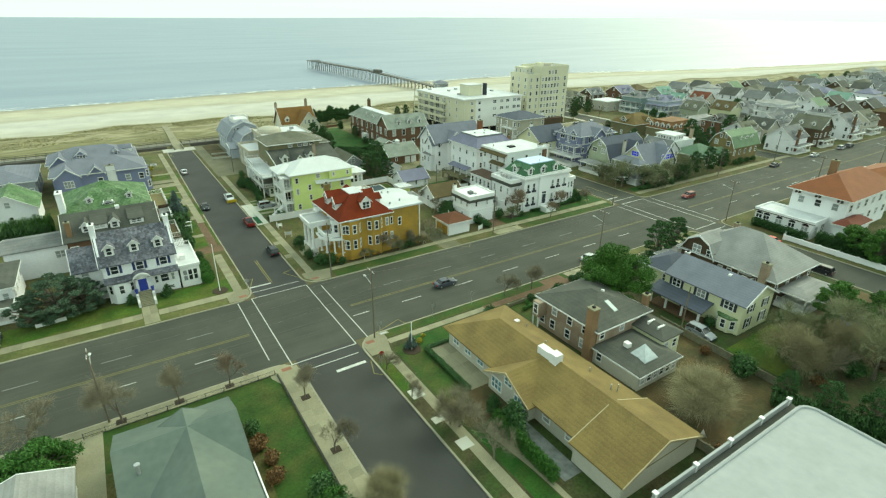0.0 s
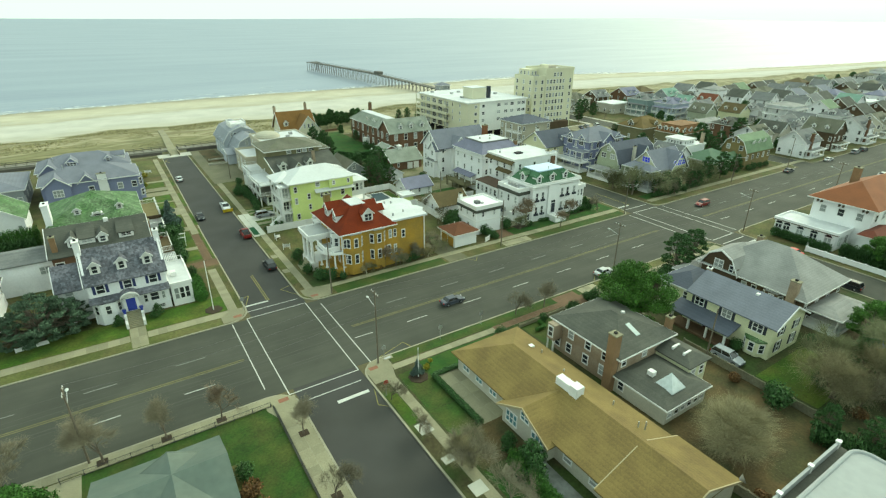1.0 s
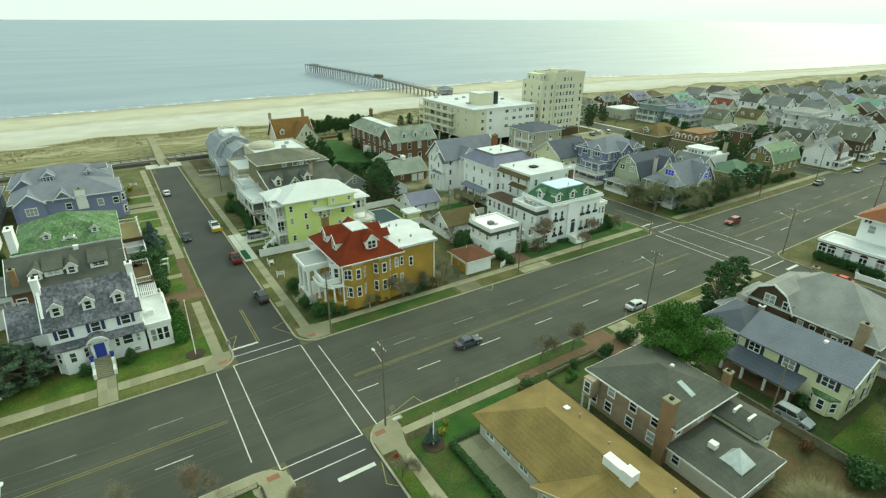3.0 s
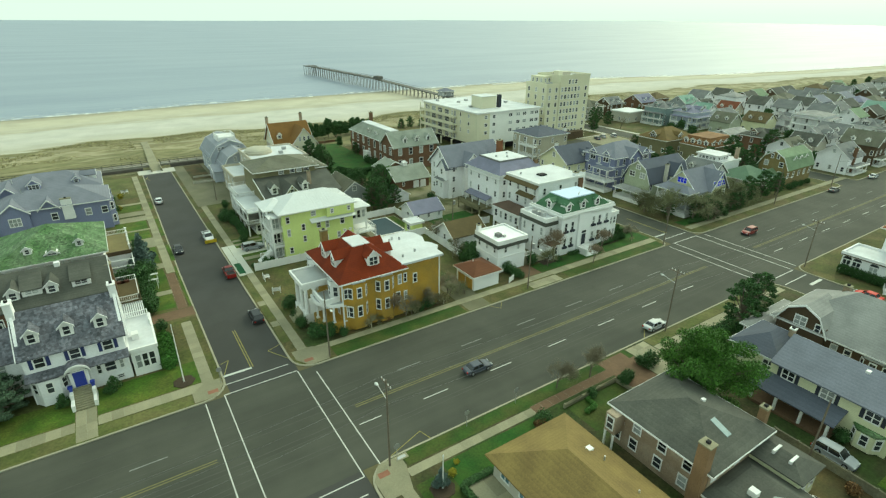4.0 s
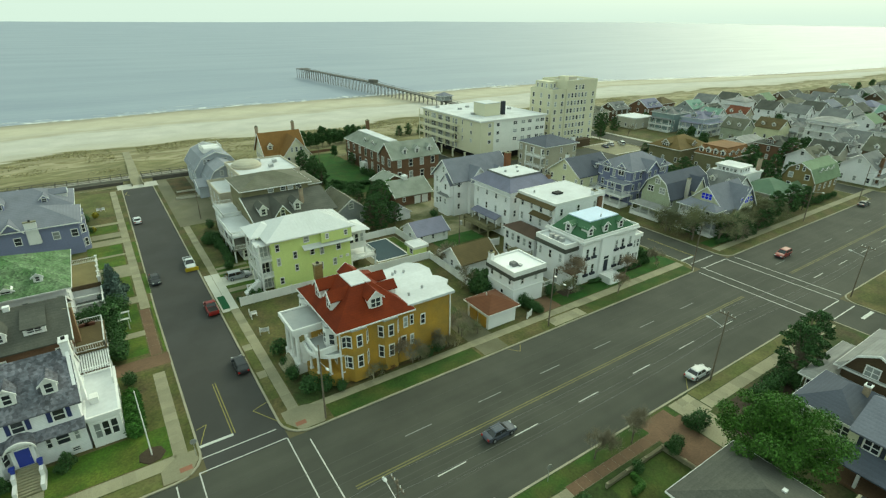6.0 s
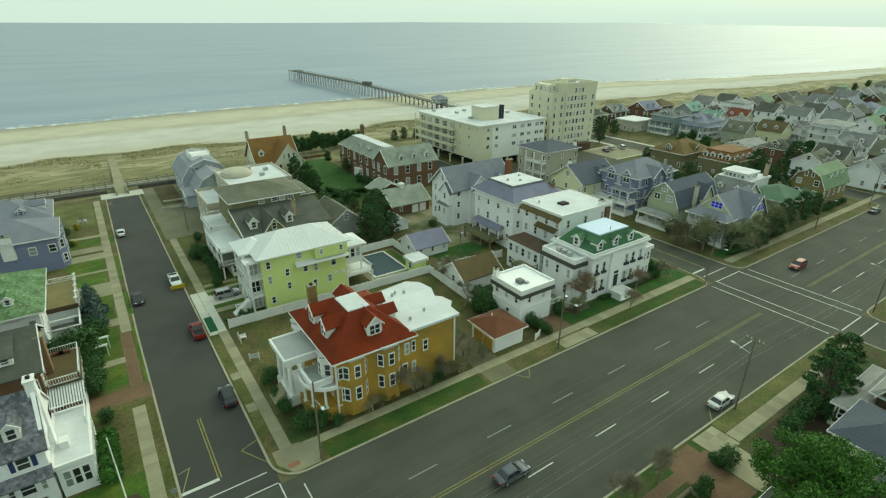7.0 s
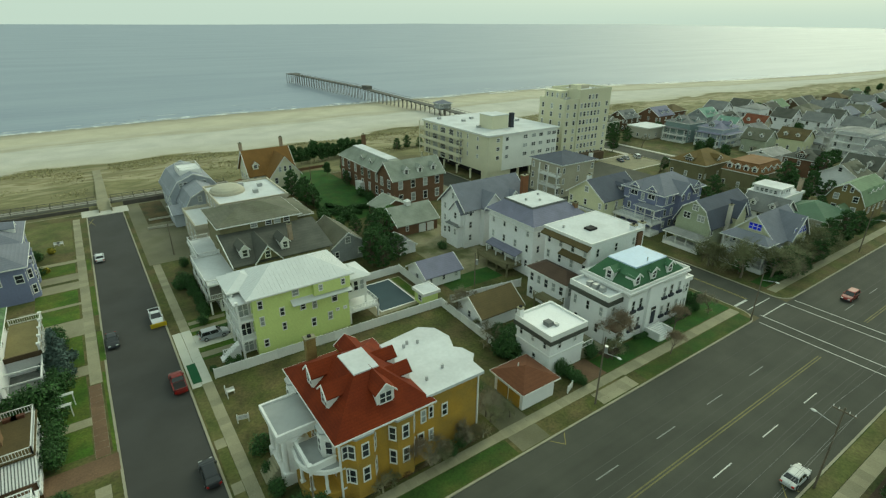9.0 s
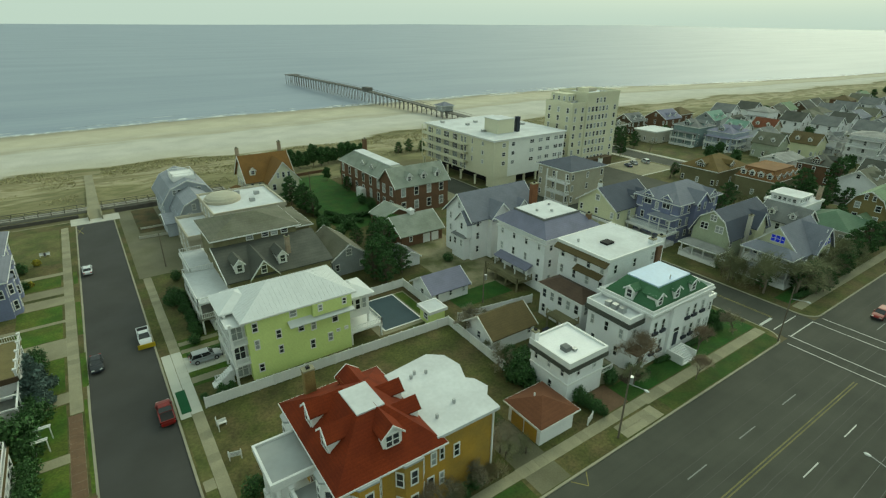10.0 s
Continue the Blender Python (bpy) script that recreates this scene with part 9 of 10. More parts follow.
    planted(shrub, [(9.6, 104.0, 0.6), (39.8, 101.6, 1.7), (38.9, 113.4, 1.6), (38.5, 106.0, 1.3), (41.8, 100.9, 1.4), (38.6, 110.0, 0.9), (43.6, 99.6, 1.0), (58.5, 99.8, 1.1), (60.6, 100.1, 1.2), (82.0, 103.5, 1.5), (82.3, 102.2, 1.4), (82.6, 100.9, 1.2), (82.7, 99.9, 1.0), (89.2, 103.9, 1.5), (90.0, 105.0, 1.3), (82.4, 115.6, 1.6), (81.2, 117.6, 1.3), (95.2, 101.9, 0.9), (94.4, 104.0, 1.1), (117.4, 102.8, 1.0), (119.0, 105.4, 0.9), (122.4, 105.1, 1.0), (94.3, 153.6, 1.3),
                    (14.6, 198.8, 1.5), (15.4, 189.5, 1.1), (17.6, 128.0, 1.6), (16.4, 137.4, 2.8), (18.4, 141.6, 2.2), (18.2, 155.0, 1.7), (13.6, 137.8, 2.4), (14.8, 140.0, 1.9), (17.8, 134.6, 1.8), (13.0, 135.4, 1.7), (39.6, 168.4, 1.8), (38.6, 166.4, 1.6), (40.6, 165.6, 1.8), (17.6, 125.2, 1.7), (17.6, 130.6, 1.8), (18.2, 151.4, 1.4), (17.4, 139.4, 1.9), (18.0, 158.6, 1.4), (18.2, 117.6, 1.2), (17.8, 145.6, 1.3), (16.6, 148.6, 1.1), (41.4, 177.4, 1.3), (37.8, 134.2, 0.7), (40.0, 133.0, 0.9), (39.6, 150.0, 1.2), (40.4, 154.0, 1.4), (40.6, 157.5, 1.4), (40.2, 162.0, 1.2), (78.4, 33.0, 2.2), (79.8, 34.0, 1.4), (88.4, 31.5, 1.6), (92.0, 24.0, 1.8), (99.0, 28.0, 1.7), (80.6, 66.8, 1.3), (91.8, 65.0, 1.6), (95.2, 65.2, 1.7), (98.4, 65.3, 1.8), (99.2, 63.4, 1.6), (89.8, 63.2, 1.4), (115.0, 103.0, 1.0), (113.6, 102.9, 0.8), (79.0, 67.8, 0.9), (74.4, 66.2, 1.1), (73.0, 65.6, 0.9), (67.0, 66.4, 0.9), (57.4, 66.2, 1.3), (87.0, 43.5, 1.2), (99.5, 38.0, 1.0), (14.6, 59.4, 1.3), (18.8, 46.0, 1.8), (20.0, 42.0, 1.5), (155.0, 118.2, 1.3), (150.4, 101.6, 1.2), (155.0, 98.9, 1.1), (142.6, 117.0, 1.0), (196.0, 101.6, 1.2), (199.5, 101.8, 1.4), (203.4, 101.6, 1.2), (207.5, 101.7, 1.1), (97.2, 197.0, 1.9), (96.8, 202.0, 1.7), (79.0, 190.0, 1.8), (78.0, 186.0, 2.0), (80.0, 181.0, 1.6), (84.0, 184.0, 2.2), (76.0, 178.0, 1.8), (94.0, 189.5, 1.6), (84.0, 190.4, 1.6), (80.5, 193.0, 1.4), (88.0, 190.0, 1.3), (68.0, 158.0, 1.6), (79.5, 163.0, 1.6), (83.0, 164.5, 1.4)], 11)
    planted(green_tree("shrub", "broad dark green garden bush", 1.6, [(0, 0, 0.9, 0.95, 0.9, 0.85), (0.5, 0.2, 0.7, 0.7, 0.6, 0.6), (-0.4, -0.3, 0.75, 0.65, 0.7, 0.7)], 1500, 0.11, LEAF_DARK, 30, 0.06, "green bushes"), [(78.3, 111.2, 1.9), (79.4, 113.6, 2.1), (81.6, 114.6, 1.7), (78.0, 108.4, 1.3), (77.6, 113.0, 1.4)], 16)
    planted(green_tree("shrub", "rust-brown winter shrub in a bed", 1.4, [(0, 0, 0.7, 0.8, 0.8, 0.7), (0.4, 0.3, 0.6, 0.6, 0.5, 0.55)], 800, 0.12, LEAF_RUST, 31, 0.05, "rusty shrubs"), [(14.8, 56.6, 1.4), (15.4, 53.8, 1.2), (14.9, 50.6, 1.3), (56.6, 65.6, 1.0), (85.6, 26.0, 1.1), (90.5, 28.5, 1.2), (95.5, 26.0, 1.1), (98.5, 22.0, 1.2), (79.0, 39.0, 1.0), (61.0, 25.5, 1.2), (52.0, 100.1, 0.9), (16.2, 190.8, 0.8)], 12)
    planted(green_tree("shrub", "clipped conical evergreen shrub", 2.0, cone_lobes(47, 9, 0.75, 0.3, 1.9), 1500, 0.085, LEAF_DARK, 48, 0.05, "conical shrubs"), [(10.6, 104.2, 1.15), (4.6, 103.9, 1.05), (117.4, 104.4, 1.6), (118.4, 103.8, 1.3), (73.0, 66.0, 1.1), (79.2, 66.6, 1.2), (40.2, 133.4, 1.2), (41.6, 133.7, 1.0), (43.0, 42.8, 2.3), (42.8, 46.6, 1.35), (42.2, 41.2, 1.9)], 19)
    planted(green_tree("shrub", "golden yellow garden shrub", 1.0, [(0, 0, 0.5, 0.6, 0.6, 0.5)], 420, 0.11, LEAF_GOLD, 37, 0.04, "golden shrubs"), [(42.6, 65.6, 0.85), (17.2, 202.0, 1.4), (16.2, 190.4, 1.3), (44.0, 66.8, 0.6)], 13)
    hedge_mesh = leaf_mesh("hedge_leaves", [(0.5 * i, 0, 0.75, 0.45, 0.5, 0.75) for i in range(5)], 1500, 0.115, LEAF_DARK, 43)
    green_mesh = leaf_mesh("hedge_leaves", [(0.5 * i, 0, 0.75, 0.45, 0.5, 0.75) for i in range(5)], 2600, 0.09, LEAF_CEDAR, 44)

    def hedge(label, xa, ya, xb, yb, height, me=hedge_mesh, wide=1.0):
        d = math.hypot(xb - xa, yb - ya)
        k = max(1, round(d / 2.4))
        root = new("hedge")
        root.location = (xa, ya, G)
        root.rotation_euler = (0, 0, math.atan2(yb - ya, xb - xa))
        tagged(root, label, "hedge", "hedges")
        for i in range(k):
            shared("clump", me, root, pose(d * i / k + 0.2, 0, 0) @ Matrix.Diagonal((d / k / 2.4, wide, height / 1.5, 1)))

    hedge("clipped green hedge beside the house", 18.0, 105.0, 18.1, 113.4, 2.3, green_mesh, 2.3)
    hedge("tall dark hedge behind the houses", -17.5, 150.6, -8.0, 151.4, 5.2, green_mesh, 3.0)
    hedge("tall dark hedge behind the houses", -19.0, 146.4, -8.6, 147.0, 4.2, hedge_mesh, 2.8)
    hedge("low clipped hedge along the driveway", 42.5, 63.4, 42.5, 51.8, 0.8)
    # low leaf row added to draw a thin shadow along the drive
    hedge("low dark hedge before the drive", 42.9, 63.6, 46.8, 63.6, 0.5)
    hedge("green hedge along the garden path", 41.6, 44.6, 41.4, 33.4, 2.6, green_mesh, 1.5)
    planted(green_tree("cedar_tree", "bright green spreading cedar beside the driveway", 5.0, lobed(61, 28, 3.6, 0.5, 0.8, 4.0, 1.0), 14000, 0.13, LEAF_CEDAR, 63, 0.2, "cedars"), [(-7.0, 65.6, 1.0), (-10.6, 64.6, 0.95), (19.0, 44.2, 0.5), (91.0, 172.8, 1.35)], 16)
    hedge("dark hedge before the arched porch", 141.4, 53.0, 141.8, 66.0, 2.2, hedge_mesh, 1.6)
    hedge("dark evergreen hedge beside the street", 141.0, 30.0, 141.6, 51.0, 3.4, hedge_mesh, 2.6)
    hedge("green tall hedge by the white house", 146.0, 33.0, 147.0, 46.0, 4.0, green_mesh, 2.6)
    hedge("dark hedge round the garden lawn", 81.2, 191.6, 97.0, 190.8, 1.6, hedge_mesh, 1.4)
    hedge("dark hedge round the garden lawn", 81.0, 192.0, 81.6, 214.0, 1.4, hedge_mesh, 1.3)
    hedge("dark clipped hedge on the garden lawn", 83.6, 199.0, 89.4, 186.8, 1.3, hedge_mesh, 1.3)
    hedge("dark hedge on the front lawn edge", 99.5, 102.9, 102.4, 102.6, 0.9)
    hedge("dark hedge on the front lawn edge", 106.4, 102.6, 113.0, 102.9, 0.9)
    hedge("dark hedge below the porches", 40.6, 151.8, 40.8, 166.0, 2.2, hedge_mesh, 1.5)
    hedge("dark hedge by the drive", 37.9, 146.4, 43.0, 146.4, 0.8)
    hedge("dark shrubs at the street corner", 141.2, 100.4, 149.0, 99.2, 1.3)
    hedge("overgrown evergreens behind the white roof", 76.0, 27.4, 81.0, 16.0, 2.6, hedge_mesh, 3.0)
    hedge("overgrown evergreens behind the white roof", 70.0, 12.0, 92.0, 6.0, 3.4, hedge_mesh, 3.4)
    # trees of the further town
    r = random.Random(19)
    far_green = [(r.uniform(140, 620), r.uniform(104, 225)) for _ in range(200)]
    busy = [(o.location.x, o.location.y) for o in scene.objects if o.parent is None and o.name.startswith(("town_house", "motel", "apartment"))]
    free = [(fx, fy) for fx, fy in far_green if all(abs(fx - bx) > 7.5 or abs(fy - by) > 7.5 for bx, by in busy) and not any(a - 1.5 < fx < b + 1.5 for a, b in ROADS_X) and fx > 200]
    first_pine = green_tree("evergreen_tree", "dark evergreen among the town houses", 7, lobed(51, 14, 2.2, 0.8, 1.6, 6.6, 1.2), 1500, 0.34, LEAF_DARK, 53, 0.2, "town evergreens")
    planted(first_pine, [(fx, fy, r.uniform(0.6, 1.0)) for fx, fy in free[::2]], 14)
    planted(bare_tree("leafless tree among the town houses", 8, 0.9, 57, None, 0.26, 3), [(fx, fy, r.uniform(0.7, 1.1)) for fx, fy in free[1::2]], 15)
    hedge("bright green clipped crescent hedge", 63.6, 64.4, 65.6, 64.6, 0.7, green_mesh, 0.8)
    hedge("bright green clipped crescent hedge", 65.6, 64.6, 65.8, 66.2, 0.7, green_mesh, 0.8)
    # dune grass
    g = np.random.default_rng(3)
    n = 60000
    gx = g.uniform(-110, 330, n)
    gy = np.array([town_edge(a) + 6 + g.random() ** 0.8 * (scrub_edge(a) - town_edge(a) - 6) for a in gx])
    dense = np.array([noise.noise((a * 0.05, b * 0.11, 7.0)) for a, b in zip(gx, gy)])
    keep = (dense > 0.2 - 0.6 * np.array([(b - town_edge(a)) / (scrub_edge(a) - town_edge(a)) for a, b in zip(gx, gy)]) + 0.35 * g.random(n)) & ~((gx > 26.5) & (gx < 34.5))
    gx, gy = gx[keep], gy[keep]
    gz = np.array([land(a, b)[0] for a, b in zip(gx, gy)])
    hgt = g.uniform(0.12, 0.42, len(gx))
    ang = g.uniform(0, math.pi, len(gx))
    wx, wy = 0.16 * np.cos(ang), 0.16 * np.sin(ang)
    lean = g.uniform(-0.7, 0.7, (len(gx), 2))
    v = np.stack([np.stack([gx - wx, gy - wy, gz - 0.05], 1), np.stack([gx + wx, gy + wy, gz - 0.05], 1), np.stack([gx + wx * 0.4 + lean[:, 0], gy + wy * 0.4 + lean[:, 1], gz + hgt], 1), np.stack([gx - wx * 0.4 + lean[:, 0], gy - wy * 0.4 + lean[:, 1], gz + hgt], 1)], 1).reshape(-1, 3)
    me = bpy.data.meshes.new("dune_grass")
    me.from_pydata(v.tolist(), [], [(4 * i, 4 * i + 1, 4 * i + 2, 4 * i + 3) for i in range(len(gx))])
    me.materials.append(REED)
    tagged(new("dune_grass", me), "tufts of dry tan dune grass on the sand", "grass", kind="stuff")


plants()


# ---- pier and boardwalk ----
def pier():
    xa, ya, xb, yb = 209.5, 294.0, 200.4, 549.0
    d = math.hypot(xb - xa, yb - ya)
    root = new("fishing_pier")
    root.location = (xa, ya, 0)
    root.rotation_euler = (0, 0, math.atan2(yb - ya, xb - xa))
    tagged(root, "long weathered timber fishing pier running into the sea", "pier")
    deck_z = lambda s: 3.0 + 3.8 * min(1.0, s / 130.0)
    bm = bmesh.new()
    stations = [d * i / 18 for i in range(19)]
    rows = [[bm.verts.new((s, y, deck_z(s) + z)) for y, z in ((-2.2, 0), (2.2, 0), (2.2, -0.5), (-2.2, -0.5))] for s in stations]
    for r0, r1 in zip(rows, rows[1:]):
        for i in range(4):
            bm.faces.new((r0[i], r0[(i + 1) % 4], r1[(i + 1) % 4], r1[i]))
    bm.faces.new(rows[0][::-1])
    bm.faces.new(rows[-1])
    bmesh.ops.recalc_face_normals(bm, faces=bm.faces)
    part("deck", bm, PIER_TIMBER, root)
    pile = mesh_of("pier_leg", tube(bmesh.new(), (0, 0, -12), (0, 0, 0), 0.24, 0.2, 6), PIER_TIMBER)
    cap = mesh_of("crossbeam", boxes((-0.25, 0.25, -2.6, 2.6, -0.4, 0.0)), PIER_TIMBER)
    n = 50
    for y in (-1.9, 1.9):
        br = bmesh.new()
        for i in range(n):
            s0, s1 = d * i / n, d * (i + 1) / n
            if i % 2 == 0:
                tube(br, (s0, y, deck_z(s0) - 0.7), (s1, y, deck_z(s1) - 3.6), 0.09, 0.09, 4)
        part("brace", br, PIER_TIMBER, root)
    for i in range(n + 1):
        s = d * i / n
        for y in (-1.9, 1.9):
            shared("pier_leg", pile, root, pose(s, y, deck_z(s) - 0.5))
        shared("crossbeam", cap, root, pose(s, 0, deck_z(s) - 0.5))
    for y in (-2.15, 2.15):
        bm = bmesh.new()
        for s0, s1 in zip(stations, stations[1:]):
            tube(bm, (s0, y, deck_z(s0) + 1.0), (s1, y, deck_z(s1) + 1.0), 0.07, 0.07, 5)
            for k in range(4):
                s = s0 + (s1 - s0) * k / 4
                tube(bm, (s, y, deck_z(s) - 0.1), (s, y, deck_z(s) + 1.05), 0.08, 0.08, 5)
        part("railing", bm, PIER_TIMBER, root)
    part("shelter", boxes((d * 0.44, d * 0.44 + 8, -2.0, 2.0, 6.6, 8.6)), PIER_TIMBER, root, "weathered shelter on the deck")
    part("head", boxes((d - 3, d + 7, -6.5, 4.0, 6.3, 6.8)), PIER_TIMBER, root)
    for px, py in ((d + 1, -6), (d + 6.5, -6), (d + 1, 3.5), (d + 6.5, 3.5), (d + 6.5, -1.5), (d + 1, -2.5)):
        shared("pier_leg", pile, root, pose(px, py, 6.4))
    for k, s in enumerate((d * 0.42, d * 0.5, d * 0.56, d * 0.64, d * 0.72, d * 0.8, d * 0.9)):
        part("bench", boxes((s, s + 2.0, 1.2, 1.7, 6.7, 7.25)), PIER_TIMBER, root)
    h = House("pier_house", "small grey-roofed pier house at the pier's landward end", 207.6, 318.0, "hut", base=3.2)
    b = h.block(204.0, 211.4, 314.4, 321.6, 0.9, 3.8, GREY_SHINGLE)
    h.hip(3.9, 1.9, BLUE_ROOF, 0.8)
    for x, y in ((204.4, 314.8), (211.0, 314.8), (204.4, 321.2), (211.0, 321.2), (207.6, 314.8), (207.6, 321.2)):
        h.post(x, y, -4.5, 0.95, 0.22, PIER_TIMBER, "pier_leg")
    h.row('S', 2, 1.6, 1.2, 1.3)
    h.row('W', 2, 1.6, 1.2, 1.3)


pier()


def boardwalk():
    root = new("boardwalk")
    tagged(root, "weathered timber beach walk with a dark railing", "boardwalk")
    part("deck", boxes((-70, 66, 237.6, 241.0, -0.3, 0.75)), GREY_DECK, root)
    for y in (237.7, 240.9):
        bm = bmesh.new()
        for i in range(46):
            x = -70 + 3.0 * i
            if 28.2 < x < 31.6:
                continue
            box(bm, x - 0.08, x + 0.08, y - 0.08, y + 0.08, 0.6, 1.75)
        for xa, xb in ((-70, 28.2), (31.6, 65)):
            box(bm, xa, xb, y - 0.06, y + 0.06, 1.6, 1.72)
            box(bm, xa, xb, y - 0.05, y + 0.05, 1.1, 1.2)
        part("railing", bm, TIMBER, root)
    ramp = new("beach_ramp")
    tagged(ramp, "pale concrete ramp from the street to the beach path", "ramp")
    bm = bmesh.new()
    pts = [(28.3, 229.0, 0.05), (31.4, 229.0, 0.05), (31.4, 237.6, 0.8), (28.3, 237.6, 0.8), (28.4, 241.2, 0.82), (31.4, 241.2, 0.82), (31.5, 256.0, 1.6), (28.9, 256.0, 1.6), (29.2, 276.0, 1.75), (31.6, 276.0, 1.75)]
    v = [bm.verts.new(p) for p in pts]
    for q in ((0, 1, 2, 3), (3, 2, 5, 4), (4, 5, 6, 7), (7, 6, 9, 8)):
        bm.faces.new([v[i] for i in q])
    low = bmesh.ops.extrude_face_region(bm, geom=list(bm.faces))
    bmesh.ops.translate(bm, verts=[g for g in low["geom"] if isinstance(g, bmesh.types.BMVert)], vec=(0, 0, -2.0))
    bmesh.ops.recalc_face_normals(bm, faces=bm.faces)
    part("path", bm, CONCRETE, ramp)
    for i, x in enumerate((28.3, 31.4)):
        wall = part("side_wall", boxes((x - 0.15, x + 0.15, 229.0, 237.5, -0.1, 1.2)), CONCRETE, ramp)
    tagged(part("street_end", boxes((24.0, 35.4, 226.6, 232.4, -0.2, G + 0.015)), PALE_PAVING, None, "pale concrete apron at the street's end"), "", "pavement", kind="structure")
    w = new("retaining_wall")
    tagged(w, "low dark timber bulkhead along the dunes", "wall")
    part("plank_wall", boxes((34.6, 66.0, 233.4, 233.8, -0.1, 1.3)), TIMBER, w)
    part("plank_wall", boxes((-70.0, 26.0, 233.4, 233.8, -0.1, 0.9)), TIMBER, w)


boardwalk()


# ---- fences and walls ----
def fence(label, pts, height, material=TRIM, step=2.4, post=0.09, name="fence", thick=0.05):
    root = new(name)
    root.location = (*pts[0], G)
    tagged(root, label, name.replace("_", " "))
    for (xa, ya), (xb, yb) in zip(pts, pts[1:]):
        d = math.hypot(xb - xa, yb - ya)
        k = max(1, round(d / step))
        turn = math.degrees(math.atan2(yb - ya, xb - xa))
        w = d / k
        panel = mesh_of("panel", boxes((0.05, w - 0.05, -thick, thick, 0.06, height), (0.05, w - 0.05, -thick - 0.03, thick + 0.03, height - 0.12, height)), material)
        pole = mesh_of("post", boxes((-post, post, -post, post, -0.1, height + 0.12)), material)
        for i in range(k + 1):
            x, y = xa + (xb - xa) * i / k - pts[0][0], ya + (yb - ya) * i / k - pts[0][1]
            shared("post", pole, root, pose(x, y, 0, 0, 0, turn))
            if i < k:
                shared("panel", panel, root, pose(x, y, 0, 0, 0, turn))
    return root


fence("long white vinyl privacy fence round the beach house lot", [(37.6, 132.2), (78.6, 131.2)], 1.75)
fence("white vinyl privacy fence beside the vacant lot", [(78.6, 131.2), (78.0, 113.0)], 1.75)
fence("white vinyl fence between the back yards", [(80.6, 131.0), (96.8, 128.8)], 1.8)
fence("white vinyl fence round the swimming pool", [(67.4, 148.4), (79.4, 148.6), (79.2, 137.0)], 1.8)
fence("low white masonry wall along the side street", [(138.4, 26.0), (138.4, 56.4), (142.6, 58.0)], 1.2, WHITE_STUCCO, 4.0, 0.22, "garden_wall", 0.15)
fence("mossy grey block wall between back yards", [(80.9, 48.6), (80.4, 29.0)], 1.3, MOSSY_WALL, 3.0, 0.1, "garden_wall", 0.1)
fence("tan masonry garden wall behind the ranch house", [(59.6, 37.0), (60.4, 23.4)], 1.3, MOSSY_WALL, 3.4, 0.12, "garden_wall", 0.12)
fence("low white wall on the front lawn edge", [(-1.0, 69.9), (20.6, 69.9)], 0.14, CONCRETE, 3.5, 0.1, "garden_wall", 0.12)
fence("low dark wall along the side lawn", [(20.75, 69.4), (20.75, 30.0)], 0.22, DARK_ROOF, 4.0, 0.06, "garden_wall", 0.1)
def iron_fence(label, xa, xb, y, h):
    """Thin posts, two rails and slender bars."""
    root = new("iron_fence")
    root.location = (xa, y, G)
    tagged(root, label, "iron fence")
    k = round((xb - xa) / 2.4)
    for i in range(k + 1):
        px = (xb - xa) * i / k
        part("post", boxes((px - 0.03, px + 0.03, -0.03, 0.03, -0.1, h + 0.08)), BLACK, root)
    for z in (0.15, h - 0.05):
        part("rail", boxes((0, xb - xa, -0.015, 0.015, z, z + 0.03)), BLACK, root)
    bars = bmesh.new()
    for i in range(int((xb - xa) / 0.2)):
        box(bars, 0.1 + 0.2 * i - 0.008, 0.1 + 0.2 * i + 0.008, -0.008, 0.008, 0.16, h - 0.06)
    part("railing", bars, BLACK, root)


iron_fence("thin black iron fence above the low wall", -3.2, 20.4, 69.6, 0.9)
fence("brick garden fence behind the lawn", [(84.0, 240.6), (101.5, 241.2)], 1.2, RED_BRICK, 3.0, 0.15)
fence("timber edge of the driveway bed", [(37.9, 207.0), (52.0, 206.0)], 0.6, BEIGE, 3.5, 0.1, "garden_wall", 0.15)
fence("timber edge of the sandy lot", [(39.0, 214.0), (45.0, 214.0)], 0.5, BEIGE, 3.0, 0.1, "garden_wall", 0.15)
fence("low stone wall of the front garden", [(62.0, 66.8), (72.4, 66.9), (73.0, 61.0)], 0.6, CONCRETE, 3.0, 0.15, "garden_wall", 0.15)
fence("white bench-like rail beside the lawn", [(-9.6, 103.4), (-5.4, 103.8)], 0.7, TRIM, 1.4, 0.06)


def flagpole(x, y, h):
    root = new("flagpole")
    root.location = (x, y, G)
    tagged(root, "tall white flagpole in a planted bed", "flagpole")
    part("pole", tube(bmesh.new(), (0, 0, -0.1), (0, 0, h), 0.09, 0.05, 10), TRIM, root)
    part("finial", tube(bmesh.new(), (0, 0, h), (0, 0, h + 0.2), 0.1, 0.03, 8), TRIM, root)
    part("bed", tube(bmesh.new(), (0, 0, -0.05), (0, 0, 0.08), 1.6, 1.5, 7), MULCH, root)


flagpole(19.1, 100.9, 9.6)
flagpole(40.6, 64.6, 4.9)


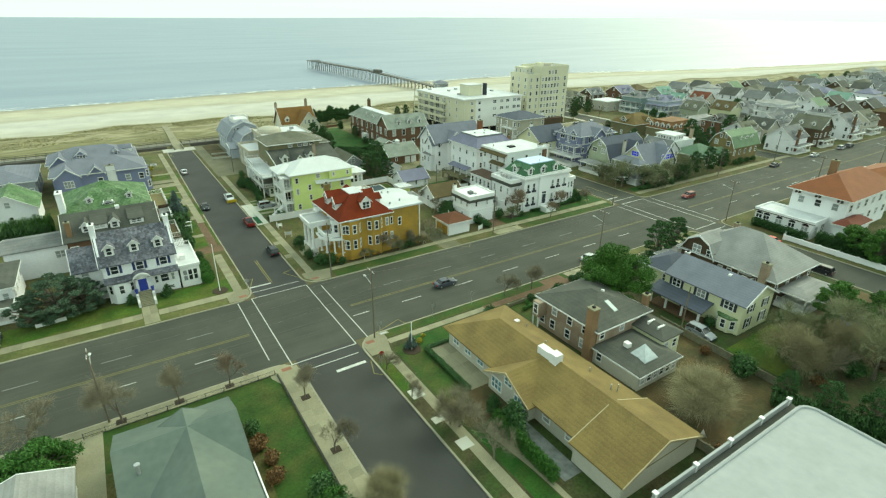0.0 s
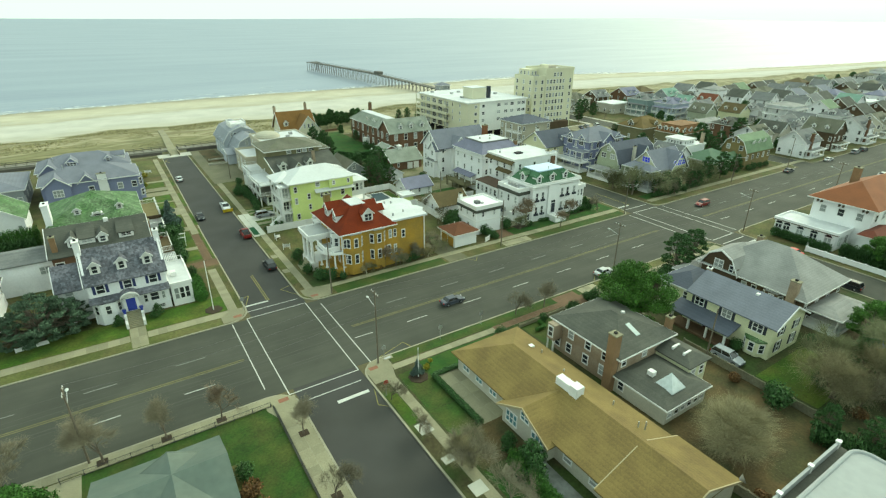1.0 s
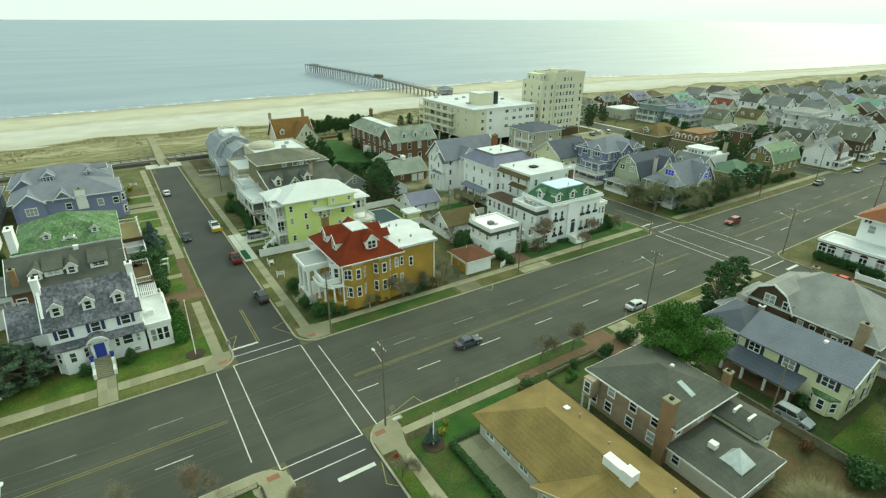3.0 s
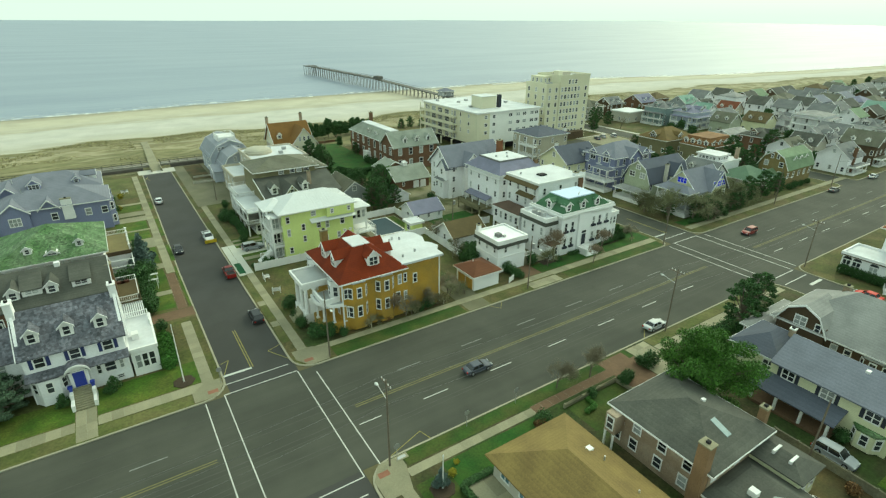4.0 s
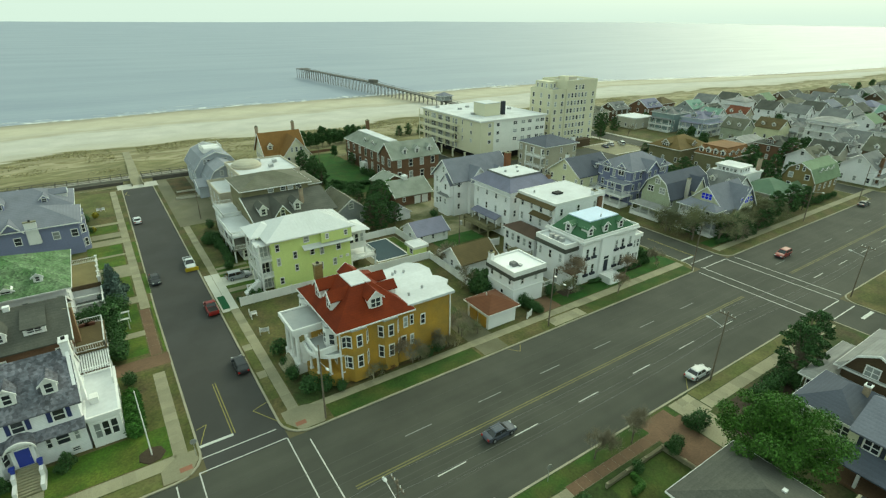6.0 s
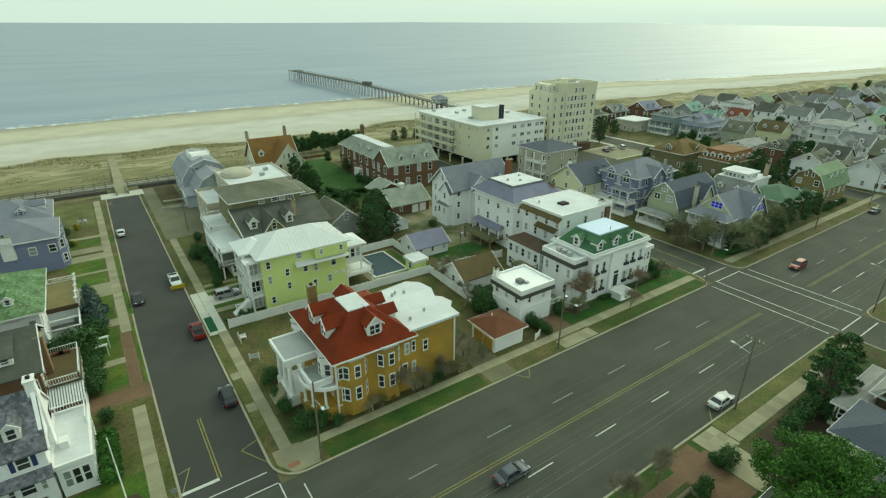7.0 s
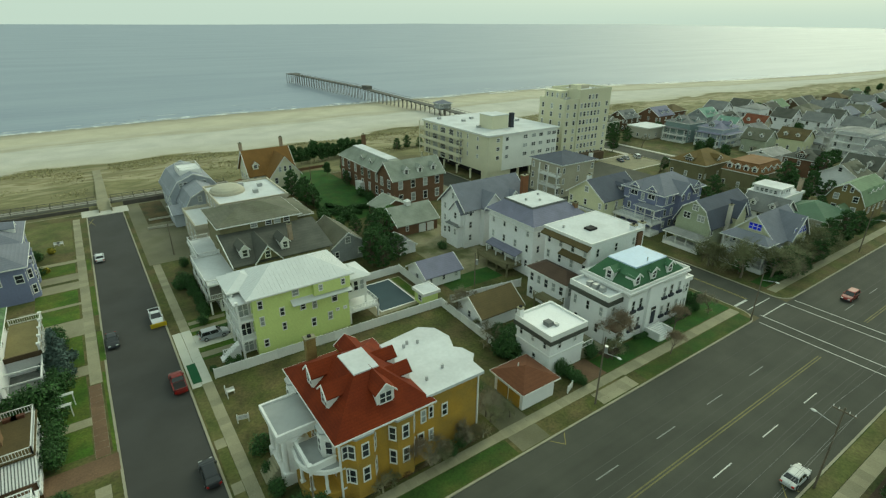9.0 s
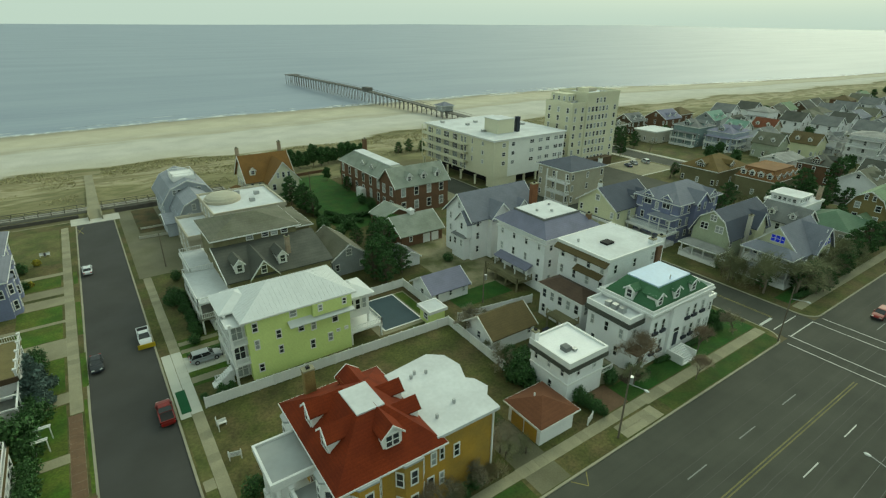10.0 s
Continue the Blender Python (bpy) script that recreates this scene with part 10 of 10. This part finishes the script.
# ---- poles and signs ----
def utility_pole(x, y, h, lean=(0.0, 0.0), lamp=None, cross=True, can=False):
    root = new("utility_pole")
    root.location = (x, y, G)
    tagged(root, "weathered wooden utility pole with a street lamp arm" if lamp else "weathered wooden utility pole with a crossarm", "utility pole", "utility poles")
    top = Vector((lean[0] * h, lean[1] * h, h))
    part("pole", tube(bmesh.new(), (0, 0, -0.3), top, 0.14, 0.09, 10), POLE_WOOD, root)
    if cross:
        part("crossarm", boxes((top.x - 0.07, top.x + 0.07, top.y - 1.2, top.y + 1.2, h - 0.6, h - 0.45)), POLE_WOOD, root)
        for y2 in (-1.05, -0.5, 0.5, 1.05):
            part("insulator", tube(bmesh.new(), (top.x, top.y + y2, h - 0.45), (top.x, top.y + y2, h - 0.2), 0.06, 0.04, 6), TRIM, root)
    if can:
        part("transformer", tube(bmesh.new(), (top.x + 0.4, top.y, h - 2.6), (top.x + 0.4, top.y, h - 1.6), 0.3, 0.3, 12), STEEL, root)
    if lamp:
        q = top * 0.78
        e = Vector((q.x, q.y + lamp * 2.2, q.z + 0.5))
        arm = part("lamp_arm", tube(bmesh.new(), q, e, 0.05, 0.04, 6), STEEL, root)
        head = bmesh.new()
        bmesh.ops.create_uvsphere(head, u_segments=10, v_segments=6, radius=0.28)
        bmesh.ops.scale(head, verts=head.verts, vec=(0.75, 1.3, 0.45))
        bmesh.ops.translate(head, verts=head.verts, vec=e + Vector((0, lamp * 0.35, 0)))
        part("lamp_head", head, LAMP_GLASS, arm)


for spec in ((39.4, 95.4, 11.6, (0, 0), -1, False), (37.1, 70.8, 12.6, (0.0, 0), 1, True), (90.6, 71.4, 11.8, (0.008, 0), 1, True), (122.9, 95.0, 10.6, (0, 0), -1, False), (138.6, 71.0, 10.8, (0.02, 0.01), 1, True), (-0.4, 71.5, 11.0, (-0.01, 0), 1, True),
             (81.0, 95.8, 11.2, (0.01, 0), -1, False, True), (176.6, 96.4, 10.5, (0, 0), -1, False), (186.0, 71.0, 11.0, (0.02, 0), 1, True), (232.0, 71.0, 11.0, (0.02, 0), 1, True), (212.0, 96.2, 10.5, (0, 0), -1, False), (88.8, 134.0, 7.6, (0, 0), None, False, True), (79.6, 44.0, 9.5, (0.01, 0), None, False), (40.6, 186.0, 8.0, (0, 0), None, False), (280.0, 71.0, 11.0, (0, 0), 1, True), (165.0, 188.0, 9.0, (0, 0), None, False), (88.0, 221.0, 7.0, (0, 0), None, False)):
    utility_pole(*spec)


CABLE = plain("weathered_aluminium_cable", (0.20, 0.205, 0.20), 0.6, 0.2)


def power_line(p, q):
    """Three sagging wires between the crossarms of two poles."""
    root = new("power_line")
    root.location = p
    tagged(root, "sagging overhead wires between two utility poles", "power line", "power lines")
    for dy, drop in ((-1.05, 0.0), (1.05, 0.0), (0.0, 3.2)):
        pts = [Vector(((q[0] - p[0]) * i / 12, (q[1] - p[1]) * i / 12 + dy, (q[2] - p[2]) * i / 12 - drop - 4.0 * 0.9 * (i / 12) * (1 - i / 12))) for i in range(13)]
        bm = bmesh.new()
        rings = [[bm.verts.new(a + Vector((0, 0.018 * math.cos(2.094 * k), 0.018 * math.sin(2.094 * k)))) for k in range(3)] for a in pts]
        for r0, r1 in zip(rings, rings[1:]):
            for k in range(3):
                bm.faces.new((r0[k], r0[(k + 1) % 3], r1[(k + 1) % 3], r1[k]))
        part("wire", bm, CABLE, root)


line = [(-0.5, 71.5, 10.95), (37.1, 70.8, 12.55), (90.7, 71.4, 11.75), (138.8, 71.1, 10.75), (186.2, 71.0, 10.95), (232.2, 71.0, 10.95)]
for p, q in zip(line, line[1:]):
    power_line(p, q)


def road_sign(x, y, label, red=True):
    root = new("road_sign")
    root.location = (x, y, G)
    tagged(root, label, "road sign")
    part("post", tube(bmesh.new(), (0, 0, -0.2), (0, 0, 2.3), 0.04, 0.04, 6), STEEL, root)
    bm = bmesh.new()
    tube(bm, (0, -0.04, 2.3), (0, -0.07, 2.3), 0.4, 0.4, 8)
    part("plate", bm, RED_GLASS if red else STEEL, root)


road_sign(34.7, 63.4, "red octagonal stop sign on a steel post")
road_sign(23.6, 97.8, "grey back of a stop sign on a steel post", False)
road_sign(38.2, 71.0, "small grey street sign on a steel post", False)
road_sign(48.6, 71.2, "small grey parking sign on a steel post", False)
road_sign(56.9, 71.2, "small grey parking sign on a steel post", False)


def yard_sign(x, y, turn):
    root = new("yard_sign")
    root.matrix_basis = pose(x, y, G, 0, 0, turn)
    tagged(root, "small white board sign on the bare lot", "sign")
    for px in (-0.7, 0.7):
        part("post", boxes((px - 0.06, px + 0.06, -0.05, 0.05, -0.1, 1.5)), TRIM, root)
    part("board", boxes((-0.8, 0.8, -0.08, -0.04, 0.6, 1.35)), TRIM, root)
    for z in (0.8, 1.0, 1.18):
        part("bar", boxes((-0.55, 0.55, -0.09, -0.075, z - 0.035, z + 0.035)), CURTAIN, root)


yard_sign(38.5, 120.2, -15)
yard_sign(38.0, 127.0, -90)


def driveway_gate():
    root = new("turf_mat")
    root.location = (34.9, 135.6, G)
    tagged(root, "flat green mat of artificial turf on the verge", "turf mat")
    part("mat", prism(bmesh.new(), [(-0.4, -3.0), (0.9, -3.0), (0.9, 2.6), (-0.4, 2.6)], 0.0, 0.03), mat("dark_turf", (0.015, 0.085, 0.03), 0.9, 0.15, 6, 0.5, 0.2), root)


driveway_gate()


def yard_clutter():
    for x, y in ((18.9, 134.6), (19.2, 137.2)):
        r = new("arbour")
        r.location = (x, y, G)
        tagged(r, "white timber garden arbour", "arbour")
        for dx in (-0.7, 0.7):
            part("post", boxes((dx - 0.06, dx + 0.06, -0.06, 0.06, 0, 2.2)), TRIM, r)
        part("beam", boxes((-0.9, 0.9, -0.1, 0.1, 2.1, 2.25)), TRIM, r)
        part("beam", boxes((-0.9, 0.9, -0.5, -0.35, 2.2, 2.3)), TRIM, r)
    for x, y in ((18.2, 207.0), (19.0, 207.0), (38.6, 127.4)):
        r = new("bench")
        r.location = (x, y, G)
        tagged(r, "white wooden garden bench on the grass", "bench")
        part("seat", boxes((-0.6, 0.6, -0.2, 0.2, 0.4, 0.46)), TRIM, r)
        part("backrest", boxes((-0.6, 0.6, 0.18, 0.22, 0.46, 0.95)), TRIM, r)
        for dx in (-0.5, 0.5):
            part("leg", boxes((dx - 0.04, dx + 0.04, -0.18, 0.18, 0, 0.4)), TRIM, r)
    for x, y, s in ((108.8, 31.6, 1.0), (110.6, 30.6, 0.8)):
        r = new("tarpaulin")
        r.location = (x, y, G)
        tagged(r, "crumpled blue tarpaulin over yard clutter", "tarpaulin")
        bm = bmesh.new()
        bmesh.ops.create_grid(bm, x_segments=12, y_segments=10, size=1.0)
        for v in bm.verts:
            e = max(abs(v.co.x), abs(v.co.y))
            v.co = Vector((v.co.x * 1.9 * s, v.co.y * 1.5 * s, (1.15 * s * (1 - e ** 3) if e < 0.99 else 0) + 0.2 * noise.noise((v.co.x * 3 + x, v.co.y * 3, 0.0)) + 0.1))
        part("sheet", bm, BLUE_TARP, r)
    r = new("air_conditioner")
    r.location = (73.4, 40.6, G)
    tagged(r, "grey round air conditioning unit beside the wing", "air conditioner")
    part("casing", tube(bmesh.new(), (0, 0, 0), (0, 0, 1.1), 0.62, 0.62, 16), STEEL, r)
    part("grille", tube(bmesh.new(), (0, 0, 1.1), (0, 0, 1.16), 0.5, 0.5, 16), DARK, r)
    for x, y in ((92.4, 113.0), (93.4, 114.6), (92.0, 116.4)):
        r = new("garden_table")
        r.location = (x, y, G)
        tagged(r, "dark metal garden table in the back yard", "table")
        part("tabletop", tube(bmesh.new(), (0, 0, 0.7), (0, 0, 0.75), 0.6, 0.6, 14), BLACK, r)
        part("leg", tube(bmesh.new(), (0, 0, 0), (0, 0, 0.7), 0.06, 0.06, 8), BLACK, r)
    r = new("parasol")
    r.location = (92.2, 110.9, G)
    tagged(r, "dark folded-out garden parasol beside the mansion", "parasol")
    part("pole", tube(bmesh.new(), (0, 0, 0), (0, 0, 2.6), 0.04, 0.04, 8), STEEL, r)
    part("canopy", tube(bmesh.new(), (0, 0, 2.1), (0, 0, 2.75), 1.4, 0.05, 8), BLACK, r)
    for nm, lab, x, y, w, dd, hh, m2 in (("storage_bin", "blue plastic storage bin among yard clutter", 96.2, 124.6, 0.7, 0.6, 0.9, BLUE_TARP), ("storage_bin", "grey storage bin among yard clutter", 94.4, 113.6, 1.1, 0.7, 0.9, GREY_ROOF),
                                         ("deck_box", "weathered deck box in the back yard", 93.6, 117.8, 1.6, 0.8, 0.7, OLIVE), ("deck_box", "dark deck box in the back yard", 91.4, 119.4, 1.3, 0.8, 0.7, BLACK)):
        r = new(nm)
        r.location = (x, y, G)
        tagged(r, lab, "box", "yard boxes")
        part("body", boxes((-w / 2, w / 2, -dd / 2, dd / 2, 0, hh)), m2, r)
        part("lid", boxes((-w / 2 - 0.05, w / 2 + 0.05, -dd / 2 - 0.05, dd / 2 + 0.05, hh - 0.004, hh + 0.08)), m2, r)
    r = new("gate_screen")
    r.matrix_basis = pose(80.2, 99.9, G, 0, 0, 20)
    tagged(r, "short white screen fence beside the garage shrubs", "screen")
    for px in (-0.8, 0.8):
        part("post", boxes((px - 0.08, px + 0.08, -0.08, 0.08, -0.1, 1.3)), TRIM, r)
    part("panel", boxes((-0.72, 0.72, -0.04, 0.04, 0.05, 1.15)), TRIM, r)
    patchy = new("drain_grate")
    patchy.location = (38.9, 71.2, G)
    tagged(patchy, "pale concrete drain cover in the verge", "drain")
    part("frame", boxes((-0.8, 0.8, -0.4, 0.4, -0.05, 0.05)), CONCRETE, patchy)
    part("grate", boxes((-0.55, 0.55, -0.22, 0.22, 0.0, 0.06)), STEEL, patchy)


yard_clutter()


# ---- vehicles ----
def car(label, x, y, turn, paint, kind='sedan', group="parked cars"):
    """A vehicle pointing along its own +x: body, glazed cabin, wheels with rims, lamps."""
    root = new({'sedan': "car", 'suv': "suv", 'pickup': "pickup_truck"}[kind])
    root.matrix_basis = pose(x, y, 0.0 if not (36 < x < 48 and y > 138 or 80 < x < 90 and y < 60) else G, 0, 0, turn)
    tagged(root, label, "car", group)
    L, W, H = {'sedan': (4.7, 1.8, 1.45), 'suv': (4.8, 1.9, 1.75), 'pickup': (5.6, 1.95, 1.85)}[kind]
    bh = {'sedan': 0.95, 'suv': 1.08, 'pickup': 1.12}[kind]
    side = [(-L / 2, 0.45), (-L / 2 + 0.03, bh - 0.2), (-L / 2 + 0.16, bh - 0.05), (-L / 2 + 0.5, bh), (L / 2 - 1.5, bh), (L / 2 - 0.9, bh - 0.06), (L / 2 - 0.4, bh - 0.17), (L / 2 - 0.1, bh - 0.32), (L / 2, 0.58), (L / 2 - 0.05, 0.38), (L / 2 - 0.5, 0.28), (-L / 2 + 0.4, 0.28)]
    bm = bmesh.new()
    rows = []
    for f, k, low in ((-1.0, 0.955, 0.93), (-0.93, 0.985, 0.985), (-0.6, 1.0, 1.0), (0.6, 1.0, 1.0), (0.93, 0.985, 0.985), (1.0, 0.955, 0.93)):
        rows.append([bm.verts.new((px * k, f * W / 2 * (1.0 - 0.16 * max(0.0, (abs(px) - L * 0.32) / (L * 0.18)) ** 2), 0.28 + (pz - 0.28) * low)) for px, pz in side])
    n = len(side)
    for r0, r1 in zip(rows, rows[1:]):
        for i in range(n):
            bm.faces.new((r0[i], r0[(i + 1) % n], r1[(i + 1) % n], r1[i]))
    bm.faces.new(rows[0])
    bm.faces.new(rows[-1][::-1])
    bmesh.ops.recalc_face_normals(bm, faces=bm.faces)
    body = part("body", bm, paint, root)
    c0, c1, t0, t1 = {'sedan': (-L / 2 + 0.7, L / 2 - 1.25, -L / 2 + 1.25, L / 2 - 2.0), 'suv': (-L / 2 + 0.12, L / 2 - 1.2, -L / 2 + 0.5, L / 2 - 1.95), 'pickup': (-0.55, L / 2 - 1.35, -0.25, L / 2 - 2.1)}[kind]
    bm = frustum(bmesh.new(), c0, c1, -W / 2 + 0.08, W / 2 - 0.08, bh - 0.02, t0, t1, -W / 2 + 0.26, W / 2 - 0.26, H - 0.05, 0.05)
    cabin = part("cabin", bm, CAR_GLASS, root)
    part("roof", frustum(bmesh.new(), t0 - 0.05, t1 + 0.05, -W / 2 + 0.23, W / 2 - 0.23, H - 0.06, t0 + 0.1, t1 - 0.1, -W / 2 + 0.34, W / 2 - 0.34, H, 0.02), paint, cabin)
    for sy in (-1, 1):
        for a, b in (((c0 + c1) / 2, (t0 + t1) / 2), (c0 + 0.06, t0 + 0.04), (c1 - 0.06, t1 - 0.04)):
            part("pillar", tube(bmesh.new(), (a, sy * (W / 2 - 0.09), bh), (b, sy * (W / 2 - 0.26), H - 0.05), 0.05, 0.045, 5), paint, cabin)
        part("mirror", boxes((c1 - 0.55, c1 - 0.3, sy * (W / 2 + 0.02) - 0.08, sy * (W / 2 + 0.02) + 0.08, bh + 0.02, bh + 0.18)), paint, root)
        part("headlight", boxes((L / 2 - 0.16, L / 2 - 0.01, sy * (W / 2 - 0.35) - 0.2, sy * (W / 2 - 0.35) + 0.2, 0.62, 0.76)), LAMP_GLASS, root)
        part("tail_light", boxes((-L / 2 - 0.02, -L / 2 + 0.1, sy * (W / 2 - 0.25) - 0.14, sy * (W / 2 - 0.25) + 0.14, 0.65, 0.88)), RED_GLASS, root)
        for wx in (-L / 2 + 0.95, L / 2 - 0.95):
            wheel = part("wheel", tube(bmesh.new(), (wx, sy * (W / 2 - 0.2), 0.34), (wx, sy * (W / 2 + 0.02), 0.34), 0.34, 0.34, 16), TYRE, root)
            part("rim", tube(bmesh.new(), (wx, sy * (W / 2 + 0.0), 0.34), (wx, sy * (W / 2 + 0.035), 0.34), 0.21, 0.19, 12), RIM, wheel)
    if kind == 'pickup':
        part("truck_bed", boxes((-L / 2 + 0.2, -0.65, -W / 2 + 0.16, W / 2 - 0.16, bh - 0.06, bh + 0.012)), DARK, root)
        for sy in (-1, 1):
            part("bed_rail", boxes((-L / 2 + 0.1, -0.6, sy * (W / 2 - 0.11) - 0.07, sy * (W / 2 - 0.11) + 0.07, bh - 0.02, bh + 0.1)), paint, root)
        part("tailgate", boxes((-L / 2 + 0.06, -L / 2 + 0.18, -W / 2 + 0.1, W / 2 - 0.1, bh - 0.1, bh + 0.1)), paint, root)
    part("bumper", boxes((L / 2 - 0.1, L / 2 + 0.06, -W / 2 + 0.1, W / 2 - 0.1, 0.35, 0.52)), BLACK, root)
    return root


def paint(name, c):
    return mat(name, c, 0.3, 0.04, 2, 0.5, 0.0, spec=0.3)


P_WHITE, P_SILVER, P_GREY, P_BLACK, P_RED, P_BLUE = paint("white_paint", (0.62, 0.64, 0.65)), paint("silver_paint", (0.36, 0.38, 0.40)), paint("grey_paint", (0.10, 0.11, 0.12)), paint("black_paint", (0.025, 0.028, 0.032)), paint("red_paint", (0.20, 0.016, 0.013)), paint("blue_paint_dark", (0.05, 0.07, 0.12))
car("white sedan parked at the kerb of the side street", 26.2, 192.5, 90, P_WHITE)
car("black compact car parked at the kerb", 25.6, 152.2, -90, P_BLACK)
truck = car("white pickup truck with a yellow snow plough blade", 32.8, 156.4, -90, P_WHITE, 'pickup')
part("plough_blade", prism(bmesh.new(), [(3.1, -1.3), (3.25, -1.3), (3.25, 1.3), (3.1, 1.3)], 0.15, 0.95), mat("plough_yellow", (0.50, 0.36, 0.02), 0.5, 0.1, 4, 0.5, 0.05), truck, "yellow steel plough blade")
car("red pickup truck with a dark open bed", 32.7, 133.8, 90, P_RED, 'pickup')
car("black off-roader parked by the vacant lot", 32.7, 113.2, 90, P_BLACK, 'suv')
car("silver suv parked on the concrete driveway", 40.2, 144.5, 0, P_SILVER, 'suv')
car("silver suv parked beside the cream house", 83.2, 42.6, -90, P_SILVER, 'suv')
car("white car parked at the avenue's kerb", 90.2, 73.3, 0, paint("pearl_paint", (0.47, 0.49, 0.49)))
car("bright red sports car parked on the side street", 134.3, 57.6, 90, paint("bright_red_paint", (0.55, 0.03, 0.02)))
car("black suv parked on the side street", 126.9, 43.4, 90, P_BLACK, 'suv')
car("dark blue-grey sedan driving along the avenue", 57.0, 80.2, 0, paint("slate_paint", (0.075, 0.085, 0.11)), group="cars on the avenue")
car("red family car driving along the avenue", 148.0, 88.2, 180, P_RED, 'suv', "cars on the avenue")
for i, (cx, cy, turn, pt, kd) in enumerate(((206.6, 93.2, 0, P_GREY, 'sedan'), (258.7, 93.2, 0, P_SILVER, 'suv'), (228.0, 73.4, 180, P_SILVER, 'sedan'), (253.0, 73.4, 180, P_BLACK, 'sedan'), (236.0, 93.2, 0, P_WHITE, 'sedan'), (266.0, 93.2, 0, P_GREY, 'suv'), (202.8, 186.4, 60, P_BLUE, 'sedan'), (207.8, 187.6, 60, P_SILVER, 'sedan'), (213.4, 186.4, 60, P_WHITE, 'suv'), (91.6, 129.9 - 3.2, 90, P_BLUE, 'sedan'), (-15.0, 101.6, 90, P_GREY, 'sedan'))):
    car("%s parked in the street of the town" % {'sedan': "small car", 'suv': "family car"}[kd], cx, cy, turn, pt, kd)

paving()
